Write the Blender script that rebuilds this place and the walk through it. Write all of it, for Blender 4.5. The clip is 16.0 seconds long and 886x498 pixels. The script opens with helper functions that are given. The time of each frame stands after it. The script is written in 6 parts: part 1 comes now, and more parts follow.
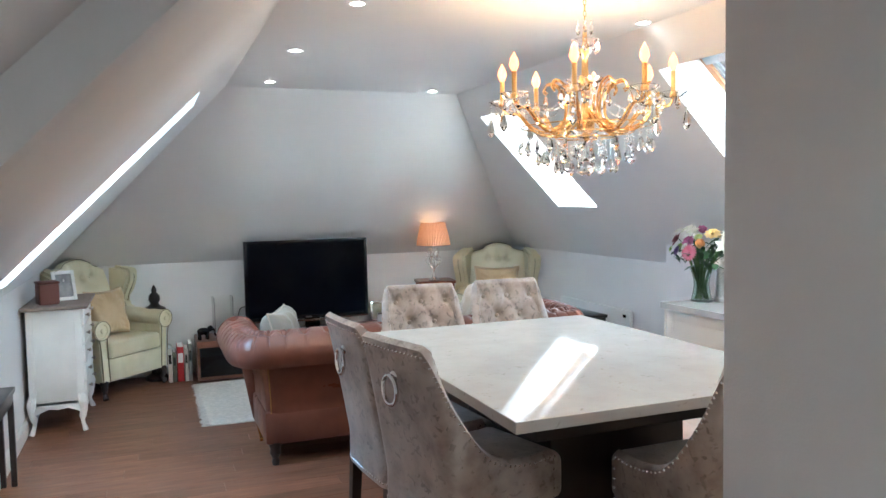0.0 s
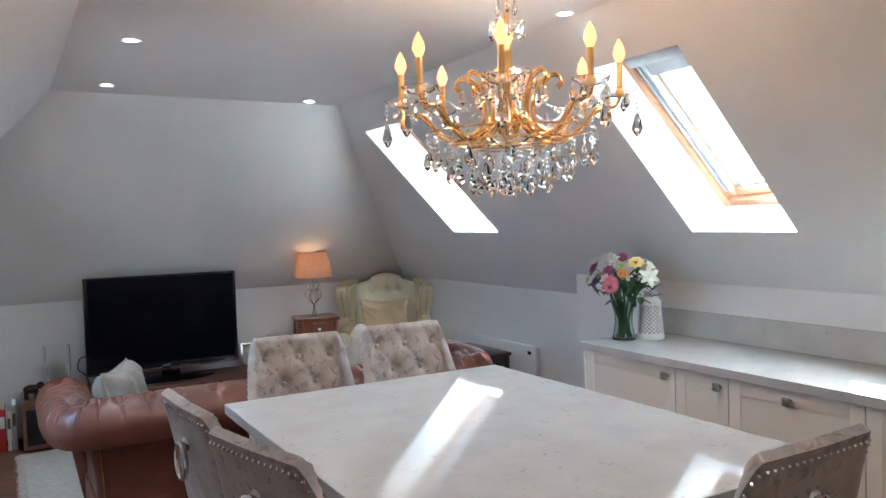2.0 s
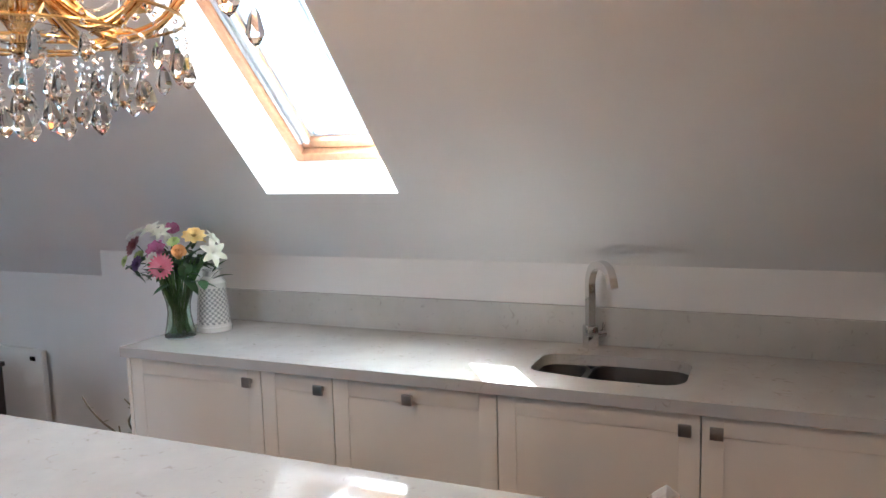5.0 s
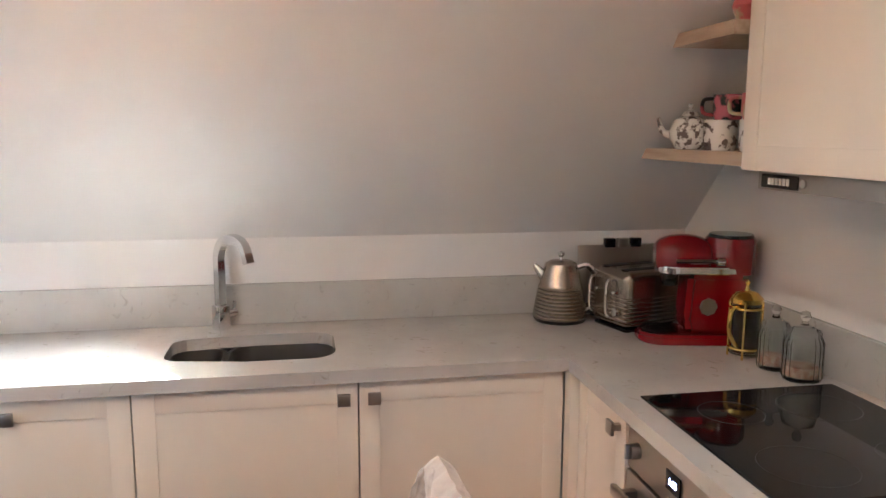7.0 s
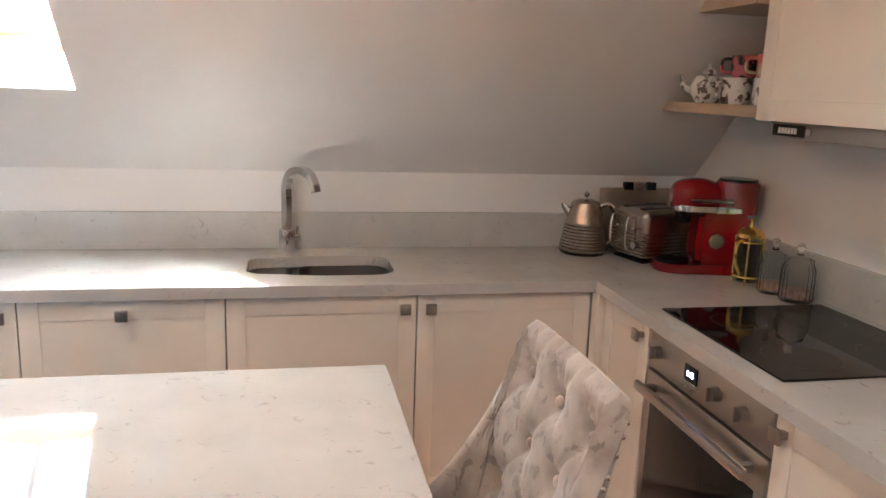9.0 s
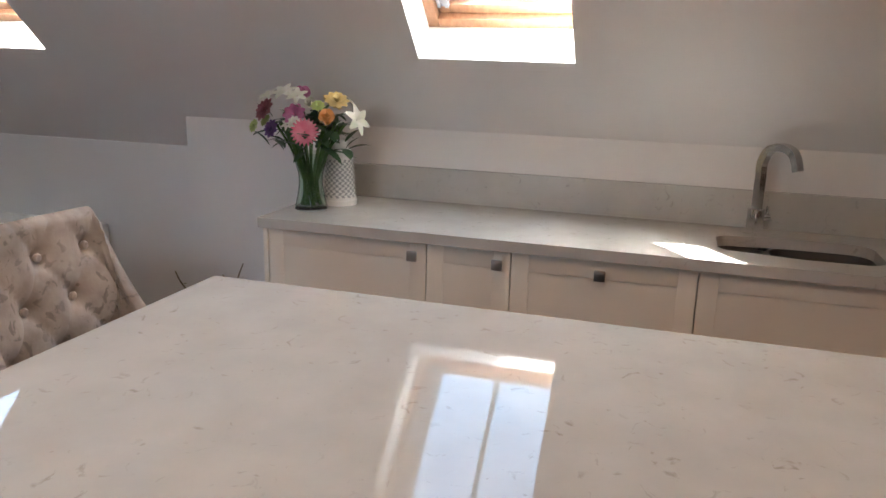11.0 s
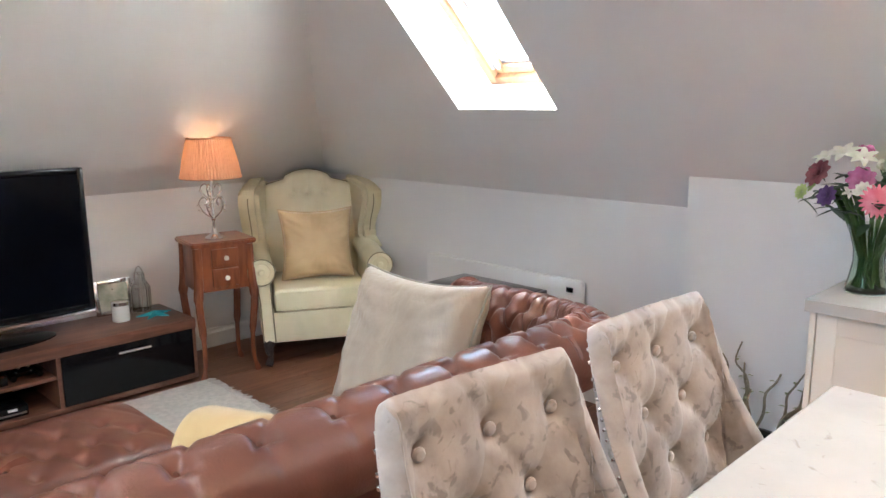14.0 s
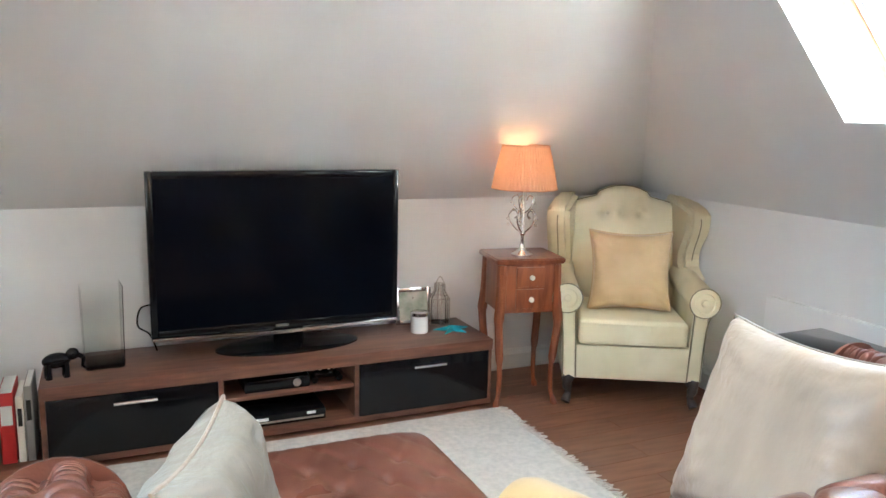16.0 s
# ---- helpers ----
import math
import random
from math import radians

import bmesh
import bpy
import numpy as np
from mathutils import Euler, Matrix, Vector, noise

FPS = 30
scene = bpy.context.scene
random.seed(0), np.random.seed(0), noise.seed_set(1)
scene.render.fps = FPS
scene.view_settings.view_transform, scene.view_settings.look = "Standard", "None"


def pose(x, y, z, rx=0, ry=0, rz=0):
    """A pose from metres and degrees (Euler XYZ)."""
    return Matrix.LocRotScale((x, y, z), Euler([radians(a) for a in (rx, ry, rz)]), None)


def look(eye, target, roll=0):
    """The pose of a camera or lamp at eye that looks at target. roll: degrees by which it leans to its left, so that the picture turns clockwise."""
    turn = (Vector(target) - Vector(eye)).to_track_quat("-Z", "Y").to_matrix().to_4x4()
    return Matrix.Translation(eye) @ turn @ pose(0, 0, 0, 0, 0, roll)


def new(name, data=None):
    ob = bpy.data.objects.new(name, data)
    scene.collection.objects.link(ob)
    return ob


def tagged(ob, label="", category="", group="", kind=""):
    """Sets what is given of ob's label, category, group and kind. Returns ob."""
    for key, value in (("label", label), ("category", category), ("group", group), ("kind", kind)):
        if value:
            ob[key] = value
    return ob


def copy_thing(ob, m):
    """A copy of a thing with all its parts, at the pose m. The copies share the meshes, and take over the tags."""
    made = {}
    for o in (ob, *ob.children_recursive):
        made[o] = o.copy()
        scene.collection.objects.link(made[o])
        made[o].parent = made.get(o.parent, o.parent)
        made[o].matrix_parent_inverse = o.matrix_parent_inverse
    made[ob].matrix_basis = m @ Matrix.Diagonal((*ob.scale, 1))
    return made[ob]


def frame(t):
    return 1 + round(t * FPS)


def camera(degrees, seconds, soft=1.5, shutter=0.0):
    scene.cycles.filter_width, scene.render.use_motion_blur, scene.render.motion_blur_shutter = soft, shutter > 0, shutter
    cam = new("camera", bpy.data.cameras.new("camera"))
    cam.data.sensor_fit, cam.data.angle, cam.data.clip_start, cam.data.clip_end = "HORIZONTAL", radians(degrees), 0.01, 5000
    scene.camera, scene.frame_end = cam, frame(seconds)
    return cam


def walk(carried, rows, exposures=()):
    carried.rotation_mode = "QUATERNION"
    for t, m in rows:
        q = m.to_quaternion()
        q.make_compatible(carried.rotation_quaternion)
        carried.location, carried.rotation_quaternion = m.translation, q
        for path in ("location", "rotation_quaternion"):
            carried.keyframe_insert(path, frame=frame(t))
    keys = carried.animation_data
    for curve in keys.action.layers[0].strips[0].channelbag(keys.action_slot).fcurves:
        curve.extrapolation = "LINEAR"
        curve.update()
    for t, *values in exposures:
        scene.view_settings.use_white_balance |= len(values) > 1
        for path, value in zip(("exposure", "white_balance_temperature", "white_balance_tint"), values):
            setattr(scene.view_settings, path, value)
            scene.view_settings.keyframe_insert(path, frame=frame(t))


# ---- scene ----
cam = camera(60.6, 16.0)
PATH = [
    (0, (0.999, 1.0, 1.569), (1.715, 2.862, 1.438), -1.1),
    (0.5, (1.057, 1.186, 1.58), (1.804, 3.038, 1.469), -1.6),
    (1, (1.119, 1.359, 1.583), (1.911, 3.192, 1.473), -2.2),
    (1.5, (1.204, 1.546, 1.583), (2.072, 3.345, 1.491), -2.0),
    (2, (1.266, 1.716, 1.586), (2.268, 3.445, 1.509), -1.7),
    (2.5, (1.321, 1.914, 1.59), (2.482, 3.541, 1.519), -1.9),
    (3, (1.425, 2.041, 1.585), (2.719, 3.563, 1.498), -2.0),
    (5.5, (1.834, 2.624, 1.601), (3.745, 3.151, 1.332), -1.0),
    (6, (1.905, 2.679, 1.589), (3.867, 2.93, 1.292), -0.2),
    (6.5, (1.913, 2.751, 1.577), (3.89, 2.704, 1.273), 0.4),
    (7, (1.867, 2.839, 1.564), (3.811, 2.481, 1.261), 0.2),
    (7.5, (1.809, 2.892, 1.555), (3.699, 2.313, 1.25), 1.1),
    (8, (1.7, 2.96, 1.549), (3.568, 2.336, 1.202), 1.6),
    (10.5, (1.528, 3.339, 1.502), (3.429, 3.685, 0.987), 1.9),
    (11, (1.515, 3.404, 1.493), (3.368, 3.975, 1.005), 1.5),
    (11.5, (1.475, 3.476, 1.487), (3.256, 4.253, 1.015), 1.1),
    (12, (1.478, 3.532, 1.483), (3.147, 4.534, 1.023), 0.8),
    (12.5, (1.48, 3.607, 1.495), (3.031, 4.789, 1.048), 0.5),
    (13, (1.526, 3.724, 1.498), (2.985, 5.026, 1.078), 0.4),
    (13.5, (1.541, 3.847, 1.501), (2.932, 5.229, 1.107), 0.0),
    (14, (1.501, 4.035, 1.52), (2.887, 5.426, 1.142), -0.5),
    (14.5, (1.507, 4.159, 1.501), (2.82, 5.624, 1.139), 0.2),
    (15, (1.554, 4.325, 1.488), (2.71, 5.918, 1.133), 0.3),
    (15.3, (1.579, 4.409, 1.478), (2.64, 6.067, 1.126), 0.6),
    (15.5, (1.592, 4.464, 1.473), (2.59, 6.161, 1.121), 0.8),
    (16, (1.61, 4.583, 1.478), (2.42, 6.379, 1.133), 1.3),
]
EXPOSURES = [(0.0, 4.42, 5100, -4), (0.5, 4.22, 5000, -4), (1.0, 4.07, 5100, -3), (2.0, 3.82, 5150, 0), (3.0, 3.67, 5350, 2), (5.5, 3.92, 5550, 4), (6.0, 4.22, 5700, 5), (7.0, 4.69, 5750, 5), (8.0, 4.82, 5750, 5), (10.5, 3.47, 6180, 8), (11.5, 3.42, 6080, 8), (12.5, 3.77, 6230, 9), (13.0, 3.97, 6280, 9), (14.0, 4.49, 5890, 4), (15.0, 4.64, 5640, 0), (16.0, 4.89, 5690, 0)]
walk(cam, [(t, look(eye, aim, roll)) for t, eye, aim, roll in PATH], EXPOSURES)

# world: clear sky, one sun from beyond the right-hand roof slope
SPOT_W, LAMP_W, BULB_W = 1.75, 0.028, 0.23
SUN_DIR = Vector((0.22, 0.82, 1.0)).normalized()
world = bpy.data.worlds.new("world")
scene.world = world
world.use_nodes = True
wn = world.node_tree.nodes
sky = wn.new("ShaderNodeTexSky")
sky.sky_type = "NISHITA"
sky.sun_disc = False
sky.sun_elevation = math.asin(SUN_DIR.z)
sky.sun_rotation = math.atan2(SUN_DIR.x, SUN_DIR.y)
world.node_tree.links.new(sky.outputs[0], wn["Background"].inputs[0])
wn["Background"].inputs[1].default_value = 0.05
sun = new("sun", bpy.data.lights.new("sun", "SUN"))
sun.data.energy, sun.data.angle, sun.data.color = 5.0, radians(0.5), (1.0, 0.95, 0.88)
sun.matrix_world = look(SUN_DIR * 20, (0, 0, 0))


def window_light(name, centre, toward, w, h, power, col=(0.55, 0.76, 1.0)):
    li = bpy.data.lights.new(name, "AREA")
    li.shape, li.size, li.size_y, li.energy, li.color = "RECTANGLE", w, h, power, col
    ob = new(name, li)
    ob.matrix_world = look(centre, toward)
    return ob


def bulb_light(name, at, power, col, radius=0.02):
    li = bpy.data.lights.new(name, "POINT")
    li.energy, li.color, li.shadow_soft_size = power, col, radius
    ob = new(name, li)
    ob.location = at
    return ob


def spot_light(name, at, power, col=(1.0, 0.93, 0.86), wide=150):
    li = bpy.data.lights.new(name, "SPOT")
    li.energy, li.color, li.shadow_soft_size, li.spot_size, li.spot_blend = power, col, 0.03, radians(wide), 1.0
    ob = new(name, li)
    ob.location = at
    return ob


# ---- materials ----
def mat(name, col, rough=0.5, metal=0.0, col2=None, scale=6.0, bump=0.0, bscale=60.0, coat=0.0, sheen=0.0, emit=None, power=0.0,
        trans=0.0, ior=1.45, detail=4.0, lo=0.35, hi=0.65, stretch=None, rvar=0.0, bdist=0.004):
    m = bpy.data.materials.new(name)
    m.use_nodes = True
    nt = m.node_tree
    b = nt.nodes["Principled BSDF"]
    b.inputs["Base Color"].default_value = (*col, 1)
    b.inputs["Roughness"].default_value = rough
    b.inputs["Metallic"].default_value = metal
    b.inputs["Coat Weight"].default_value = coat
    b.inputs["Sheen Weight"].default_value = sheen
    b.inputs["Transmission Weight"].default_value = trans
    b.inputs["IOR"].default_value = ior
    if emit:
        b.inputs["Emission Color"].default_value = (*emit, 1)
        b.inputs["Emission Strength"].default_value = power
    tc = nt.nodes.new("ShaderNodeTexCoord")
    vec = tc.outputs["Object"]
    if stretch:
        mp = nt.nodes.new("ShaderNodeMapping")
        mp.inputs["Scale"].default_value = stretch
        nt.links.new(vec, mp.inputs[0])
        vec = mp.outputs[0]
    if col2 or rvar:
        n = nt.nodes.new("ShaderNodeTexNoise")
        n.inputs["Scale"].default_value, n.inputs["Detail"].default_value = scale, detail
        nt.links.new(vec, n.inputs["Vector"])
        if col2:
            r = nt.nodes.new("ShaderNodeValToRGB")
            r.color_ramp.elements[0].position, r.color_ramp.elements[1].position = lo, hi
            r.color_ramp.elements[0].color, r.color_ramp.elements[1].color = (*col, 1), (*col2, 1)
            nt.links.new(n.outputs[0], r.inputs[0])
            nt.links.new(r.outputs[0], b.inputs["Base Color"])
        if rvar:
            mr = nt.nodes.new("ShaderNodeMapRange")
            mr.inputs[3].default_value, mr.inputs[4].default_value = max(0.02, rough - rvar), rough + rvar
            nt.links.new(n.outputs[0], mr.inputs[0])
            nt.links.new(mr.outputs[0], b.inputs["Roughness"])
    if bump:
        n2 = nt.nodes.new("ShaderNodeTexNoise")
        n2.inputs["Scale"].default_value, n2.inputs["Detail"].default_value = bscale, 5
        nt.links.new(vec, n2.inputs["Vector"])
        bp = nt.nodes.new("ShaderNodeBump")
        bp.inputs["Strength"].default_value, bp.inputs["Distance"].default_value = bump, bdist
        nt.links.new(n2.outputs[0], bp.inputs["Height"])
        nt.links.new(bp.outputs[0], b.inputs["Normal"])
    return m


M_WALL = mat("wall_paint", (0.745, 0.73, 0.715), 0.6, col2=(0.775, 0.76, 0.745), scale=1.5, bump=0.15, bscale=180)
M_CEIL = mat("ceiling_paint", (0.78, 0.765, 0.75), 0.8, col2=(0.80, 0.785, 0.77), scale=1.3, bump=0.12, bscale=160)
M_WHITE = mat("white_trim_paint", (0.82, 0.81, 0.78), 0.35, col2=(0.78, 0.77, 0.74), scale=9, bump=0.05)
M_CREAM = mat("cream_cabinet_paint", (0.78, 0.70, 0.60), 0.28, col2=(0.75, 0.67, 0.575), scale=3, coat=0.15, bump=0.03, bscale=90)
M_QUARTZ = mat("white_quartz", (0.52, 0.495, 0.465), 0.03, col2=(0.475, 0.45, 0.42), scale=7, detail=8)
# sparse tan flecks and short veins in the quartz
nt = M_QUARTZ.node_tree
fleck, fr, fm = nt.nodes.new("ShaderNodeTexNoise"), nt.nodes.new("ShaderNodeValToRGB"), nt.nodes.new("ShaderNodeMixRGB")
fleck.inputs["Scale"].default_value, fleck.inputs["Detail"].default_value, fleck.inputs["Distortion"].default_value = 26, 6, 1.5
fr.color_ramp.elements[0].position, fr.color_ramp.elements[1].position = 0.63, 0.78
bq_ = nt.nodes["Principled BSDF"]
nt.links.new(nt.nodes["Texture Coordinate"].outputs["Object"], fleck.inputs["Vector"])
nt.links.new(fleck.outputs[0], fr.inputs[0])
nt.links.new(fr.outputs[0], fm.inputs[0])
nt.links.new(bq_.inputs["Base Color"].links[0].from_socket, fm.inputs[1])
fm.inputs[2].default_value = (0.33, 0.295, 0.255, 1)
nt.links.new(fm.outputs[0], bq_.inputs["Base Color"])
M_SPLASH = mat("grey_quartz_upstand", (0.52, 0.51, 0.48), 0.25, col2=(0.48, 0.47, 0.44), scale=9, detail=7)
M_PINE = mat("pine_window_frame", (0.42, 0.22, 0.12), 0.4, col2=(0.34, 0.17, 0.09), scale=4, stretch=(1, 12, 12), coat=0.2)
M_LEATHER = mat("chestnut_leather", (0.175, 0.063, 0.038), 0.32, col2=(0.115, 0.039, 0.024), scale=5, detail=6, bump=0.25, bscale=140, coat=0.25, rvar=0.1)
M_LEATHER_L = mat("button_leather", (0.11, 0.038, 0.023), 0.4)
M_CHAIR = mat("pale_green_cream_leather", (0.70, 0.63, 0.41), 0.42, col2=(0.76, 0.70, 0.51), scale=4, bump=0.15, bscale=120, coat=0.1)
M_PIPING = mat("dark_piping_leather", (0.22, 0.19, 0.115), 0.5)
M_VELVET = mat("crushed_velvet", (0.27, 0.215, 0.18), 0.5, col2=(0.41, 0.34, 0.295), scale=14, detail=6, lo=0.35, hi=0.60, sheen=0.5, bump=0.4, bscale=28, rvar=0.2)
M_CUSH_TAN = mat("tan_satin_cushion", (0.58, 0.42, 0.23), 0.45, col2=(0.64, 0.48, 0.28), scale=6, bump=0.15, bscale=70, sheen=0.2)
M_CUSH_IVORY = mat("ivory_satin_cushion", (0.46, 0.375, 0.295), 0.30, col2=(0.36, 0.29, 0.225), scale=5, bump=1.0, bscale=8, bdist=0.025, stretch=(1, 1, 0.35))
M_CUSH_GREY = mat("grey_cushion", (0.31, 0.28, 0.235), 0.4, col2=(0.25, 0.225, 0.185), scale=6, bump=1.0, bscale=9, bdist=0.02, stretch=(1, 1, 0.35))
M_BOLSTER = mat("pale_gold_satin", (0.52, 0.36, 0.17), 0.35, col2=(0.46, 0.31, 0.14), scale=6, bump=0.3, bscale=14, sheen=0.2)
M_BLACKWOOD = mat("black_stained_wood", (0.018, 0.014, 0.013), 0.35, col2=(0.03, 0.022, 0.02), scale=8, stretch=(1, 1, 0.2), coat=0.2)
M_WALNUT = mat("walnut_veneer", (0.17, 0.075, 0.045), 0.38, col2=(0.10, 0.042, 0.027), scale=5, stretch=(1, 9, 9), detail=8)
M_CHERRY = mat("cherry_stained_wood", (0.26, 0.08, 0.03), 0.28, col2=(0.16, 0.042, 0.018), scale=6, stretch=(6, 6, 1), coat=0.5)
M_GLOSSBLACK = mat("gloss_black", (0.005, 0.005, 0.006), 0.10, ior=1.35)
M_BLACKGLASS = mat("black_glass", (0.006, 0.006, 0.007), 0.04)
M_SCREEN = mat("tv_screen", (0.002, 0.003, 0.006), 0.14, ior=1.25)
M_CHROME = mat("chrome", (0.72, 0.72, 0.72), 0.12, metal=1.0)
M_NICKEL = mat("brushed_nickel", (0.42, 0.38, 0.34), 0.35, metal=1.0)
M_STEEL = mat("brushed_steel", (0.46, 0.43, 0.40), 0.3, metal=1.0, bump=0.05, bscale=200, stretch=(1, 30, 30))
M_SINK = mat("sink_steel", (0.13, 0.12, 0.11), 0.5, metal=1.0)
M_GOLD = mat("gold_arm", (0.80, 0.52, 0.22), 0.18, metal=1.0)
M_BRASS = mat("brass", (0.80, 0.55, 0.16), 0.18, metal=1.0)
M_RED = mat("red_enamel", (0.20, 0.002, 0.006), 0.12, coat=0.8)
M_GLASS = mat("clear_glass", (0.95, 0.97, 0.96), 0.02, trans=1.0, ior=1.45)
M_CRYSTAL = mat("crystal", (1.0, 0.98, 0.95), 0.0, trans=1.0, ior=1.4)
M_JARGLASS = mat("ribbed_jar_glass", (0.95, 0.97, 0.96), 0.2, trans=1.0, ior=1.3)
M_THINGLASS = mat("thin_clear_glass", (0.98, 0.99, 0.98), 0.02, trans=1.0, ior=1.12)
M_VASE = mat("vase_glass", (0.80, 0.90, 0.82), 0.02, trans=1.0, ior=1.33)
M_RUG = mat("off_white_rug", (0.60, 0.55, 0.49), 0.95, col2=(0.50, 0.46, 0.41), scale=40, bump=0.8, bscale=220)
M_RADIATOR = mat("white_enamel", (0.78, 0.77, 0.76), 0.3)
M_BULB = mat("lit_flame_bulb", (1, 0.6, 0.25), 0.5, emit=(1.0, 0.13, 0.03), power=0.6)
M_LED = mat("lit_downlight", (1, 0.9, 0.8), 0.5, emit=(1.0, 0.92, 0.82), power=3)
M_CANDLE = mat("candle_sleeve", (0.60, 0.36, 0.12), 0.4)
M_SHADE = mat("pleated_shade_fabric", (0.60, 0.36, 0.25), 0.8, col2=(0.54, 0.31, 0.21), scale=30)
M_CERAMIC = mat("white_ceramic", (0.80, 0.79, 0.76), 0.22, coat=0.4)
# near-black for plain dark parts, and for shade painted into slots and recesses
M_DARK = mat("dark_paint_and_shade", (0.02, 0.018, 0.016), 0.8)
M_OAKSHELF = mat("washed_oak", (0.50, 0.38, 0.28), 0.55, col2=(0.40, 0.29, 0.20), scale=5, stretch=(1, 10, 10))
M_BLIND = mat("grey_blind_fabric", (0.30, 0.30, 0.31), 0.8)
M_ALU = mat("grey_window_cladding", (0.35, 0.37, 0.40), 0.4, metal=0.3)
M_PLASTIC_W = mat("white_plastic", (0.75, 0.75, 0.73), 0.35)


def second_layer(m, scale, dist, lo, hi, col, amount, detail=6):
    """Lays a second, finer pattern of another colour over a material."""
    nt = m.node_tree
    n, r, mx, mul = (nt.nodes.new(k) for k in ("ShaderNodeTexNoise", "ShaderNodeValToRGB", "ShaderNodeMixRGB", "ShaderNodeMath"))
    n.name = "crush_"
    n.inputs["Scale"].default_value, n.inputs["Detail"].default_value, n.inputs["Distortion"].default_value = scale, detail, dist
    r.color_ramp.elements[0].position, r.color_ramp.elements[1].position = lo, hi
    mul.operation = "MULTIPLY"
    mul.inputs[1].default_value = amount
    b = nt.nodes["Principled BSDF"]
    nt.links.new(nt.nodes["Texture Coordinate"].outputs["Object"], n.inputs["Vector"])
    nt.links.new(n.outputs[0], r.inputs[0])
    nt.links.new(r.outputs[0], mul.inputs[0])
    nt.links.new(mul.outputs[0], mx.inputs[0])
    nt.links.new(b.inputs["Base Color"].links[0].from_socket, mx.inputs[1])
    mx.inputs[2].default_value = (*col, 1)
    nt.links.new(mx.outputs[0], b.inputs["Base Color"])


second_layer(M_VELVET, 34, 0.7, 0.575, 0.64, (0.15, 0.12, 0.10), 0.75)
second_layer(M_VELVET, 7, 1.5, 0.45, 0.75, (0.52, 0.465, 0.42), 0.5)
second_layer(M_WALL, 0.9, 0.5, 0.45, 0.75, (0.70, 0.68, 0.655), 0.5)
second_layer(M_LEATHER, 3.0, 1.0, 0.45, 0.75, (0.10, 0.032, 0.022), 0.45)
second_layer(M_CHAIR, 2.5, 1.0, 0.5, 0.75, (0.50, 0.46, 0.29), 0.5)
second_layer(M_SPLASH, 24, 1.5, 0.62, 0.75, (0.30, 0.28, 0.25), 0.6)


# ---- shapes ----
def part(name, bm, material, parent=None, label="", smooth=True, kind=""):
    me = bpy.data.meshes.new(name)
    bm.normal_update()
    bm.to_mesh(me)
    bm.free()
    me.materials.append(material)
    if smooth:
        me.shade_smooth()
        me.set_sharp_from_angle(angle=radians(35))
    ob = new(name, me)
    if parent:
        ob.parent = parent
    return tagged(ob, label, kind=kind)


def thing(name, label, category, x=0, y=0, z=0, rz=0, group=""):
    e = new(name)
    e.empty_display_size = 0.05
    e.matrix_world = pose(x, y, z, 0, 0, rz)
    return tagged(e, label, category, group)


def box(bm, x0, y0, z0, x1, y1, z1, bev=0.0, seg=2, m=None):
    r = bmesh.ops.create_cube(bm, size=1.0)
    vs = r["verts"]
    for v in vs:
        v.co = Vector(((x0 + x1) / 2 + v.co.x * (x1 - x0), (y0 + y1) / 2 + v.co.y * (y1 - y0), (z0 + z1) / 2 + v.co.z * (z1 - z0)))
    if bev > 0:
        es = list({e for v in vs for e in v.link_edges})
        r = bmesh.ops.bevel(bm, geom=es, offset=bev, segments=seg, affect="EDGES", profile=0.5)
        vs = list({v for f in r["faces"] for v in f.verts} | {v for v in vs if v.is_valid})
    if m is not None:
        bmesh.ops.transform(bm, matrix=m, verts=vs)
    return vs


def B(*a, **k):
    bm = bmesh.new()
    box(bm, *a, **k)
    return bm


def lathe(bm, prof, n=20, at=(0, 0, 0), squash=(1, 1), m=None):
    """Turns a profile of (radius, height) round z."""
    rings = []
    for r, z in prof:
        if r < 1e-5:
            rings.append([bm.verts.new((at[0], at[1], at[2] + z))])
        else:
            rings.append([bm.verts.new((at[0] + r * squash[0] * math.cos(2 * math.pi * i / n), at[1] + r * squash[1] * math.sin(2 * math.pi * i / n), at[2] + z)) for i in range(n)])
    for a, b in zip(rings, rings[1:]):
        if len(a) == 1 and len(b) == 1:
            continue
        for i in range(n):
            j = (i + 1) % n
            if len(a) == 1:
                bm.faces.new((a[0], b[j], b[i]))
            elif len(b) == 1:
                bm.faces.new((a[i], a[j], b[0]))
            else:
                bm.faces.new((a[i], a[j], b[j], b[i]))
    vs = [v for r in rings for v in r]
    if m is not None:
        bmesh.ops.transform(bm, matrix=m, verts=vs)
    bmesh.ops.recalc_face_normals(bm, faces=list({f for v in vs for f in v.link_faces}))
    return vs


def L(prof, n=20, **k):
    bm = bmesh.new()
    lathe(bm, prof, n, **k)
    return bm


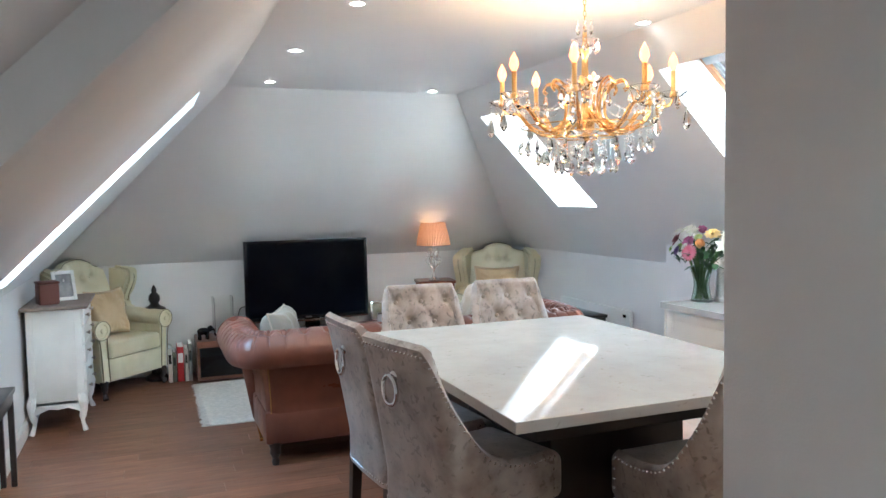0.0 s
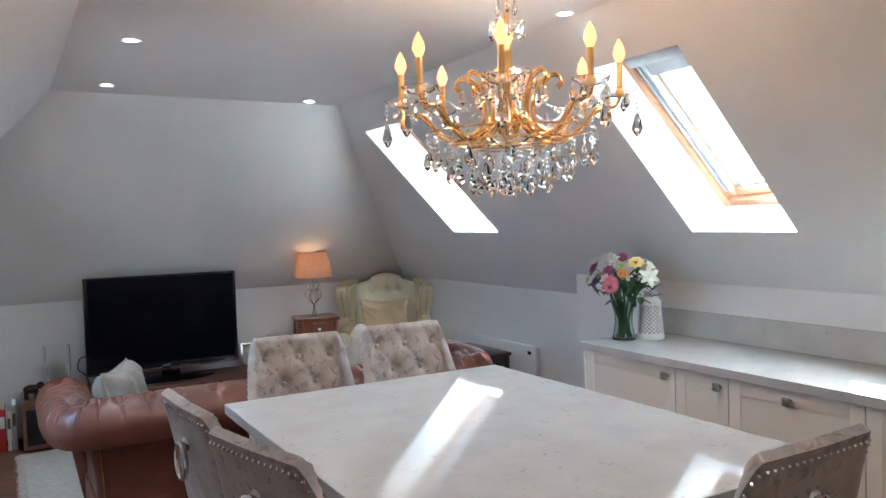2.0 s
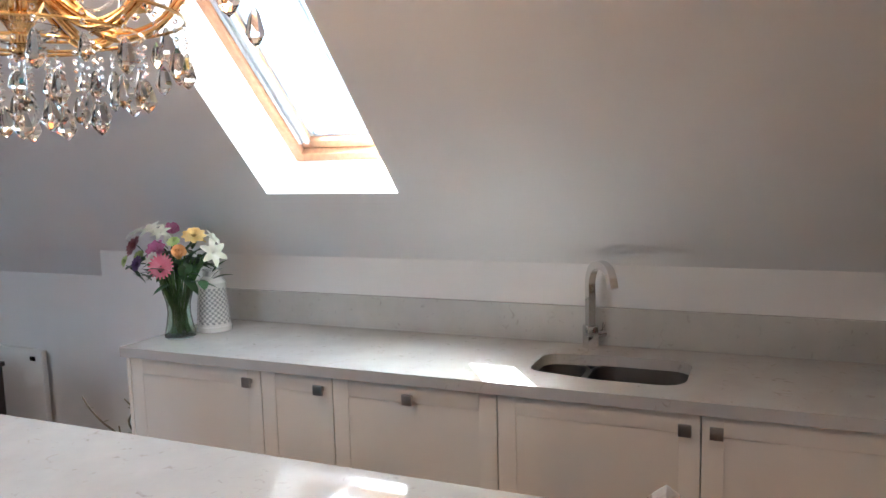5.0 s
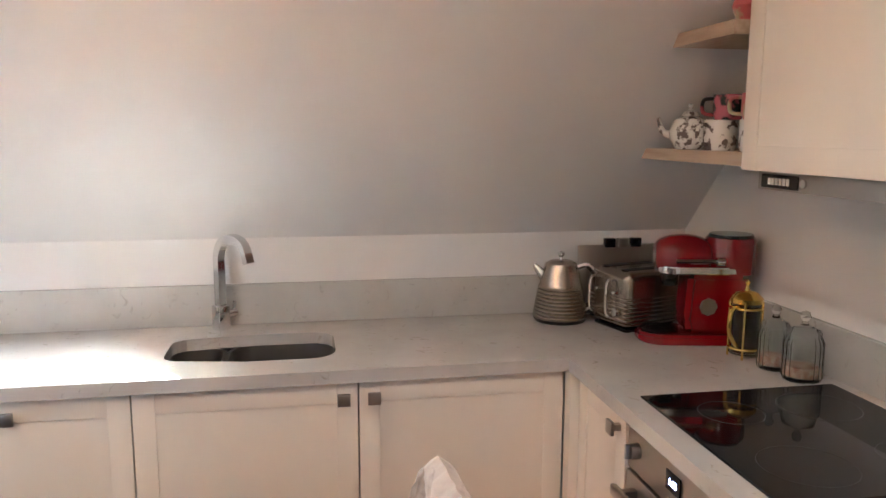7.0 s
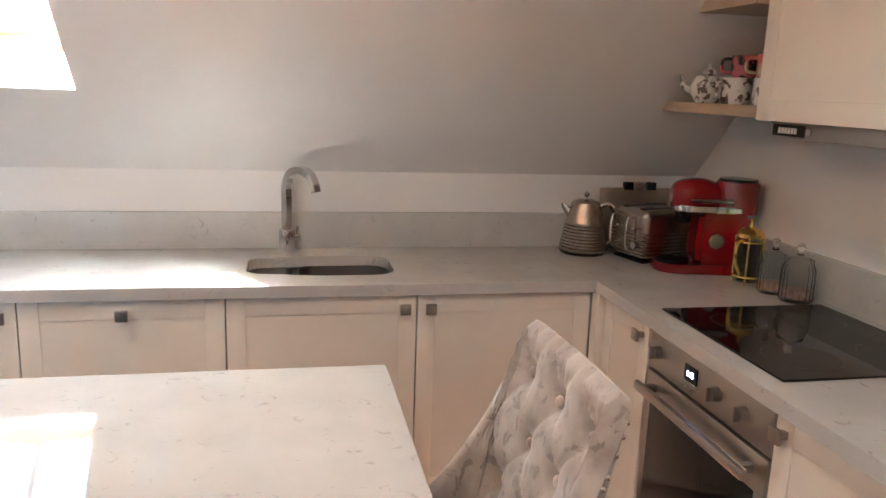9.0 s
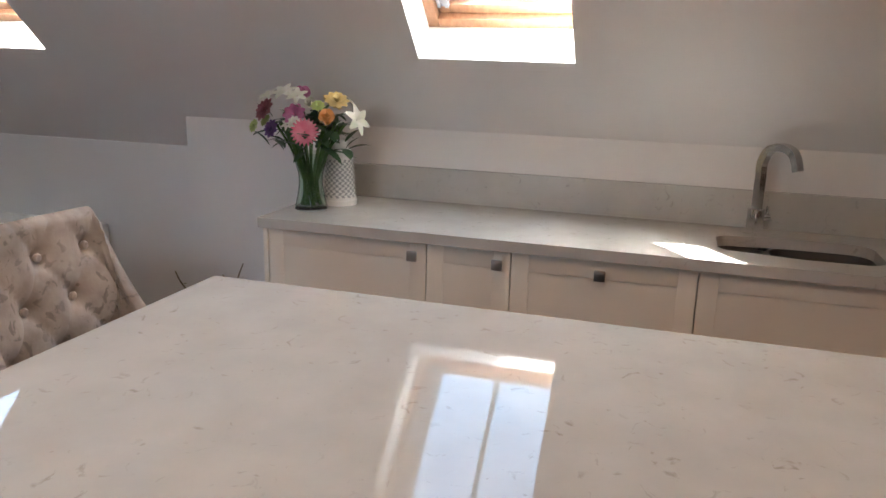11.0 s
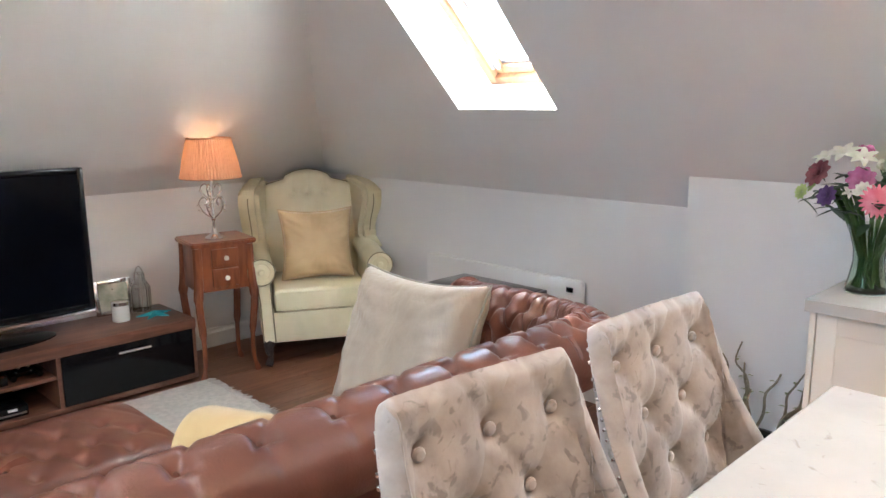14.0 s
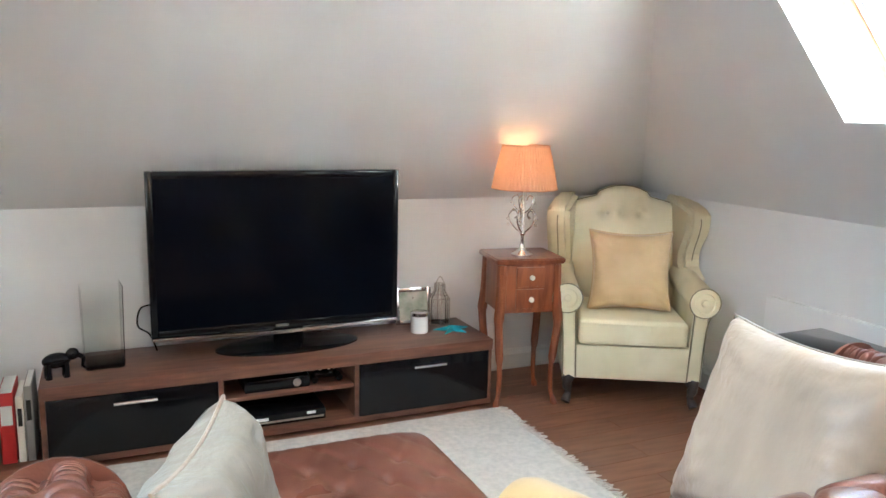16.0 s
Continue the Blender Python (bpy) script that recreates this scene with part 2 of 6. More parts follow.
def tube(bm, pts, r, n=8, closed=False, flat=1.0):
    """A round bar along points; r is a radius or one for each point."""
    pts = [Vector(p) for p in pts]
    k = len(pts)
    rs = r if isinstance(r, (list, tuple)) else [r] * k
    rings = []
    nrm = None
    for i, p in enumerate(pts):
        a = pts[(i - 1) % k] if closed or i else p
        b = pts[(i + 1) % k] if closed or i < k - 1 else p
        d = (b - a).normalized()
        if nrm is None:
            nrm = d.orthogonal().normalized()
        nrm = (nrm - d * nrm.dot(d)).normalized()
        bi = d.cross(nrm)
        rings.append([bm.verts.new(p + (nrm * math.cos(2 * math.pi * j / n) * flat + bi * math.sin(2 * math.pi * j / n)) * rs[i]) for j in range(n)])
    fs = []
    for i in range(k if closed else k - 1):
        a, b = rings[i], rings[(i + 1) % k]
        for j in range(n):
            fs.append(bm.faces.new((a[j], a[(j + 1) % n], b[(j + 1) % n], b[j])))
    if not closed:
        fs.append(bm.faces.new(rings[0][::-1]))
        fs.append(bm.faces.new(rings[-1]))
    bmesh.ops.recalc_face_normals(bm, faces=fs)
    return [v for q in rings for v in q]


def T(pts, r, n=8, **k):
    bm = bmesh.new()
    tube(bm, pts, r, n, **k)
    return bm


def curve_pts(ctrl, n=24, closed=False):
    """Catmull-Rom through the control points."""
    c = [Vector(p) for p in ctrl]
    k = len(c)
    out = []
    segs = k if closed else k - 1
    for s in range(segs):
        p0, p1, p2, p3 = (c[(s + o) % k] if closed else c[min(max(s + o, 0), k - 1)] for o in (-1, 0, 1, 2))
        for i in range(max(1, n // segs)):
            t = i / max(1, n // segs)
            out.append(0.5 * ((2 * p1) + (p2 - p0) * t + (2 * p0 - 5 * p1 + 4 * p2 - p3) * t * t + (3 * p1 - p0 - 3 * p2 + p3) * t ** 3))
    if not closed:
        out.append(c[-1])
    return out


def surf(bm, f, nu, nv, cu=False, cv=False):
    """A grid of faces over f(u, v), u and v from 0 to 1."""
    g = [[bm.verts.new(f(i / (nu if cu else nu - 1), j / (nv if cv else nv - 1))) for j in range(nv)] for i in range(nu)]
    for i in range(nu if cu else nu - 1):
        for j in range(nv if cv else nv - 1):
            a, b, c, d = g[i][j], g[(i + 1) % nu][j], g[(i + 1) % nu][(j + 1) % nv], g[i][(j + 1) % nv]
            bm.faces.new((a, b, c, d))
    return g


def prism(bm, pts, d0, d1, axis="x", bev=0.0):
    """A flat outline, pushed along an axis. Outline pairs are (y, z) for x, (x, z) for y, (x, y) for z."""
    def put(p, d):
        return {"x": (d, p[0], p[1]), "y": (p[0], d, p[1]), "z": (p[0], p[1], d)}[axis]
    a = [bm.verts.new(put(p, d0)) for p in pts]
    b = [bm.verts.new(put(p, d1)) for p in pts]
    fs = [bm.faces.new(a), bm.faces.new(b[::-1])]
    n = len(pts)
    for i in range(n):
        fs.append(bm.faces.new((a[i], b[i], b[(i + 1) % n], a[(i + 1) % n])))
    bmesh.ops.recalc_face_normals(bm, faces=fs)
    if bev:
        es = [e for e in {e for v in a + b for e in v.link_edges}]
        bmesh.ops.bevel(bm, geom=es, offset=bev, segments=2, affect="EDGES")
    return a + b


def P(*a, **k):
    bm = bmesh.new()
    prism(bm, *a, **k)
    return bm


def pillow(bm, w, h, t, m=None, n=14, pinch=0.07):
    """A stuffed square cushion in the xz plane, thickness along y."""
    def f(s):
        def g(u, v):
            a, b = 2 * u - 1, 2 * v - 1
            k = max(0.0, (1 - a ** 4) * (1 - b ** 4))
            px = a * (1 - pinch * (1 - abs(b) ** 2) * abs(a) ** 3)
            pz = b * (1 - pinch * (1 - abs(a) ** 2) * abs(b) ** 3)
            wr = 0.012 * math.sin(9 * a + 5 * b) * (a * a + b * b) * k
            return Vector((px * w / 2, s * (t / 2) * (k ** 0.45) + wr, pz * h / 2))
        return g
    g1 = surf(bm, f(1), n, n)
    g2 = surf(bm, f(-1), n, n)
    vs = [v for r in g1 + g2 for v in r]
    bmesh.ops.remove_doubles(bm, verts=vs, dist=0.0005)
    vs = [v for v in vs if v.is_valid]
    if m is not None:
        bmesh.ops.transform(bm, matrix=m, verts=vs)
    bmesh.ops.recalc_face_normals(bm, faces=list({f for v in vs for f in v.link_faces}))
    return vs


# ---- the room: figures in metres ----
ZC = 2.41                 # flat ceiling
XR, XL = 3.34, 1.54       # where the slopes leave the ceiling
KR, KL = 4.65, 0.14      # low walls under the slopes
YH, YT = 6.72, 8.39       # end slope leaves the ceiling; low wall behind the television
ZK = 1.03                 # top of the low walls
SR = 0.968
SL = (XL - KL) / (ZC - ZK)
SY = (YT - YH) / (ZC - ZK)
YB = -1.6                 # back of the hall
KB, YS = 4.505, 5.57      # kitchen back wall and the step where it ends
YW = 1.42                 # wall behind the hob


def rx(z): return XR + (ZC - z) * SR
def lx(z): return XL - (ZC - z) * SL
def hy(z): return YH + (ZC - z) * SY


def quads(name, faces, material, thick=0.0, label="", kind="structure"):
    bm = bmesh.new()
    for f in faces:
        bm.faces.new([bm.verts.new(p) for p in f])
    bmesh.ops.remove_doubles(bm, verts=bm.verts[:], dist=0.0005)
    return tagged(part(name, bm, material, smooth=False), label, kind=kind)


def structure(ob, label=""):
    return tagged(ob, label, kind="structure")


# openings: y0, y1, z at sill edge, z at head edge
SKY_A = (6.065, 6.657, 1.488, 2.225)
SKY_B = (3.780, 4.355, 1.488, 2.225)
SKY_L = (5.0, 5.62, 1.15, 2.13)


def slope_mesh(name, xf, out, y0, y1, holes, z0=ZK, hip=True, label=""):
    o = Vector((out * 0.707, 0, 0.707)) * 0.12
    holes = sorted(holes)
    bm = bmesh.new()

    def slab(ya, yb, za, zb, h=False):
        a = [(xf(za), ya, za), (xf(za), hy(za) if h else yb, za), (xf(zb), hy(zb) if h else yb, zb), (xf(zb), ya, zb)]
        va = [bm.verts.new(p) for p in a]
        vb = [bm.verts.new(Vector(p) + o) for p in a]
        bm.faces.new(va)
        bm.faces.new(vb[::-1])
        for i in range(4):
            bm.faces.new((va[i], vb[i], vb[(i + 1) % 4], va[(i + 1) % 4]))
    y = y0
    for ha, hb, za, zb in holes:
        slab(y, ha, z0, ZC)
        slab(ha, hb, z0, za)
        slab(ha, hb, zb, ZC)
        y = hb
    slab(y, y1, z0, ZC, h=hip)
    bmesh.ops.recalc_face_normals(bm, faces=bm.faces[:])
    return structure(part(name, bm, M_WALL, smooth=False), label)


slope_mesh("wall_slope_east", rx, 1, YW - 0.1, YT, [SKY_B, SKY_A])
slope_mesh("wall_slope_west", lx, -1, YB, YT, [SKY_L])
bm = bmesh.new()
a = [(lx(ZK), YT, ZK), (rx(ZK), YT, ZK), (XR, YH, ZC), (XL, YH, ZC)]
va = [bm.verts.new(p) for p in a]
vb = [bm.verts.new(Vector(p) + Vector((0, 0.1, 0.1))) for p in a]
bm.faces.new(va); bm.faces.new(vb[::-1])
for i in range(4):
    bm.faces.new((va[i], vb[i], vb[(i + 1) % 4], va[(i + 1) % 4]))
bmesh.ops.recalc_face_normals(bm, faces=bm.faces[:])
structure(part("wall_slope_north", bm, M_WALL, smooth=False))
structure(part("ceiling", B(XL - 0.02, YB, ZC, XR + 0.02, YH + 0.02, ZC + 0.15), M_CEIL, smooth=False))
structure(part("wall_north", B(KL, YT, -0.05, KR, YT + 0.12, ZK + 0.03), M_WALL, smooth=False))
structure(part("wall_east", B(KR, YS, -0.05, KR + 0.12, YT + 0.12, ZK + 0.02), M_WALL, smooth=False))
structure(part("wall_west", B(KL - 0.12, YB, -0.05, KL, YT + 0.12, ZK + 0.03), M_WALL, smooth=False))
zb = ZC - (KB - XR) / SR
structure(part("wall_kitchen", P([(KB, -0.05), (KB, zb), (KR + 0.12, zb - (KR + 0.12 - KB) / SR), (KR + 0.12, -0.05)], YW - 0.1, YS, axis="y"), M_WALL, smooth=False))
# wall behind the hob, closing up to the slope
structure(part("wall_south", P([(1.97, -0.05), (KB, -0.05), (KB, zb), (XR, ZC), (1.97, ZC)], YW - 0.1, YW, axis="y"), M_WALL, smooth=False))
structure(part("wall_hall_east", B(1.97, YB, -0.05, 2.06, 2.10, ZC), M_WALL, smooth=False))
structure(part("wall_hall_south", B(KL - 0.12, YB - 0.1, -0.05, 2.06, YB, ZC + 0.1), M_WALL, smooth=False))
# nib that runs down under the west slope where the hall meets the room
NIB = 0.085
structure(part("wall_nib", P([(XL, ZC), (XL + NIB, ZC), (KL + NIB + 0.03, ZK), (KL + NIB + 0.03, 0), (KL, 0), (KL, ZK)], 2.02, 2.10, axis="y"), M_WALL, smooth=False))


# windows in the roof: reveals, pine frame, sash, glass, blind
def roof_window(name, xf, out, hole, splay=0.07, depth=0.32, blind=0.10, head=-0.09):
    y0, y1, z0, z1 = hole
    e = thing(name, "pine-framed roof window set deep in the sloping wall", "window")
    e["kind"] = "structure"
    n = Vector((out * 0.695, 0, 0.718))
    d = Vector((-out * 0.718, 0, 0.695))        # up the slope

    def pt(y, z):
        return Vector((xf(z), y, z))
    a = [pt(y0, z0), pt(y1, z0), pt(y1, z1), pt(y0, z1)]
    back = [a[0] + n * depth + d * -0.145 + Vector((0, -splay, 0)), a[1] + n * depth + d * -0.145 + Vector((0, splay, 0)),
            a[2] + n * depth + d * head + Vector((0, splay, 0)), a[3] + n * depth + d * head + Vector((0, -splay, 0))]
    bm = bmesh.new()
    va, vb = [bm.verts.new(p) for p in a], [bm.verts.new(p) for p in back]
    for i in range(4):
        bm.faces.new((va[i], vb[i], vb[(i + 1) % 4], va[(i + 1) % 4]))
    # outer skin, so that the reveal has a thickness
    cen = sum((Vector(p) for p in back), Vector()) / 4
    oa = [bm.verts.new(p + (p - cen).normalized() * 0.02 + n * 0.02) for p in a]
    ob_ = [bm.verts.new(p + (p - cen).normalized() * 0.05) for p in back]
    for i in range(4):
        bm.faces.new((oa[(i + 1) % 4], ob_[(i + 1) % 4], ob_[i], oa[i]))
        bm.faces.new((vb[i], ob_[i], ob_[(i + 1) % 4], vb[(i + 1) % 4]))
    part("window_reveal", bm, M_WHITE, e, smooth=False)
    # frame in its own plane
    o, yv = back[0], Vector((0, 1, 0))
    W, H = (back[1] - back[0]).length, (back[3] - back[0]).length
    m = Matrix.Identity(4)
    m.col[0][:3], m.col[1][:3], m.col[2][:3], m.col[3][:3] = yv, d, n, o

    def bars(w, h, inset, wid, z0_, z1_):
        bm = bmesh.new()
        i = inset
        box(bm, i, i, z0_, i + wid, h - i, z1_, 0.004, m=m)
        box(bm, w - i - wid, i, z0_, w - i, h - i, z1_, 0.004, m=m)
        box(bm, i + wid, i, z0_, w - i - wid, i + wid, z1_, 0.004, m=m)
        box(bm, i + wid, h - i - wid, z0_, w - i - wid, h - i, z1_, 0.004, m=m)
        return bm
    part("window_frame", bars(W, H, -0.01, 0.055, -0.005, 0.07), M_PINE, e)
    part("sash", bars(W, H, 0.048, 0.045, 0.025, 0.06), M_PINE, e, "varnished pine sash")
    part("cladding", bars(W, H, 0.085, 0.022, 0.05, 0.085), M_ALU, e, "grey metal glazing bead")
    for xa in (0.052, W - 0.100):
        bm = bmesh.new()
        box(bm, xa, 0.09, 0.006, xa + 0.016, H - 0.06, 0.026, 0.002, m=m)
        box(bm, xa + 0.032, 0.09, 0.006, xa + 0.048, H - 0.06, 0.026, 0.002, m=m)
        box(bm, xa + 0.016, 0.09, 0.016, xa + 0.032, H - 0.06, 0.024, m=m)
        part("blind_channel", bm, M_ALU, e, "grey metal side channel of the blind")
    bm = bmesh.new()
    box(bm, W / 2 - 0.011, 0.1, 0.064, W / 2 + 0.011, H - 0.1, 0.082, 0.002, m=m)
    part("glazing_bar", bm, M_ALU, e, "slim grey glazing bar")
    bm = bmesh.new()
    box(bm, 0.1, 0.1, 0.055, W - 0.1, H - 0.1, 0.062, m=m)
    pane = part("pane", bm, M_GLASS, e, smooth=False)
    pane.visible_shadow = False
    bm = bmesh.new()
    box(bm, 0.05, H - 0.12, -0.03, W - 0.05, H - 0.055, 0.02, 0.01, m=m)
    box(bm, 0.05, H - 0.05, -0.045, W - 0.05, H - 0.012, -0.006, 0.006, m=m)
    box(bm, 0.07, H - 0.11 - blind, 0.018, W - 0.07, H - 0.07, 0.022, m=m)
    part("roller_blind", bm, M_BLIND, e, "grey rolled blind")
    c = o + yv * W / 2 + d * H / 2 + n * 0.10
    return e, c, n, W, H


for nm, xf, out, hole, pw in (("window_1", rx, 1, SKY_B, 0.45), ("window_2", rx, 1, SKY_A, 0.6), ("window_3", lx, -1, SKY_L, 1.3)):
    e, c, n, W, H = roof_window(nm, xf, out, hole)
    window_light("window_light", c, c - n, W - 0.2, H - 0.2, pw)

# floor sheet under the planks
structure(part("floor", B(KL - 0.1, YB - 0.1, -0.08, KR + 0.1, YT + 0.1, -0.006), M_DARK, smooth=False))

# ---- kitchen ----
XF, YF = KB - 0.59, 2.084          # front edges of the worktop
wt = thing("worktop", "polished white quartz worktop with a sink cutout along the low wall", "worktop")
Z0, Z1 = 0.872, 0.91


def rrect(x0, y0, x1, y1, r, n=5):
    out = []
    for cx, cy, a0 in ((x1 - r, y1 - r, 0), (x0 + r, y1 - r, 90), (x0 + r, y0 + r, 180), (x1 - r, y0 + r, 270)):
        for i in range(n + 1):
            a = radians(a0 + 90 * i / n)
            out.append((cx + r * math.cos(a), cy + r * math.sin(a)))
    return out


bm = bmesh.new()
cut = [(4.335, 3.10)] + rrect(4.045, 2.755, 4.345, 3.085, 0.075)[1:]
cut = rrect(4.045, 2.755, 4.345, 3.085, 0.075)[12:24] + rrect(4.045, 2.755, 4.345, 3.085, 0.075)[:2] + rrect(4.08, 3.10, 4.32, 3.255, 0.055)[:12] + rrect(4.045, 2.755, 4.345, 3.085, 0.075)[10:12]
loops = [[(2.50, YW), (KB, YW), (KB, 4.86), (XF, 4.86), (XF, YF), (2.50, YF)], cut]
es = []
for lp in loops:
    vs = [bm.verts.new((x, y, Z1)) for x, y in lp]
    es += [bm.edges.new((vs[i], vs[(i + 1) % len(vs)])) for i in range(len(vs))]
bmesh.ops.triangle_fill(bm, use_beauty=True, use_dissolve=False, edges=es, normal=(0, 0, 1))
r = bmesh.ops.extrude_face_region(bm, geom=bm.faces[:])
bmesh.ops.translate(bm, verts=[v for v in r["geom"] if isinstance(v, bmesh.types.BMVert)], vec=(0, 0, Z0 - Z1))
bmesh.ops.recalc_face_normals(bm, faces=bm.faces[:])
part("top", bm, M_QUARTZ, wt, smooth=False)
bm = bmesh.new()
box(bm, KB - 0.02, YW + 0.02, Z1, KB, 4.83, 1.05, 0.003)
box(bm, 2.50, YW, Z1, KB, YW + 0.02, 1.05, 0.003)
part("upstand", bm, M_SPLASH, wt, "grey quartz upstand")


def bowl(bm, x0, y0, x1, y1, depth, r, lip=0.012):
    rings = []
    for ins, z, rr in ((-lip, 0.0, r + lip), (0, 0.0, r), (0.004, -0.02, r), (0.012, -depth + 0.03, r), (0.04, -depth, r)):
        rings.append([bm.verts.new((x, y, z)) for x, y in rrect(x0 + ins, y0 + ins, x1 - ins, y1 - ins, max(0.02, rr - max(0, ins)))])
    for a, b in zip(rings, rings[1:]):
        n = len(a)
        for i in range(n):
            bm.faces.new((a[i], a[(i + 1) % n], b[(i + 1) % n], b[i]))
    bm.faces.new(rings[-1])


sink = thing("sink", "undermounted one and a half bowl steel sink in the quartz worktop", "sink", 0, 0, Z0 - 0.001)
bm = bmesh.new()
bowl(bm, 4.04, 2.75, 4.35, 3.078, 0.16, 0.075)
part("large_bowl", bm, M_SINK, sink)
bm = bmesh.new()
bowl(bm, 4.075, 3.10, 4.325, 3.26, 0.12, 0.05)
part("small_bowl", bm, M_SINK, sink)
part("drain", L([(0, -0.154), (0.035, -0.154), (0.04, -0.158)], at=(4.2, 2.9, 0)), M_CHROME, sink)

tap = thing("tap", "tall chrome swan-neck mixer tap beside the sink", "tap", 4.43, 3.12, Z1, -138)
part("base", B(-0.022, -0.022, 0, 0.022, 0.022, 0.085, 0.004), M_CHROME, tap)
pts = curve_pts([(0, 0, 0.08), (0, 0, 0.2), (0.0, 0, 0.25), (0.025, 0, 0.298), (0.075, 0, 0.314), (0.13, 0, 0.296), (0.155, 0, 0.24)], 26)
bm = bmesh.new()
tube(bm, pts, 0.019, 4)
part("spout", bm, M_CHROME, tap)
bm = bmesh.new()
tube(bm, [(0, 0.02, 0.05), (0, 0.06, 0.05)], 0.014, 12)
tube(bm, [(0, 0.052, 0.05), (0.0, 0.056, 0.09)], 0.006, 8)
part("lever", bm, M_CHROME, tap)


def knob_bm(w=0.036):
    bm = bmesh.new()
    box(bm, -w / 2, -0.032, -w / 2, w / 2, -0.022, w / 2, 0.002)
    box(bm, -0.008, -0.022, -0.008, 0.008, 0.0, 0.008)
    return bm


def shaker(name, w, h, label, knob=None, x=0, y=0, z=0, rz=0, depth=0.55, rail=0.06, carcass=True, group="fitted kitchen units", cat="cabinet", kh=None, lower=0.0):
    """A unit whose door looks along -y of its own, lower left front corner at the origin."""
    e = thing(name, label, cat, x, y, z, rz, group)
    if carcass:
        part("body", B(0.001, 0.02, 0, w - 0.001, depth, h - lower, 0.001), M_CREAM, e)
    d = part("door", B(0.0015, 0.006, 0.002, w - 0.0015, 0.02, h - 0.002), M_CREAM, e)
    bm = bmesh.new()
    g = 0.001
    box(bm, g, 0.002, g, rail, 0.0065, h - g, 0.0015)
    box(bm, w - rail, 0.002, g, w - g, 0.0065, h - g, 0.0015)
    box(bm, rail, 0.002, g, w - rail, 0.0065, rail, 0.0015)
    box(bm, rail, 0.002, h - rail, w - rail, 0.0065, h - g, 0.0015)
    part("door_frame", bm, M_CREAM, d)
    if knob is not None:
        k = part("knob", knob_bm(), M_NICKEL, d, "square brushed nickel knob")
        k.location = (knob, 0.002, kh if kh is not None else h - 0.042)
    return e


# along the low wall the doors look to -x: turned by -90 degrees, x of the unit runs to -y
for nm, ya, yb, kn, cat, lab in (
        ("base_cabinet", 4.83, 4.21, 0.574, "cabinet", "wide cream shaker base cabinet under the end of the worktop"),
        ("base_cabinet", 4.21, 3.91, 0.256, "cabinet", "narrow cream shaker base cabinet under the quartz worktop"),
        ("dishwasher", 3.91, 3.31, 0.297, "dishwasher", "built-in dishwasher behind a cream shaker door"),
        ("sink_cabinet", 3.31, 2.70, 0.567, "cabinet", "cream shaker base cabinet under the sink"),
        ("corner_cabinet", 2.70, 2.09, 0.042, "cabinet", "cream shaker corner cabinet with a nickel knob")):
    shaker(nm, ya - yb - 0.002, 0.722, lab, kn, 3.934, ya - 0.001, 0.145, -90, cat=cat, lower=0.16 if cat == "cabinet" and yb == 2.70 else 0.0)
# beside the hob the doors look to +y: turned by 180 degrees
shaker("base_cabinet", 0.325, 0.722, "narrow cream shaker base cabinet beside the oven", 0.287, 3.885, 2.062, 0.145, 180)
shaker("base_cabinet", 0.43, 0.722, "cream shaker base cabinet between oven and larder", 0.035, 2.945, 2.062, 0.145, 180)
bm = bmesh.new()
box(bm, 3.887, 2.05, 0.145, 3.934, 2.088, 0.87)
tagged(part("corner_post", bm, M_CREAM), "cream filler post in the inner corner of the kitchen units", "panel")
bm = bmesh.new()
box(bm, 3.98, 2.05, 0.0, 4.02, 4.83, 0.144)
box(bm, 2.5, 1.98, 0.0, 3.98, 2.02, 0.144)
tagged(part("plinth", bm, M_CREAM), "cream plinth under the kitchen units", "plinth")
tagged(part("end_panel", B(3.936, 4.832, 0.0, KB, 4.85, 0.87, 0.001), M_CREAM), "cream end panel of the kitchen units", "panel")

oven = thing("oven", "built-in steel single oven with a dark glass door under the hob", "oven", 3.552, 2.058, 0.145, 180)
part("body", B(0.002, 0.02, 0, 0.598, 0.5, 0.72, 0.002), M_STEEL, oven)
part("control_panel", B(0.002, 0, 0.60, 0.598, 0.02, 0.722, 0.003), M_STEEL, oven)
d = part("door", B(0.002, -0.002, 0.02, 0.598, 0.02, 0.592, 0.004), M_STEEL, oven)
part("door_glass", B(0.04, -0.006, 0.06, 0.56, -0.001, 0.50, 0.003), M_BLACKGLASS, d, "dark oven door glass")
bm = bmesh.new()
box(bm, 0.02, -0.055, 0.535, 0.58, -0.035, 0.565, 0.008)
box(bm, 0.05, -0.04, 0.54, 0.07, 0.0, 0.56)
box(bm, 0.53, -0.04, 0.54, 0.55, 0.0, 0.56)
part("handle", bm, M_STEEL, d, "brushed steel bar handle")
for kx in (0.06, 0.37, 0.49):
    bm = bmesh.new()
    lathe(bm, [(0.0, 0.0), (0.02, 0.0), (0.018, 0.022), (0.0, 0.022)], 16, m=pose(kx, 0, 0.66, 90))
    box(bm, kx - 0.005, -0.034, 0.642, kx + 0.005, -0.02, 0.678, 0.002)
    part("control_knob", bm, M_STEEL, oven)
part("display", B(0.21, -0.004, 0.640, 0.275, 0.0, 0.685, 0.001), M_BLACKGLASS, oven, "dark clock display")
M_DIGIT = mat("display_digits", (0.3, 0.35, 1), 0.4, emit=(0.35, 0.45, 1.0), power=3)
tx = bpy.data.curves.new("display_digits", "FONT")
tx.body, tx.size, tx.align_x = "1:15", 0.022, "CENTER"
txo = new("tmp", tx)
dg = bpy.context.evaluated_depsgraph_get()
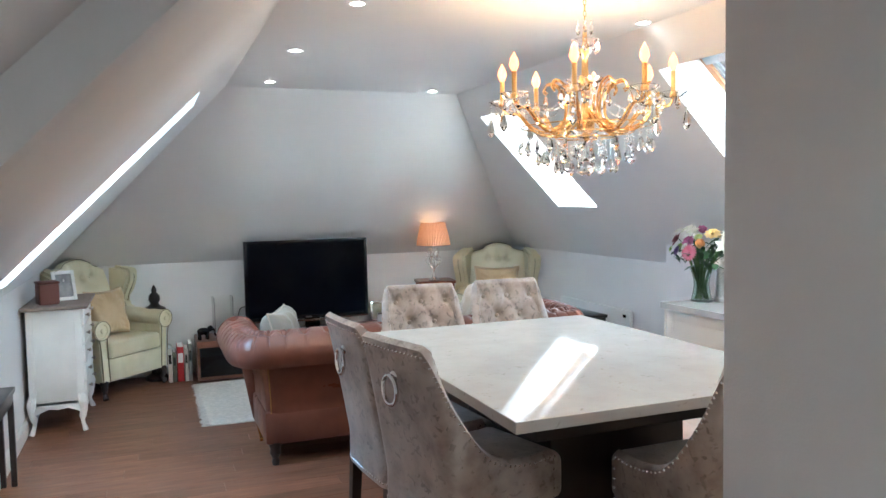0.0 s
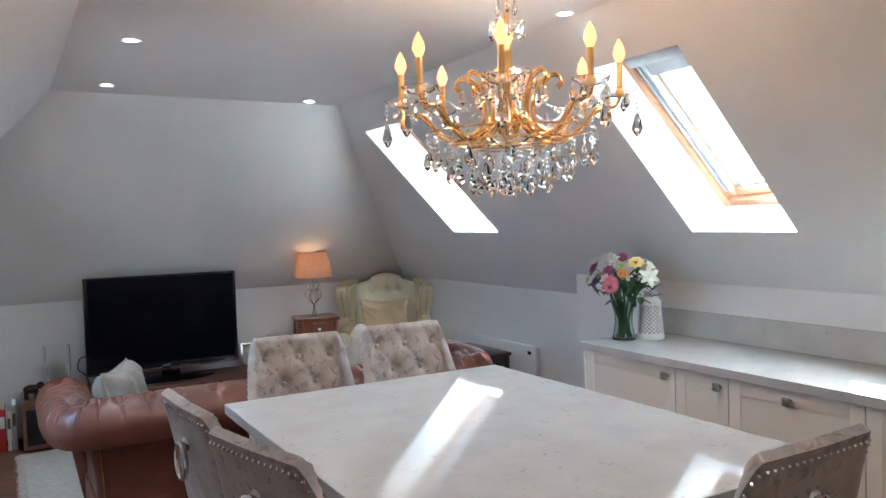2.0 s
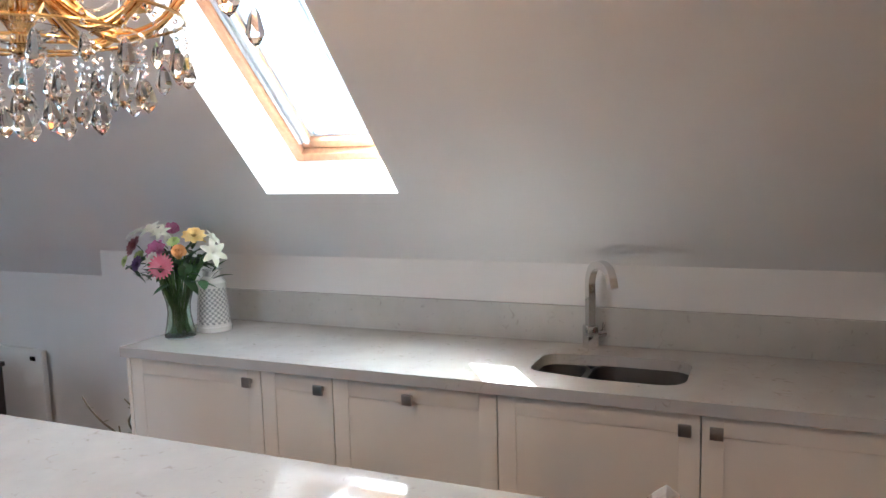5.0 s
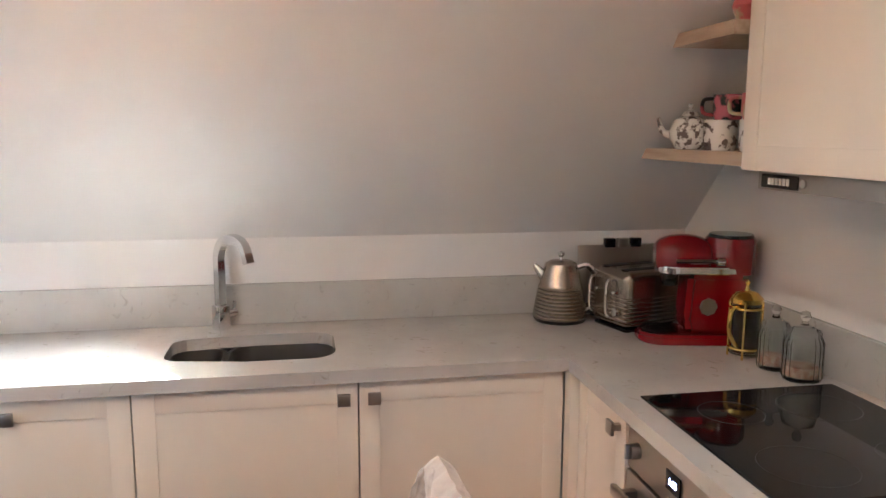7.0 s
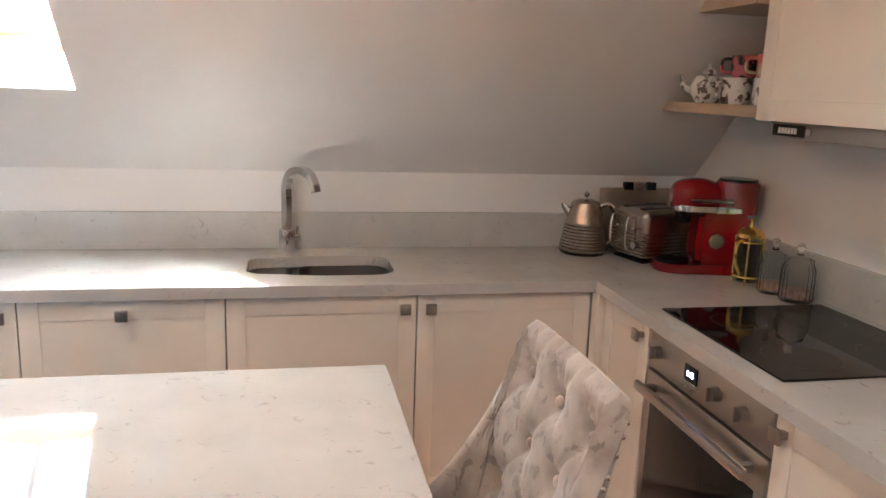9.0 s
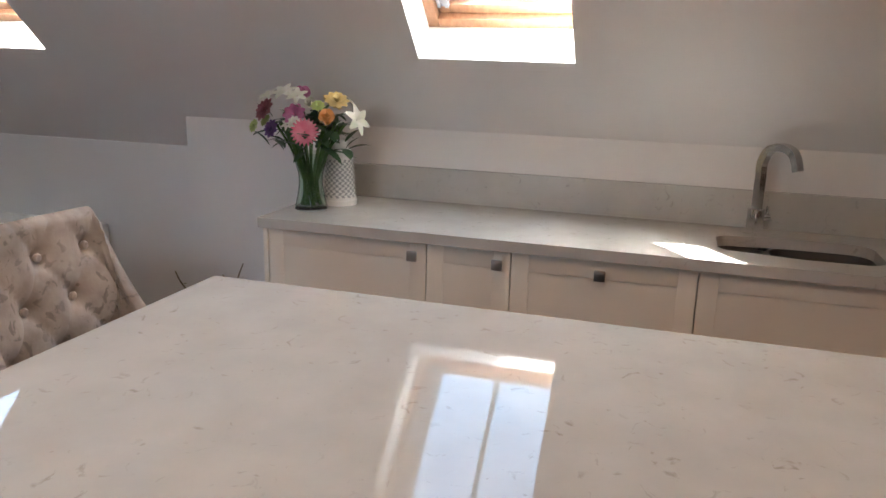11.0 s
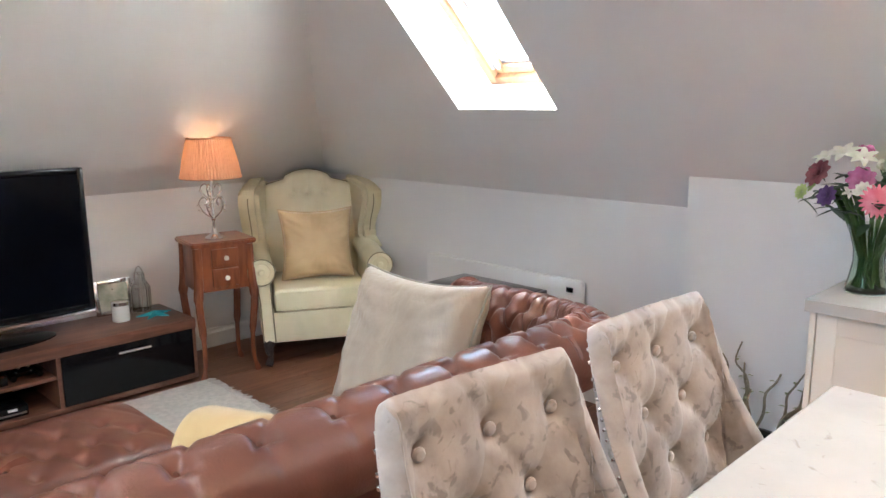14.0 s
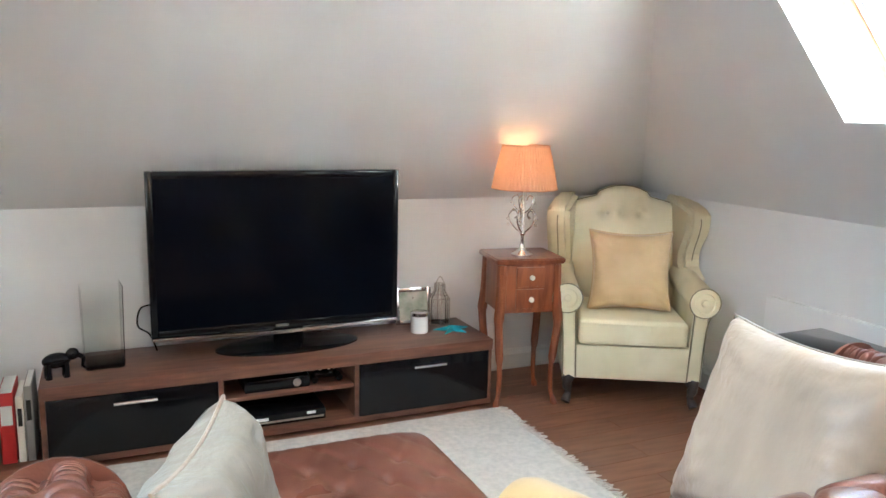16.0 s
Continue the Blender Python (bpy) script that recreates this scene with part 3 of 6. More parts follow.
me = bpy.data.meshes.new_from_object(txo.evaluated_get(dg))
bpy.data.objects.remove(txo)
me.materials.clear()
me.materials.append(M_DIGIT)
dgt = new("digits", me)
dgt.parent = oven
dgt.matrix_local = pose(0.243, -0.0048, 0.655, 90)
for i in range(3):
    part("button", L([(0, 0), (0.004, 0), (0.004, 0.003), (0, 0.003)], 10, m=pose(0.225 + i * 0.018, 0, 0.622, 90)), M_CHROME, oven)

hob = thing("hob", "black ceramic glass hob set on the quartz worktop", "hob", 2.99, 1.483, Z1)
part("glass", B(0, 0, 0, 0.578, 0.54, 0.006, 0.003), M_BLACKGLASS, hob, smooth=False)
M_MARK = mat("grey_marking", (0.03, 0.03, 0.03), 0.3)
for cx, cy, r in ((0.14, 0.14, 0.075), (0.43, 0.15, 0.095), (0.14, 0.39, 0.095), (0.43, 0.38, 0.075)):
    bm = bmesh.new()
    tube(bm, [(cx + r * math.cos(a * math.pi / 16), cy + r * math.sin(a * math.pi / 16), 0.0058) for a in range(32)], 0.0008, 4, closed=True)
    part("zone_ring", bm, M_MARK, hob)

# wall units and what is under them
shaker("wall_cabinet", 0.61, 0.93, "cream shaker wall cabinet above the hob", 0.575, 3.61, 1.762, 1.475, 180, depth=0.33, kh=0.045)
shaker("wall_cabinet", 0.48, 0.95, "cream shaker wall cabinet beside the larder", 0.05, 2.996, 1.762, 1.455, 180, depth=0.33, kh=0.045)
hood = thing("extractor_hood", "slim grey extractor pulled out under the wall cabinet", "extractor hood", 2.96, YW, 1.43)
part("body", B(0, 0.02, 0, 0.62, 0.31, 0.044, 0.004), M_STEEL, hood)
part("control_strip", B(0.46, 0.308, 0.006, 0.60, 0.314, 0.038, 0.002), M_DARK, hood, "dark control strip with switches")
for i in range(6):
    part("switch", B(0.49 + i * 0.014, 0.314, 0.014, 0.498 + i * 0.014, 0.317, 0.030), M_PLASTIC_W, hood)
part("lamp_knob", L([(0, 0), (0.01, 0), (0.01, 0.008), (0, 0.008)], 12, m=pose(0.44, 0.308, 0.022, -90)), M_CHROME, hood)
lar = thing("larder_cupboard", "tall cream shaker larder cupboard beside the worktop", "cupboard", 2.512, 2.098, 0.0, 180, "fitted kitchen units")
part("body", B(0, 0.02, 0, 0.435, 0.67, ZC - 0.002), M_CREAM, lar)
for nm, za, zb2 in (("lower_door", 0.15, 0.87), ("upper_door", 0.875, 2.38)):
    bm = bmesh.new()
    box(bm, 0.012, 0.012, za, 0.42, 0.021, zb2)
    for bx in ((0.01, za, 0.07, zb2), (0.362, za, 0.422, zb2), (0.07, za, 0.362, za + 0.06), (0.07, zb2 - 0.06, 0.362, zb2)):
        box(bm, bx[0], 0.004, bx[1], bx[2], 0.013, bx[3], 0.0015)
    part(nm, bm, M_CREAM, lar)

# open oak shelves that run into the slope
for nm, zs, yfr in (("lower", 1.482, 1.735), ("upper", 1.805, 1.80)):
    xe, xe2 = rx(zs), rx(zs + 0.035)
    bm = bmesh.new()
    prism(bm, [(3.612, zs), (xe, zs), (xe2, zs + 0.035), (3.612, zs + 0.035)], YW, yfr, axis="y")
    e = thing("shelf", "washed oak open shelf fixed into the sloping corner", "shelf", group="open kitchen shelves")
    part("board", bm, M_OAKSHELF, e)
M_CHINA = mat("patterned_china", (0.72, 0.70, 0.66), 0.2, col2=(0.16, 0.13, 0.12), scale=38, detail=3, lo=0.52, hi=0.58, coat=0.4)
M_FLORAL = mat("floral_china", (0.03, 0.03, 0.03), 0.25, col2=(0.45, 0.10, 0.12), scale=30, detail=3, lo=0.48, hi=0.56, coat=0.4)
M_ROSE = mat("rose_china", (0.55, 0.12, 0.12), 0.3, col2=(0.45, 0.42, 0.25), scale=22, lo=0.45, hi=0.6, coat=0.3)
tp = thing("teapot", "black and white patterned china teapot on the oak shelf", "teapot", 4.04, 1.672, 1.517, 45)
part("body", L([(0, 0), (0.04, 0), (0.058, 0.03), (0.062, 0.055), (0.045, 0.09), (0.025, 0.1), (0, 0.1)], 20), M_CHINA, tp)
part("lid", L([(0.028, 0.1), (0.022, 0.112), (0.006, 0.118), (0.005, 0.124), (0.009, 0.132), (0, 0.138)], 14), M_CHINA, tp)
part("spout", T(curve_pts([(0.05, 0, 0.04), (0.085, 0, 0.055), (0.10, 0, 0.095)], 8), [0.013] * 3 + [0.01] * 3 + [0.007] * 3, 8), M_CHINA, tp)
part("handle", T(curve_pts([(-0.05, 0, 0.085), (-0.09, 0, 0.08), (-0.095, 0, 0.05), (-0.055, 0, 0.03)], 12), 0.006, 8), M_CHINA, tp)


def mug(x, y, z, mt, r=0.042, h=0.085, rz=40, label="patterned china mug on the oak shelf"):
    e = thing("mug", label, "mug", x, y, z, rz, "mugs on the shelf")
    part("body", L([(0, 0.0), (r * 0.85, 0), (r, 0.02), (r, h), (r - 0.004, h), (r - 0.006, 0.02), (0, 0.01)], 20), mt, e)
    part("handle", T(curve_pts([(r - 0.003, 0, h * 0.85), (r + 0.03, 0, h * 0.8), (r + 0.03, 0, h * 0.3), (r - 0.003, 0, h * 0.2)], 12), 0.0055, 8), mt, e)


mug(3.875, 1.665, 1.517, M_CHINA, r=0.048, rz=100)
mug(3.745, 1.64, 1.517, M_CHINA, rz=200)
mug(3.85, 1.66, 1.6025, M_FLORAL, h=0.07, label="dark floral china mug stacked on another mug")
mug(3.74, 1.64, 1.6025, M_ROSE, h=0.07, label="rose patterned china mug stacked on another mug")
or_ = thing("china_ornament", "small rose coloured china ornament on the upper shelf", "ornament", 3.72, 1.70, 1.84)
part("body", L([(0, 0), (0.035, 0), (0.028, 0.02), (0.04, 0.05), (0.03, 0.08), (0, 0.085)], 14), M_ROSE, or_)
part("flower", L([(0, 0.08), (0.02, 0.085), (0.03, 0.11), (0.012, 0.13), (0, 0.13)], 7), M_ROSE, or_)

# appliances in the corner
M_KETTLE = mat("brushed_bronze_steel", (0.40, 0.35, 0.30), 0.26, metal=1.0, bump=0.03, bscale=200, stretch=(1, 1, 20))
ket = thing("kettle", "ribbed brushed steel kettle with a ball knob on the worktop", "kettle", 4.375, 1.955, Z1, 73)
prof = [(0, 0.012), (0.094, 0.012), (0.096, 0.02)]
for i in range(8):
    z = 0.025 + i * 0.0125
    r = 0.095 - 0.0022 * i
    prof += [(r - 0.0035, z), (r, z + 0.004), (r, z + 0.008), (r - 0.0035, z + 0.012)]
prof += [(0.074, 0.13), (0.066, 0.17), (0.055, 0.203), (0.035, 0.213), (0, 0.216)]
part("body", L(prof, 32), M_KETTLE, ket)
part("base", L([(0, 0), (0.09, 0), (0.095, 0.01), (0, 0.012)], 24), M_GLOSSBLACK, ket, "black kettle base")
part("knob", L([(0.006, 0.214), (0.005, 0.224), (0.012, 0.232), (0.012, 0.24), (0, 0.247)], 14), M_CHROME, ket)
part("handle", T(curve_pts([(-0.055, 0, 0.185), (-0.095, 0, 0.195), (-0.125, 0, 0.15), (-0.125, 0, 0.08), (-0.088, 0, 0.045)], 20), 0.009, 8, flat=1.6), M_CHROME, ket)
part("spout", T([(0.058, 0, 0.155), (0.085, 0, 0.185), (0.093, 0, 0.197)], [0.02, 0.012, 0.006], 8), M_KETTLE, ket)

toa = thing("toaster", "ribbed brushed steel four-slot toaster with chrome arms", "toaster", 4.262, 1.72, Z1, 105)
bm = bmesh.new()
box(bm, -0.12, -0.095, 0.012, 0.12, 0.095, 0.205, 0.03, 4)
part("body", bm, M_KETTLE, toa)
for i in range(7):
    part("rib", B(-0.123, -0.098, 0.025 + i * 0.014, 0.123, 0.098, 0.033 + i * 0.014, 0.004), M_KETTLE, toa)
# slots are not cut: near-black strips paint the shade of the openings
for s in (-0.05, 0.05):
    part("slot", B(-0.1, s - 0.014, 0.2052, 0.1, s + 0.014, 0.2072), M_DARK, toa)
for s in (-0.045, 0.045):
    part("arm", T(curve_pts([(0.115, s - 0.022, 0.05), (0.145, s - 0.022, 0.06), (0.145, s - 0.022, 0.16), (0.115, s - 0.022, 0.17)], 12), 0.005, 8), M_CHROME, toa)
    part("dial", L([(0, 0), (0.016, 0), (0.014, 0.018), (0, 0.018)], 14, m=pose(0.122, s + 0.012, 0.07, 0, 90)), M_CHROME, toa)
    part("lever", B(0.12, s + 0.004, 0.13, 0.15, s + 0.02, 0.14, 0.003), M_CHROME, toa)
part("base", B(-0.11, -0.085, 0, 0.11, 0.085, 0.013, 0.004), M_GLOSSBLACK, toa)

bb = thing("kitchen_scale", "flat grey steel panel with dark clips leaning on the upstand", "kitchen scale", 4.44, 1.67, Z1, 0)
part("panel", B(-0.006, -0.20, 0, 0.006, 0.20, 0.255, 0.004), M_STEEL, bb)
for i in range(3):
    part("clip", B(-0.012, -0.04 + i * 0.05, 0.245, 0.012, 0.0 + i * 0.05, 0.278, 0.003), M_GLOSSBLACK if i != 1 else M_NICKEL, bb)

cm = thing("coffee_machine", "glossy red capsule coffee machine with a chrome band", "coffee machine", 4.05, 1.625, Z1 , 78)
bm = bmesh.new()
prism(bm, [(x, y) for x, y in rrect(-0.17, -0.09, 0.19, 0.09, 0.085, 8)], 0, 0.035, axis="z", bev=0.01)
part("foot", bm, M_RED, cm)
part("drip_tray", L([(0, 0), (0.062, 0), (0.062, 0.008), (0, 0.008)], 24, at=(0.11, 0, 0.036)), M_GLOSSBLACK, cm)
bm = bmesh.new()
prism(bm, [(-0.165, 0.03), (0.03, 0.03), (0.045, 0.08), (0.035, 0.24), (-0.165, 0.24)], -0.07, 0.07, axis="y", bev=0.02)
part("column", bm, M_RED, cm)
bm = bmesh.new()
surf(bm, lambda u, v: Vector((0.045 - 0.095 * math.cos(math.pi * v), 0.068 * math.sin(math.pi * v) ** 0.5 * math.cos(2 * math.pi * u), 0.292 + 0.072 * math.sin(math.pi * v) ** 0.5 * math.sin(2 * math.pi * u))), 30, 20, cu=True)
bmesh.ops.recalc_face_normals(bm, faces=bm.faces[:])
part("head", bm, M_RED, cm)
part("water_tank", L([(0, 0.235), (0.078, 0.235), (0.082, 0.348), (0.078, 0.356), (0, 0.356)], 28, at=(-0.115, 0, 0)), M_RED, cm)
part("tank_lid", L([(0, 0.356), (0.074, 0.356), (0.070, 0.366), (0, 0.368)], 28, at=(-0.115, 0, 0)), M_GLOSSBLACK, cm)
bm = bmesh.new()
prism(bm, [(x, y) for x, y in rrect(-0.185, -0.078, 0.132, 0.078, 0.07, 8)], 0.238, 0.262, axis="z", bev=0.004)
part("band", bm, M_CHROME, cm, "chrome band round the head")
bm = bmesh.new()
tube(bm, [(-0.06, 0.095, 0.285), (0.09, 0.095, 0.285)], 0.008, 10)
tube(bm, [(-0.065, 0.095, 0.285), (-0.04, 0.095, 0.285)], 0.014, 12)
part("handle", bm, M_CHROME, cm)
part("badge", L([(0, 0), (0.022, 0), (0.02, 0.006), (0, 0.006)], 20, m=pose(0.134, 0.0, 0.285, 0, 90)), M_CHROME, cm)
cm.scale = (0.94, 0.94, 0.94)
part("emblem", L([(0, 0), (0.03, 0), (0.028, 0.004), (0, 0.004)], 8, m=pose(-0.03, 0.07, 0.13, -90)), M_NICKEL, cm, "round grey emblem")
part("spout_block", B(0.06, -0.03, 0.19, 0.11, 0.03, 0.24, 0.01), M_GLOSSBLACK, cm)

caf = thing("cafetiere", "gold framed glass cafetiere full of dark coffee", "cafetiere", 3.85, 1.565, Z1, 120)
part("glass", L([(0, 0.012), (0.042, 0.012), (0.042, 0.17), (0.040, 0.17), (0.040, 0.016), (0, 0.016)], 24), M_GLASS, caf)
part("coffee", L([(0, 0.017), (0.0385, 0.017), (0.0385, 0.155), (0, 0.155)], 24), mat("coffee", (0.03, 0.015, 0.01), 0.15), caf, "dark coffee")
part("lid", L([(0.046, 0.165), (0.047, 0.178), (0.03, 0.195), (0.008, 0.2), (0.004, 0.215), (0.009, 0.225), (0, 0.232)], 24), M_BRASS, caf)
bm = bmesh.new()
for a in range(4):
    c, s = math.cos(a * math.pi / 2 + 0.4) * 0.045, math.sin(a * math.pi / 2 + 0.4) * 0.045
    tube(bm, [(c, s, 0), (c, s, 0.17)], 0.0035, 6)
for z in (0.03, 0.15):
    tube(bm, [(0.045 * math.cos(i * math.pi / 12), 0.045 * math.sin(i * math.pi / 12), z) for i in range(24)], 0.004, 6, closed=True)
part("frame", bm, M_BRASS, caf, "polished gold frame")
part("handle", T(curve_pts([(0.045, 0, 0.155), (0.085, 0, 0.15), (0.09, 0, 0.09), (0.047, 0, 0.04)], 14), 0.006, 8), M_BRASS, caf)
for nm, x, y, r, h in (("a", 3.735, 1.545, 0.045, 0.12), ("b", 3.63, 1.53, 0.052, 0.125)):
    e = thing("glass_jar", "clear ribbed glass storage jar with a knobbed lid", "jar", x, y, Z1, 0, "glass jars by the hob")
    n = 40
    bm = bmesh.new()
    lathe(bm, [(0, 0.0), (r * 0.9, 0.0), (r, 0.01), (r, h - 0.02), (r * 0.8, h), (r * 0.76, h), (r - 0.004, h - 0.022), (r - 0.004, 0.012), (0, 0.008)], n)
    for v in bm.verts:
        q = round(math.atan2(v.co.y, v.co.x) / (2 * math.pi) * n)
        if q % 2:
            v.co.x, v.co.y = v.co.x * 0.955, v.co.y * 0.955
    part("body", bm, M_JARGLASS, e)
    part("lid", L([(r * 0.85, h), (r * 0.8, h + 0.012), (0.012, h + 0.025), (0.007, h + 0.035), (0.014, h + 0.047), (0.010, h + 0.06), (0, h + 0.065)], 20), M_THINGLASS, e)
    part("contents", L([(0, 0.012), (r - 0.006, 0.014), (r - 0.008, h * 0.32), (0, h * 0.36)], 16), mat("jar_contents", (0.50, 0.42, 0.34), 0.7, col2=(0.35, 0.16, 0.12), scale=60), e, "mottled sweets")

# ---- flowers and jug on the worktop ----
vase = thing("flower_vase", "flared clear glass vase full of water and green stems", "vase", 4.14, 4.755, Z1)
part("glass", L([(0, 0.0), (0.060, 0.0), (0.064, 0.006), (0.054, 0.05), (0.046, 0.10), (0.048, 0.14), (0.070, 0.22), (0.066, 0.22), (0.044, 0.14), (0.042, 0.10), (0.050, 0.05), (0.058, 0.014), (0, 0.012)], 32), M_VASE, vase)
M_STEM = mat("green_stem", (0.10, 0.19, 0.05), 0.5, col2=(0.05, 0.11, 0.03), scale=20)
M_LEAF = mat("dark_leaf", (0.03, 0.07, 0.025), 0.45, col2=(0.05, 0.11, 0.04), scale=15, coat=0.2)
rng = random.Random(4)
bq = thing("bouquet", "mixed bouquet of lilies, roses and gerberas standing in the glass vase", "flowers", 4.14, 4.755, Z1)
bm = bmesh.new()
for i in range(46):
    a, b = rng.uniform(0, 6.28), rng.uniform(0, 6.28)
    tube(bm, curve_pts([(0.04 * math.cos(a), 0.04 * math.sin(a), 0.02), (0.026 * math.cos(b), 0.026 * math.sin(b), 0.11), (0.06 * math.cos(b), 0.08 * math.sin(b), 0.24), (0.10 * math.cos(b), 0.14 * math.sin(b), 0.33)], 8), 0.0035, 5)
tagged(part("stems", bm, M_STEM, bq), kind="stuff")
leafme = None


def leaf(parent, at, l, w, yaw, pitch, mt=M_LEAF, nm="leaf"):
    bm = bmesh.new()
    n = 6
    rows = []
    for i in range(n + 1):
        t = i / n
        ww = w * math.sin(math.pi * min(1, t * 0.96 + 0.04)) ** 0.8
        rows.append([bm.verts.new((t * l, s * ww / 2, -0.25 * l * t * t + 0.12 * abs(s) * ww)) for s in (-1, 0, 1)])
    for a, b in zip(rows, rows[1:]):
        for j in range(2):
            bm.faces.new((a[j], a[j + 1], b[j + 1], b[j]))
    o = part(nm, bm, mt, parent)
    o.matrix_local = pose(*at, 0, -pitch, yaw)
    return o


for i in range(42):
    a = rng.uniform(0, 360)
    leaf(bq, (0.03 * math.cos(radians(a)), 0.04 * math.sin(radians(a)), rng.uniform(0.22, 0.34)), rng.uniform(0.09, 0.15), rng.uniform(0.025, 0.045), a, rng.uniform(-15, 50))


for i in range(64):
    a = rng.uniform(0, 360)
    q = rng.uniform(0.02, 0.13)
    leaf(bq, (q * math.cos(radians(a)), 1.3 * q * math.sin(radians(a)), rng.uniform(0.27, 0.40) - q * 0.4), rng.uniform(0.05, 0.09), rng.uniform(0.022, 0.04), a + rng.uniform(-40, 40), rng.uniform(-20, 60))


def bloom(kind, at, r, mt, yaw=0.0, tilt=60.0):
    r *= {"lily": 0.62, "rose": 0.92, "gerbera": 0.95, "carnation": 0.84}[kind]
    petals = {"gerbera": 20, "lily": 6, "rose": 5, "carnation": 9}[kind]
    bm = bmesh.new()
    layers = {"gerbera": [(1.0, 8, 0.22, 0.0), (0.75, 20, 0.2, 0.3)], "lily": [(1.0, 35, 0.42, 0.0)], "rose": [(0.95, 40, 0.9, 0.0), (0.75, 62, 0.85, 0.5), (0.5, 78, 0.8, 0.9)],
              "carnation": [(1.0, 20, 0.55, 0.0), (0.8, 45, 0.5, 0.4), (0.6, 68, 0.5, 0.8)]}[kind]
    for rr, up, wd, ph in layers:
        for i in range(petals):
            m = pose(0, 0, 0, 0, 0, 360 * i / petals + ph * 40) @ pose(0, 0, 0, 0, -up, 0)
            rows = []
            for k in range(5):
                t = k / 4
                w = wd * r * rr * math.sin(math.pi * (0.12 + 0.80 * t)) * 0.7
                curl = {"lily": -0.5, "rose": 0.35, "gerbera": -0.1, "carnation": -0.15}[kind] * t * t * r * rr
                rows.append([bm.verts.new(m @ Vector((t * r * rr + 0.003, s * w, curl + 0.15 * abs(s) * w))) for s in (-1, 0, 1)])
            for a, b in zip(rows, rows[1:]):
                for j in range(2):
                    bm.faces.new((a[j], a[j + 1], b[j + 1], b[j]))
    o = part(kind, bm, mt, bq)
    o.matrix_local = pose(*at, 0, tilt, yaw)
    return o


def petal_mat(n, c, c2):
    return mat(n, c, 0.6, col2=c2, scale=25)


P_WHITE = petal_mat("white_petal", (0.66, 0.65, 0.58), (0.56, 0.58, 0.46))
P_PINK = petal_mat("pink_petal", (0.62, 0.13, 0.20), (0.68, 0.26, 0.32))
P_MAG = petal_mat("magenta_petal", (0.38, 0.10, 0.24), (0.46, 0.18, 0.32))
P_PEACH = petal_mat("peach_petal", (0.88, 0.48, 0.18), (0.90, 0.58, 0.30))
P_YELL = petal_mat("yellow_petal", (0.80, 0.60, 0.22), (0.82, 0.66, 0.32))
P_DUSK = petal_mat("dusky_petal", (0.22, 0.06, 0.08), (0.34, 0.13, 0.14))
P_PURP = petal_mat("purple_petal", (0.10, 0.05, 0.16), (0.16, 0.09, 0.24))
P_LIME = petal_mat("lime_petal", (0.42, 0.55, 0.18), (0.55, 0.65, 0.30))
# positions: toward the room is -x, along the worktop is y
for k, at, r, mt, yaw, tilt in (
        ("lily", (-0.03, 0.09, 0.44), 0.075, P_WHITE, 170, 30), ("lily", (-0.04, 0.03, 0.43), 0.06, P_WHITE, 200, 40),
        ("carnation", (-0.06, 0.15, 0.375), 0.055, P_DUSK, 150, 60), ("carnation", (-0.08, 0.02, 0.365), 0.05, P_MAG, 190, 60),
        ("gerbera", (-0.13, -0.045, 0.31), 0.052, P_PINK, 200, 75), ("rose", (-0.10, -0.115, 0.355), 0.05, P_PEACH, 215, 60),
        ("carnation", (-0.02, -0.12, 0.415), 0.055, P_YELL, 220, 35), ("lily", (0.0, -0.19, 0.35), 0.085, P_WHITE, 250, 70),
        ("carnation", (-0.07, 0.195, 0.315), 0.03, P_LIME, 150, 70), ("carnation", (-0.09, 0.11, 0.31), 0.04, P_PURP, 160, 70),
        ("lily", (-0.10, 0.04, 0.33), 0.035, P_WHITE, 180, 60), ("rose", (0.04, 0.05, 0.42), 0.05, P_MAG, 20, 30),
        ("carnation", (0.06, -0.06, 0.40), 0.05, P_YELL, 330, 40), ("lily", (0.05, -0.15, 0.40), 0.06, P_WHITE, 290, 50),
        ("rose", (-0.05, -0.03, 0.40), 0.035, P_WHITE, 200, 50), ("carnation", (-0.12, 0.0, 0.34), 0.028, P_WHITE, 190, 70), ("lily", (-0.07, 0.13, 0.43), 0.06, P_WHITE, 150, 30), ("carnation", (-0.09, -0.08, 0.40), 0.03, P_LIME, 200, 40), ("carnation", (-0.01, 0.18, 0.33), 0.03, P_LIME, 90, 60)):
    bloom(k, at, r, mt, yaw, tilt)

jug = thing("perforated_jug", "white pierced metal churn-shaped lantern behind the vase", "lantern", 4.29, 4.705, Z1)
bm = bmesh.new()
NR, NC = 16, 36
rings = []
prj = lambda t: 0.062 - 0.012 * t
for j in range(NR + 1):
    z = 0.02 + 0.16 * j / NR
    rings.append([bm.verts.new((prj(j / NR) * math.cos(2 * math.pi * (i + 0.5 * (j % 2)) / NC), prj(j / NR) * math.sin(2 * math.pi * (i + 0.5 * (j % 2)) / NC), z)) for i in range(NC)])
holes_l = []
for j in range(0, NR):
    for i in range(NC):
        a, b = rings[j], rings[j + 1]
        k = (i + 1) % NC
        q = (a[i], a[k], b[k], b[i])
        f = bm.faces.new(q)
        if 1 <= j < NR - 1 and (i + j) % 2 == 0:
            holes_l.append(f)
bmesh.ops.inset_individual(bm, faces=holes_l, thickness=0.0022)
bmesh.ops.delete(bm, geom=holes_l, context="FACES")
jug.scale = (1.15, 1.15, 1.08)
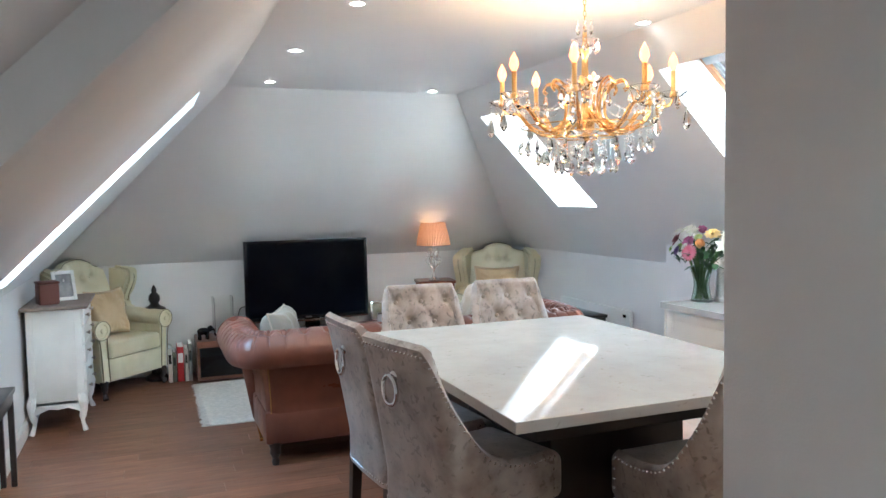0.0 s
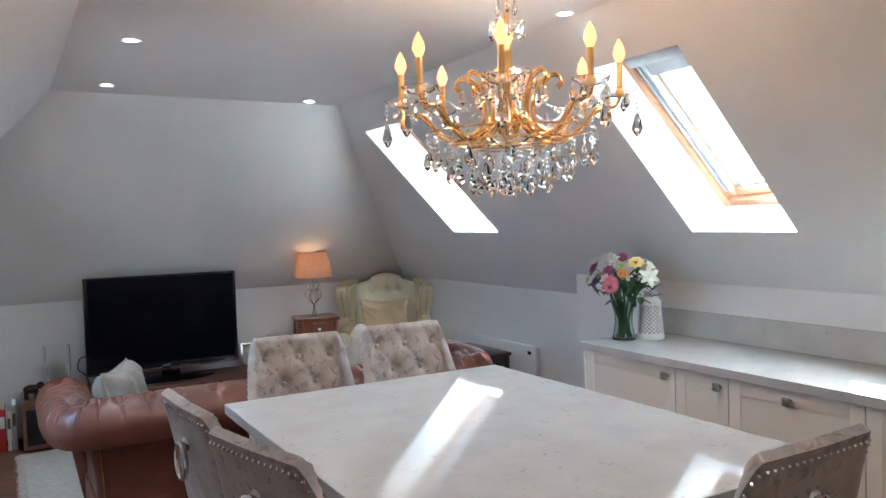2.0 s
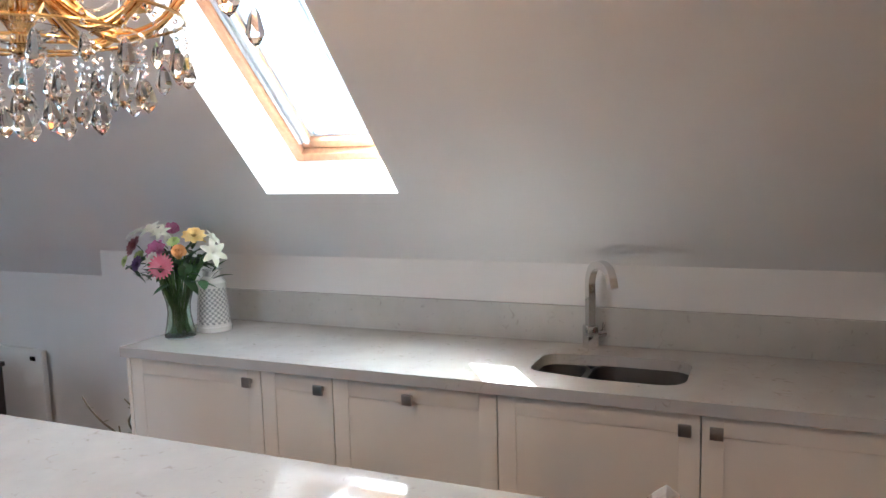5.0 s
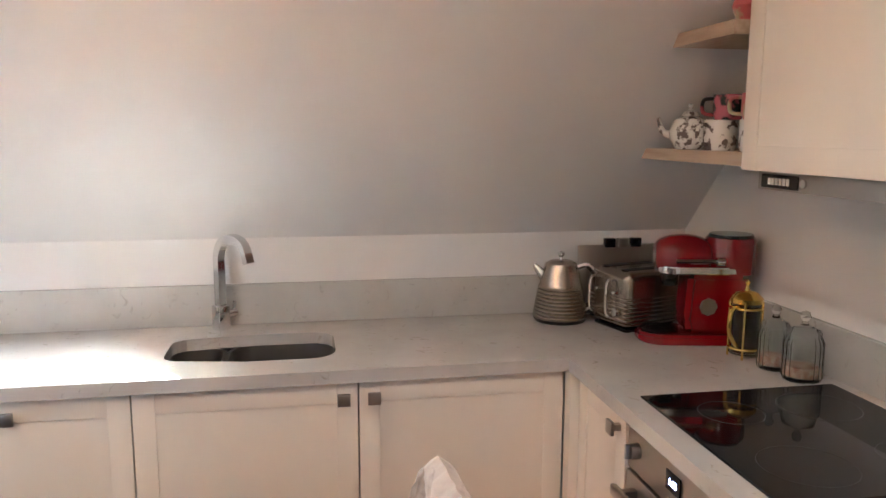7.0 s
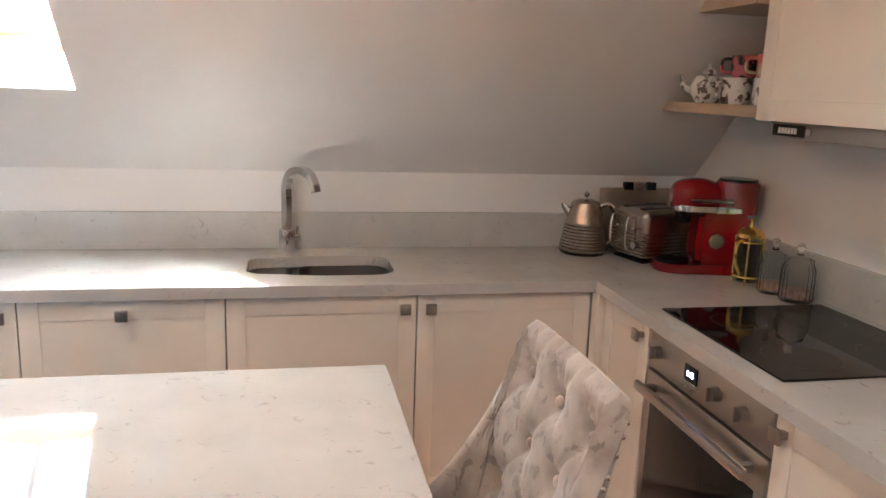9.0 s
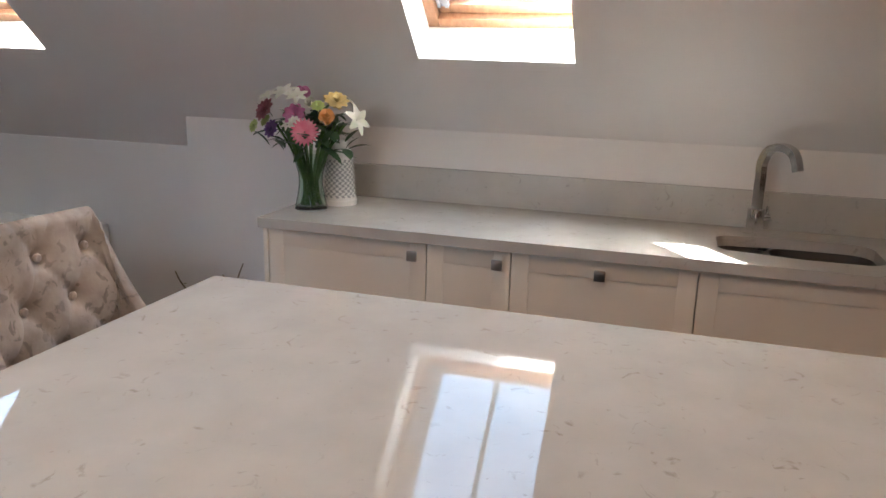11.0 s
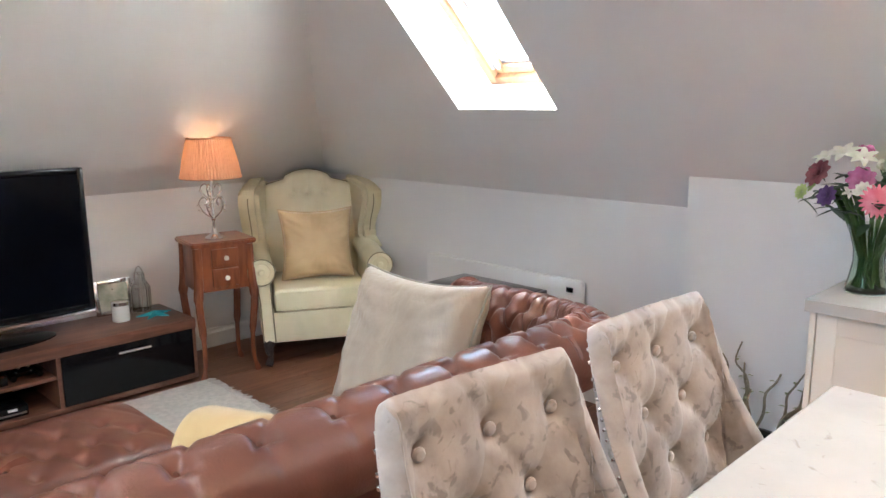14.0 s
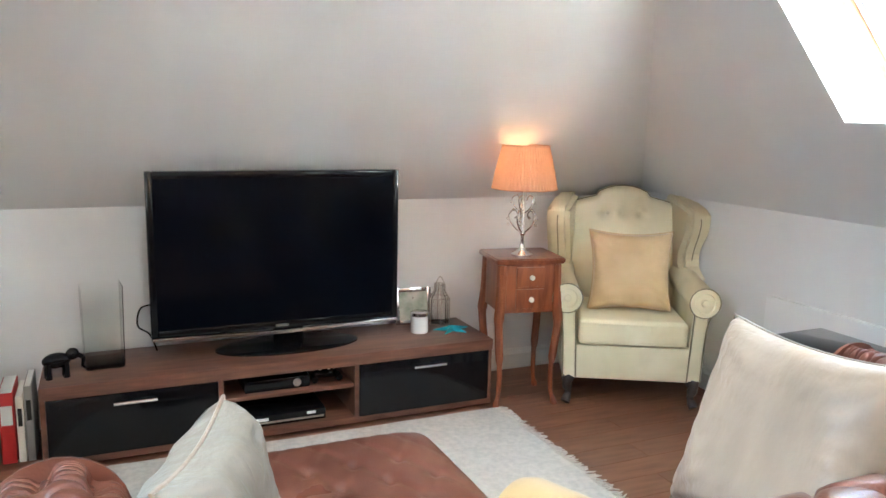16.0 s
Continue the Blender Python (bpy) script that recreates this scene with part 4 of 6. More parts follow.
part("pierced_wall", bm, M_CERAMIC, jug)
# liner behind the holes; its grey is the inside shade put into colour
part("inner_shadow", L([(0, 0.02), (0.055, 0.02), (0.045, 0.18)], 20), mat("unlit_inside", (0.38, 0.39, 0.38), 0.8), jug, "grey liner coloured as the shade inside the lantern")
part("base", L([(0, 0), (0.063, 0), (0.064, 0.018), (0.062, 0.021), (0, 0.021)], 36), M_CERAMIC, jug)
part("neck", L([(0.05, 0.18), (0.05, 0.19), (0.03, 0.215), (0.03, 0.235), (0.034, 0.24), (0.028, 0.24), (0.027, 0.2)], 28), M_CERAMIC, jug)

# ---- island and stools ----
isl = thing("kitchen_island", "large island table with polished white quartz top and dark base", "kitchen island")
part("tabletop", B(1.943, 2.905, 0.895, 3.145, 4.525, 0.932, 0.003), M_QUARTZ, isl, smooth=False)
bm = bmesh.new()
box(bm, 2.30, 3.35, 0.0, 2.88, 4.10, 0.895, 0.004)
part("pedestal", bm, M_BLACKWOOD, isl)
part("apron", B(2.10, 3.08, 0.80, 3.0, 4.36, 0.894, 0.004), M_BLACKWOOD, isl)
M_BOTTLE = mat("dark_red_bottle", (0.10, 0.015, 0.012), 0.15, coat=0.5)
rack = thing("wine_rack", "dark wooden wine rack with bottles lying under the island", "wine rack", 2.10, 3.25, 0)
for sx in (0, 0.34):
    part("side", B(sx, 0, 0, sx + 0.02, 0.25, 0.42, 0.002), M_BLACKWOOD, rack)
for i in range(4):
    part("rail", B(0.02, 0.02, 0.04 + 0.11 * i, 0.34, 0.04, 0.06 + 0.11 * i, 0.002), M_BLACKWOOD, rack)
for i in range(3):
    for j in range(3):
        e = thing("wine_bottle", "dark red wine bottle lying in the rack", "bottle", 2.17 + 0.105 * i, 3.24, 0.098 + 0.11 * j, 0, "wine bottles in the rack")
        part("body", L([(0, 0), (0.036, 0), (0.037, 0.01), (0.037, 0.16), (0.014, 0.2), (0.014, 0.25), (0, 0.25)], 14, m=pose(0, 0, 0, -90)), M_BOTTLE, e)

HB = 1.11      # top of a chair's back


def bar_chair():
    """A tall upholstered chair; it looks along -y, the back is at +y."""
    e = thing("bar_chair", "tall crushed-velvet wing chair with a buttoned back and black legs", "chair", group="bar chairs round the island")
    plan = [(-0.235, -0.19), (-0.238, -0.05), (-0.238, 0.08), (-0.225, 0.17), (-0.19, 0.215), (-0.10, 0.222), (0, 0.225), (0.10, 0.222), (0.19, 0.215), (0.225, 0.17), (0.238, 0.08), (0.238, -0.05), (0.235, -0.19)]
    hts = [0.70, 0.70, 0.745, 0.90, HB - 0.01, HB, HB, HB, HB - 0.01, 0.90, 0.745, 0.70, 0.70]
    path = curve_pts([(p[0], p[1], h) for p, h in zip(plan, hts)], 72)
    zb = 0.50

    PX, PZ, ZB0 = 0.135, 0.105, HB - 0.075

    def ring(u):
        k = min(len(path) - 1, max(0, u * (len(path) - 1)))
        i = int(min(k, len(path) - 2))
        return path[i].lerp(path[i + 1], k - i), (path[i + 1] - path[i])

    def lean(z, w):
        return 0.19 * max(0, (z - 0.62)) * w / 0.5 * 0.40 * (1 + 0.5 * max(0, z - 0.62))

    def sheet(off):
        def g(u, v):
            p, d = ring(u)
            n = Vector((d.y, -d.x, 0)).normalized()      # inwards
            backness = max(0.0, min(1.0, (p.y - 0.02) / 0.2))
            top = min(p.z, HB)
            z = zb + (top - zb) * v
            tuft = 0.0
            if off > 0 and backness > 0.8:
                for bx, bz in BUTTONS:
                    dd = (p.x - bx) ** 2 + (z - bz) ** 2
                    tuft += 0.016 * math.exp(-dd / 0.0004) + 0.018 * math.exp(-dd / 0.0026)
                # creases that join the buttons
                q = abs((p.x / PX + (z - ZB0) / (2 * PZ)) % 1.0 - 0.5)
                q2 = abs((p.x / PX - (z - ZB0) / (2 * PZ)) % 1.0 - 0.5)
                tuft += 0.007 * (math.exp(-((0.5 - q) / 0.035) ** 2) + math.exp(-((0.5 - q2) / 0.035) ** 2))
                tuft += 0.004 * math.exp(-(p.x / PX % 1.0 - 0.0) ** 2 / 0.003) * (z > ZB0)
            w = 0.055 if off > 0 else 0.0
            w *= (0.75 + 0.25 * math.sin(math.pi * v))
            fl = 1 - 0.01 * backness * v
            return Vector((p.x * fl, p.y + lean(z, backness), z)) + n * (w - tuft)
        return g
    BUTTONS = [(PX * i, ZB0 - PZ * 2 * j) for i in (-1, 0, 1) for j in range(2)] + [(PX * (i - 0.5), ZB0 - PZ * (1 + 2 * j)) for i in (0, 1) for j in range(2)]
    bm = bmesh.new()
    NU, NV = 145, 54
    a = surf(bm, sheet(0), NU, NV)
    b = surf(bm, sheet(1), NU, NV)
    # rolled top and closed ends
    for i in range(NU - 1):
        t0, t1, s0, s1 = a[i][-1], a[i + 1][-1], b[i][-1], b[i + 1][-1]
        m0 = bm.verts.new((t0.co + s0.co) / 2 + Vector((0, 0, 0.014))) if i == 0 else mprev
        m1 = bm.verts.new((t1.co + s1.co) / 2 + Vector((0, 0, 0.014)))
        bm.faces.new((t0, t1, m1, m0)); bm.faces.new((m0, m1, s1, s0))
        bm.faces.new((a[i][0], b[i][0], b[i + 1][0], a[i + 1][0]))
        mprev = m1
    for col in (0, NU - 1):
        for j in range(NV - 1):
            bm.faces.new((a[col][j], a[col][j + 1], b[col][j + 1], b[col][j]))
    bmesh.ops.recalc_face_normals(bm, faces=bm.faces[:])
    back = part("backrest", bm, M_VELVET, e)
    back.data.set_sharp_from_angle(angle=radians(60))
    for bx, bz in BUTTONS:
        yb_ = 0.222 + lean(bz, 1.0) - 0.055 * 0.95 + 0.030
        part("button", L([(0, -0.004), (0.010, -0.004), (0.012, 0.001), (0.008, 0.006), (0, 0.008)], 10, m=pose(bx, yb_, bz, 90)), M_VELVET, back)
    # nail heads down the edge of the outer side
    bm = bmesh.new()
    g0 = sheet(0)
    pts = [g0(i / 160, 0.965) for i in range(161)] + [g0(i / 150, 0.03) for i in range(151)] + [g0(0.004, j / 12) for j in range(1, 12)] + [g0(0.996, j / 12) for j in range(1, 12)]
    last = None
    for p in pts:
        if last is None or (p - last).length > 0.017:
            last = p
            c = bmesh.ops.create_icosphere(bm, subdivisions=1, radius=0.0055)
            bmesh.ops.translate(bm, verts=c["verts"], vec=p)
    part("nail_trim", bm, M_CHROME, e, "chrome nail heads", kind="stuff")
    bm = bmesh.new()
    box(bm, -0.205, -0.27, 0.52, 0.205, 0.18, 0.685, 0.035, 4)
    for v in bm.verts:
        if v.co.z > 0.6:
            v.co.z += 0.02 * math.cos(v.co.x / 0.205 * 1.4) * math.cos((v.co.y + 0.04) / 0.23 * 1.4)
    part("seat", bm, M_VELVET, e)
    part("seat_frame", B(-0.21, -0.25, 0.47, 0.21, 0.19, 0.52, 0.01), M_BLACKWOOD, e)
    for lx_, ly in ((-0.19, -0.22), (0.19, -0.22), (-0.19, 0.19), (0.19, 0.19)):
        bm = bmesh.new()
        dy = 0.05 if ly > 0 else 0.0
        tube(bm, [(lx_, ly, 0.5), (lx_, ly + dy * 0.3, 0.25), (lx_, ly + dy, 0.0)], [0.03, 0.026, 0.022], 4)
        part("leg", bm, M_BLACKWOOD, e)
    part("stretcher", B(-0.185, -0.232, 0.20, 0.185, -0.208, 0.235, 0.003), M_BLACKWOOD, e, "black footrest bar")
    yr = 0.222 + lean(0.99, 1) + 0.004
    part("ring_plate", L([(0, 0), (0.02, 0), (0.016, 0.008), (0.008, 0.014), (0, 0.015)], 16, m=pose(0, yr, 1.0, -90)), M_CHROME, e)
    part("pull_ring", T([(0.042 * math.sin(i * math.pi / 14), yr + 0.018, 0.955 + 0.048 * math.cos(i * math.pi / 14)) for i in range(28)], 0.0075, 8, closed=True), M_CHROME, e, "chrome ring pull on the back")
    return e


ch = bar_chair()
ch.matrix_world = pose(2.28, 4.475, 0, 0, 0, -6)
copy_thing(ch, pose(2.797, 4.48, 0, 0, 0, -3))
copy_thing(ch, pose(2.00, 3.40, 0, 0, 0, 90 + 14))
copy_thing(ch, pose(1.965, 3.86, 0, 0, 0, 90 + 5))
copy_thing(ch, pose(2.664, 2.955, 0, 0, 0, 181))

# ---- chandelier ----
CX, CY = 2.652, 3.671
chd = thing("chandelier", "lit gilt and crystal chandelier with eight candle arms", "chandelier", CX, CY, 0.045)
ZK_ = ZC - 0.045
part("canopy", L([(0, ZK_), (0.06, ZK_), (0.055, ZK_ - 0.02), (0.015, ZK_ - 0.04), (0, ZK_ - 0.04)], 20), M_GOLD, chd)
bm = bmesh.new()
for i in range(9):
    z = ZK_ - 0.045 - i * 0.022
    tube(bm, [(0.008 * math.cos(a * math.pi / 4) * (1 if i % 2 else 0.35), 0.008 * math.cos(a * math.pi / 4) * (0.35 if i % 2 else 1), z + 0.013 * math.sin(a * math.pi / 4)) for a in range(8)], 0.002, 5, closed=True)
part("chain", bm, M_GOLD, chd)
part("stem", L([(0, 1.74), (0.02, 1.75), (0.012, 1.78), (0.035, 1.81), (0.045, 1.84), (0.03, 1.87), (0.012, 1.90), (0.018, 1.95), (0.03, 1.98), (0.015, 2.0), (0.012, 2.08), (0.022, 2.11), (0.01, 2.14), (0.008, 2.2), (0, 2.2)], 20), M_GOLD, chd)
for z, r in ((1.965, 0.075), (2.12, 0.05), (1.76, 0.06)):
    n = 24
    bm = bmesh.new()
    rr = [[bm.verts.new((q * (1 + (0.10 if i % 2 and k == 2 else 0)) * math.cos(2 * math.pi * i / n), q * (1 + (0.10 if i % 2 and k == 2 else 0)) * math.sin(2 * math.pi * i / n), z + h)) for i in range(n)] for k, (q, h) in enumerate(((0.015, 0), (r * 0.6, 0.006), (r, 0.03), (r * 0.96, 0.032), (r * 0.55, 0.011), (0.015, 0.005)))]
    for a, b in zip(rr, rr[1:]):
        for i in range(n):
            bm.faces.new((a[i], a[(i + 1) % n], b[(i + 1) % n], b[i]))
    part("crystal_dish", bm, M_CRYSTAL, chd)
armp = curve_pts([(0.035, 0, 1.86), (0.08, 0, 1.815), (0.145, 0, 1.778), (0.215, 0, 1.80), (0.275, 0, 1.865), (0.322, 0, 1.872), (0.34, 0, 1.90)], 36)
scr = curve_pts([(0.13, 0, 1.80), (0.085, 0, 1.835), (0.075, 0, 1.90), (0.10, 0, 1.965), (0.145, 0, 1.985), (0.165, 0, 1.96), (0.15, 0, 1.945)], 26)
prism_bm_n = 0


def drop(bm, at, l=0.05, w=0.014):
    """A cut prism, hanging below a point."""
    n = 6
    rg = [[bm.verts.new((at[0] + r * math.cos(2 * math.pi * i / n), at[1] + r * math.sin(2 * math.pi * i / n), at[2] - z)) for i in range(n)] for r, z in ((w * 0.18, 0.0), (w * 0.55, l * 0.18), (w, l * 0.66), (w * 0.45, l * 0.9))]
    for a, b in zip(rg, rg[1:]):
        for i in range(n):
            bm.faces.new((a[i], b[i], b[(i + 1) % n], a[(i + 1) % n]))
    v = bm.verts.new((at[0], at[1], at[2] - l))
    for i in range(n):
        bm.faces.new((rg[-1][i], v, rg[-1][(i + 1) % n]))
    bm.faces.new(rg[0])


def bead(bm, at, r=0.006):
    c = bmesh.ops.create_icosphere(bm, subdivisions=1, radius=r)
    bmesh.ops.translate(bm, verts=c["verts"], vec=at)


for k in range(8):
    a = math.pi * 2 * k / 8 + 0.12
    m = Matrix.Rotation(a, 4, "Z")
    bm = bmesh.new()
    for off in (-0.008, 0.008):
        tube(bm, [p + Vector((0, off, 0)) for p in armp], 0.0048, 8)
    tube(bm, [p + Vector((0, 0, 0.012)) for p in armp[4:26]], 0.0035, 8)
    tube(bm, scr, 0.005, 8)
    tube(bm, [p + Vector((0.004, 0.008, -0.008)) for p in scr], 0.0035, 8)
    bmesh.ops.transform(bm, matrix=m, verts=bm.verts[:])
    arm = part("arm", bm, M_GOLD, chd, "curved gilt arm")
    c, s = math.cos(a), math.sin(a)
    ax, ay = 0.34 * c, 0.34 * s
    n = 20
    bm = bmesh.new()
    rr = [[bm.verts.new((ax + q * (1 + (0.12 if i % 2 and kk == 2 else 0)) * math.cos(2 * math.pi * i / n), ay + q * (1 + (0.12 if i % 2 and kk == 2 else 0)) * math.sin(2 * math.pi * i / n), 1.90 + h)) for i in range(n)] for kk, (q, h) in enumerate(((0.01, 0), (0.032, 0.004), (0.052, 0.022), (0.050, 0.024), (0.028, 0.008), (0.01, 0.004)))]
    for p, q in zip(rr, rr[1:]):
        for i in range(n):
            bm.faces.new((p[i], p[(i + 1) % n], q[(i + 1) % n], q[i]))
    part("drip_pan", bm, M_CRYSTAL, chd, "crystal drip pan")
    part("candle_tube", L([(0, 1.905), (0.016, 1.905), (0.014, 1.92), (0.0095, 1.925), (0.0095, 2.005), (0, 2.005)], 12, at=(ax, ay, 0)), M_CANDLE, chd)
    part("flame_bulb", L([(0, 2.005), (0.009, 2.008), (0.0185, 2.03), (0.014, 2.052), (0.003, 2.074), (0, 2.078)], 14, at=(ax, ay, 0)), M_BULB, chd, "glowing flame bulb")
    bm = bmesh.new()
    for j in range(5):
        b = 2 * math.pi * j / 5 + a
        px, py = ax + 0.050 * math.cos(b), ay + 0.050 * math.sin(b)
        if j == 0:
            for q in range(4):
                bead(bm, (px, py, 1.91 - 0.015 * q), 0.0055)
            drop(bm, (px, py, 1.85), 0.075, 0.019)
        else:
            bead(bm, (px, py, 1.913), 0.0055)
            drop(bm, (px, py, 1.905), 0.045, 0.013)
    part("pan_crystal", bm, M_CRYSTAL, chd, kind="stuff", smooth=False)
    li = bulb_light("candle_light", (CX + ax, CY + ay, 2.09), BULB_W, (1.0, 0.60, 0.30), 0.03)
bm = bmesh.new()
for ringr, zz, cnt, nb in ((0.26, 1.79, 26, 3), (0.19, 1.76, 22, 4), (0.12, 1.74, 16, 5), (0.06, 1.73, 8, 5)):
    for i in range(cnt):
        a = 2 * math.pi * i / cnt
        px, py = ringr * math.cos(a), ringr * math.sin(a)
        for q in range(nb):
            bead(bm, (px, py, zz - 0.014 * q), 0.0048)
        drop(bm, (px, py, zz - 0.014 * nb), 0.055 if i % 2 else 0.042, 0.016 if i % 2 else 0.011)
part("lower_crystal", bm, M_CRYSTAL, chd, kind="stuff", smooth=False)
bm = bmesh.new()
for i in range(8):
    a = 2 * math.pi * i / 8 + 0.12
    for q in range(26):
        t = q / 25
        rad = 0.35 * t + 0.03 * (1 - t)
        z = 1.98 * (1 - t) + 1.92 * t - 0.09 * math.sin(math.pi * t)
        bead(bm, (rad * math.cos(a + 0.39 * 0.5), rad * math.sin(a + 0.39 * 0.5), z), 0.0042)
for i in range(8):
    a = 2 * math.pi * (i + 0.5) / 8 + 0.12
    for rr_, zz in ((0.10, 1.93), (0.30, 1.90)):
        drop(bm, (rr_ * math.cos(a), rr_ * math.sin(a), zz), 0.045, 0.012)
part("bead_garland", bm, M_CRYSTAL, chd, kind="stuff", smooth=False)
bm = bmesh.new()
for rr_, zz, cnt in ((0.078, 1.99, 12), (0.052, 2.145, 9), (0.03, 2.22, 6)):
    for i in range(cnt):
        a = 2 * math.pi * i / cnt
        px, py = rr_ * math.cos(a), rr_ * math.sin(a)
        bead(bm, (px, py, zz), 0.005)
        drop(bm, (px, py, zz - 0.008), 0.042, 0.010)
part("upper_crystal", bm, M_CRYSTAL, chd, kind="stuff", smooth=False)
part("finial_ball", L([(0, 1.74), (0.005, 1.735), (0.005, 1.68), (0.020, 1.66), (0.02, 1.64), (0.008, 1.62), (0, 1.612)], 10), M_CRYSTAL, chd, "crystal finial")
for rr_, zz in ((0.26, 1.80), (0.19, 1.772), (0.12, 1.755)):
    part("hoop", T([(rr_ * math.cos(i * math.pi / 20), rr_ * math.sin(i * math.pi / 20), zz + 0.006) for i in range(40)], 0.003, 6, closed=True), M_GOLD, chd)

# downlights; the last two, in the hall, are unseen and added as fill
for x, y in ((1.787, 5.275), (1.816, 6.425), (3.09, 6.603), (3.352, 4.148), (1.86, 4.2), (2.49, 2.6), (1.2, -0.6), (1.72, 0.5)):
    zc = ZC if x < XR else ZC - 0.012
    xx = min(x, XR - 0.06)
    e = thing("downlight", "small lit round downlight set in the white ceiling", "ceiling light", xx, y, ZC, 0, "ceiling downlights")
    part("bezel", L([(0.030, -0.001), (0.045, -0.003), (0.042, -0.006), (0.030, -0.004)], 24), M_WHITE, e)
    part("lens", L([(0, -0.002), (0.030, -0.002), (0.030, 0.0), (0, 0.0)], 20), M_LED, e, "glowing lens")
    # the added hall pair (y < 1) runs stronger to brighten hall wall and chairs
    spot_light("downlight_lamp", (xx, y, ZC - 0.02), SPOT_W * (2.6 if y < 1 else 1.0), wide=100 if x > 3 else 150)

# ---- chesterfield sofa ----
SZ = 0.70        # centre height of the rolls


def buttoned(f, buttons, depth=0.018, rad=0.0016):
    """Pulls a surface in at the buttons; f gives place and outward normal."""
    def g(u, v):
        p, n = f(u, v)
        t = sum(math.exp(-((p - b).length_squared) / rad) for b in buttons if (p - b).length_squared < rad * 9)
        return p - n * depth * min(1.2, t)
    return g


sofa = thing("chesterfield_sofa", "chestnut leather chesterfield sofa with a deep-buttoned rolled back", "sofa")
X0, X1, Y0, Y1 = 1.50, 3.66, 5.43, 6.08      # centre lines of the rolls and the front
RR = 0.13
# the roll's centre line: left arm front, back, right arm front
RC = curve_pts([(X0, Y1, 0), (X0, 5.98, 0), (X0, 5.65, 0), (X0 + 0.03, Y0 + 0.06, 0), (X0 + 0.12, Y0, 0), (2.0, Y0, 0), (2.6, Y0, 0), (3.2, Y0, 0), (X1 - 0.14, Y0, 0), (X1 - 0.03, Y0 + 0.07, 0), (X1, 5.68, 0), (X1, 5.98, 0), (X1, Y1, 0)], 156)
RC[0].y = RC[-1].y = Y1
# cross-section, from outside under the roll, over the top, down the inside to the seat; (outwards, height)
sec = []
for i in range(27):
    a = radians(-35 + 265 * i / 26)
    sec.append((RR * math.cos(a), RR * math.sin(a)))
inner = [(-0.10, -0.13), (-0.105, -0.20), (-0.11, -0.26)]
sec2 = sec[:24] + inner
secN = []
for i, (o, h) in enumerate(sec2):
    a, b = sec2[max(0, i - 1)], sec2[min(len(sec2) - 1, i + 1)]
    t = Vector((b[0] - a[0], b[1] - a[1])).normalized()
    secN.append((t.y, -t.x))


def roll(u, v):
    k = u * (len(RC) - 1)
    i = int(min(k, len(RC) - 2))
    p = RC[i].lerp(RC[i + 1], k - i)
    d = (RC[min(i + 2, len(RC) - 1)] - RC[max(i - 1, 0)]).normalized()
    out = Vector((-d.y, d.x, 0)) * -1
    out = Vector((d.y, -d.x, 0))
    # outwards is away from the seat
    if (p + out - Vector((2.62, 6.1, 0))).length < (p - out - Vector((2.62, 6.1, 0))).length:
        out = -out
    j = v * (len(sec2) - 1)
    jj = int(min(j, len(sec2) - 2))
    f = j - jj
    o = sec2[jj][0] * (1 - f) + sec2[jj + 1][0] * f
    h = sec2[jj][1] * (1 - f) + sec2[jj + 1][1] * f
    no = Vector((secN[jj][0], secN[jj][1]))
    pos = p + out * o + Vector((0, 0, SZ + h))
    return pos, (out * no.x + Vector((0, 0, no.y))).normalized()


NB = 38
btn = []
for i in range(NB):
    u = (i + 0.5) / NB
    for j, v in ((0, 0.42), (1, 0.62), (2, 0.84)):
        uu = u + (0.5 / NB if j % 2 else 0)
        if uu < 0.99:
            btn.append((uu, v))
bl = [roll(u, v)[0] for u, v in btn]


def roll_f(u, v):
    p, n = roll(u, v)
    # pleats that run between buttons
    w = 0.0
    if 0.36 < v:
        s1 = (u * NB - 0.5) + (v - 0.42) / 0.20 * 0.5
        s2 = (u * NB - 0.5) - (v - 0.42) / 0.20 * 0.5
        for s in (s1, s2):
            fr = abs(s - round(s))
            w += 0.012 * math.exp(-(fr / 0.065) ** 2)
    if v <= 0.42:
        s = u * NB - 0.5
        fr = abs(s - round(s))
        w += 0.012 * math.exp(-(fr / 0.06) ** 2) * max(0, (v - 0.16) / 0.26)
    return p - n * w, n


bm = bmesh.new()
surf(bm, buttoned(roll_f, bl, 0.032, 0.00065), 900, 64)
bmesh.ops.recalc_face_normals(bm, faces=bm.faces[:])
o = part("rolled_back", bm, M_LEATHER, sofa)
o.data.set_sharp_from_angle(angle=radians(80))
for u, v in btn:
    p, n = roll(u, v)
    q = n.to_track_quat("Z", "Y").to_matrix().to_4x4()
    part("button", L([(0, -0.004), (0.008, -0.003), (0.010, 0.001), (0.006, 0.005), (0, 0.006)], 8, m=Matrix.Translation(p - n * 0.038) @ q), M_LEATHER_L, sofa)
# scrolls on the arm fronts and closed ends
for sx, s in ((X0, -1), (X1, 1)):
    part("arm_scroll", L([(0, 0), (RR + 0.004, 0), (RR + 0.002, 0.012), (RR - 0.012, 0.02), (0, 0.026)], 28, m=pose(sx, Y1 + 0.0, SZ, -90)), M_LEATHER, sofa)
    bm = bmesh.new()
    xa, xb = (X0 - 0.02, X0 + 0.11) if s < 0 else (X1 - 0.11, X1 + 0.02)
    prism(bm, [(xa + (0.10 if s < 0 else 0), 0.14), (xb - (0 if s < 0 else 0.10), 0.14), (xb - (0 if s < 0 else 0.0), SZ), (xa, SZ)], Y1 - 0.03, Y1 + 0.012, axis="y", bev=0.008)
    part("arm_front", bm, M_LEATHER, sofa)
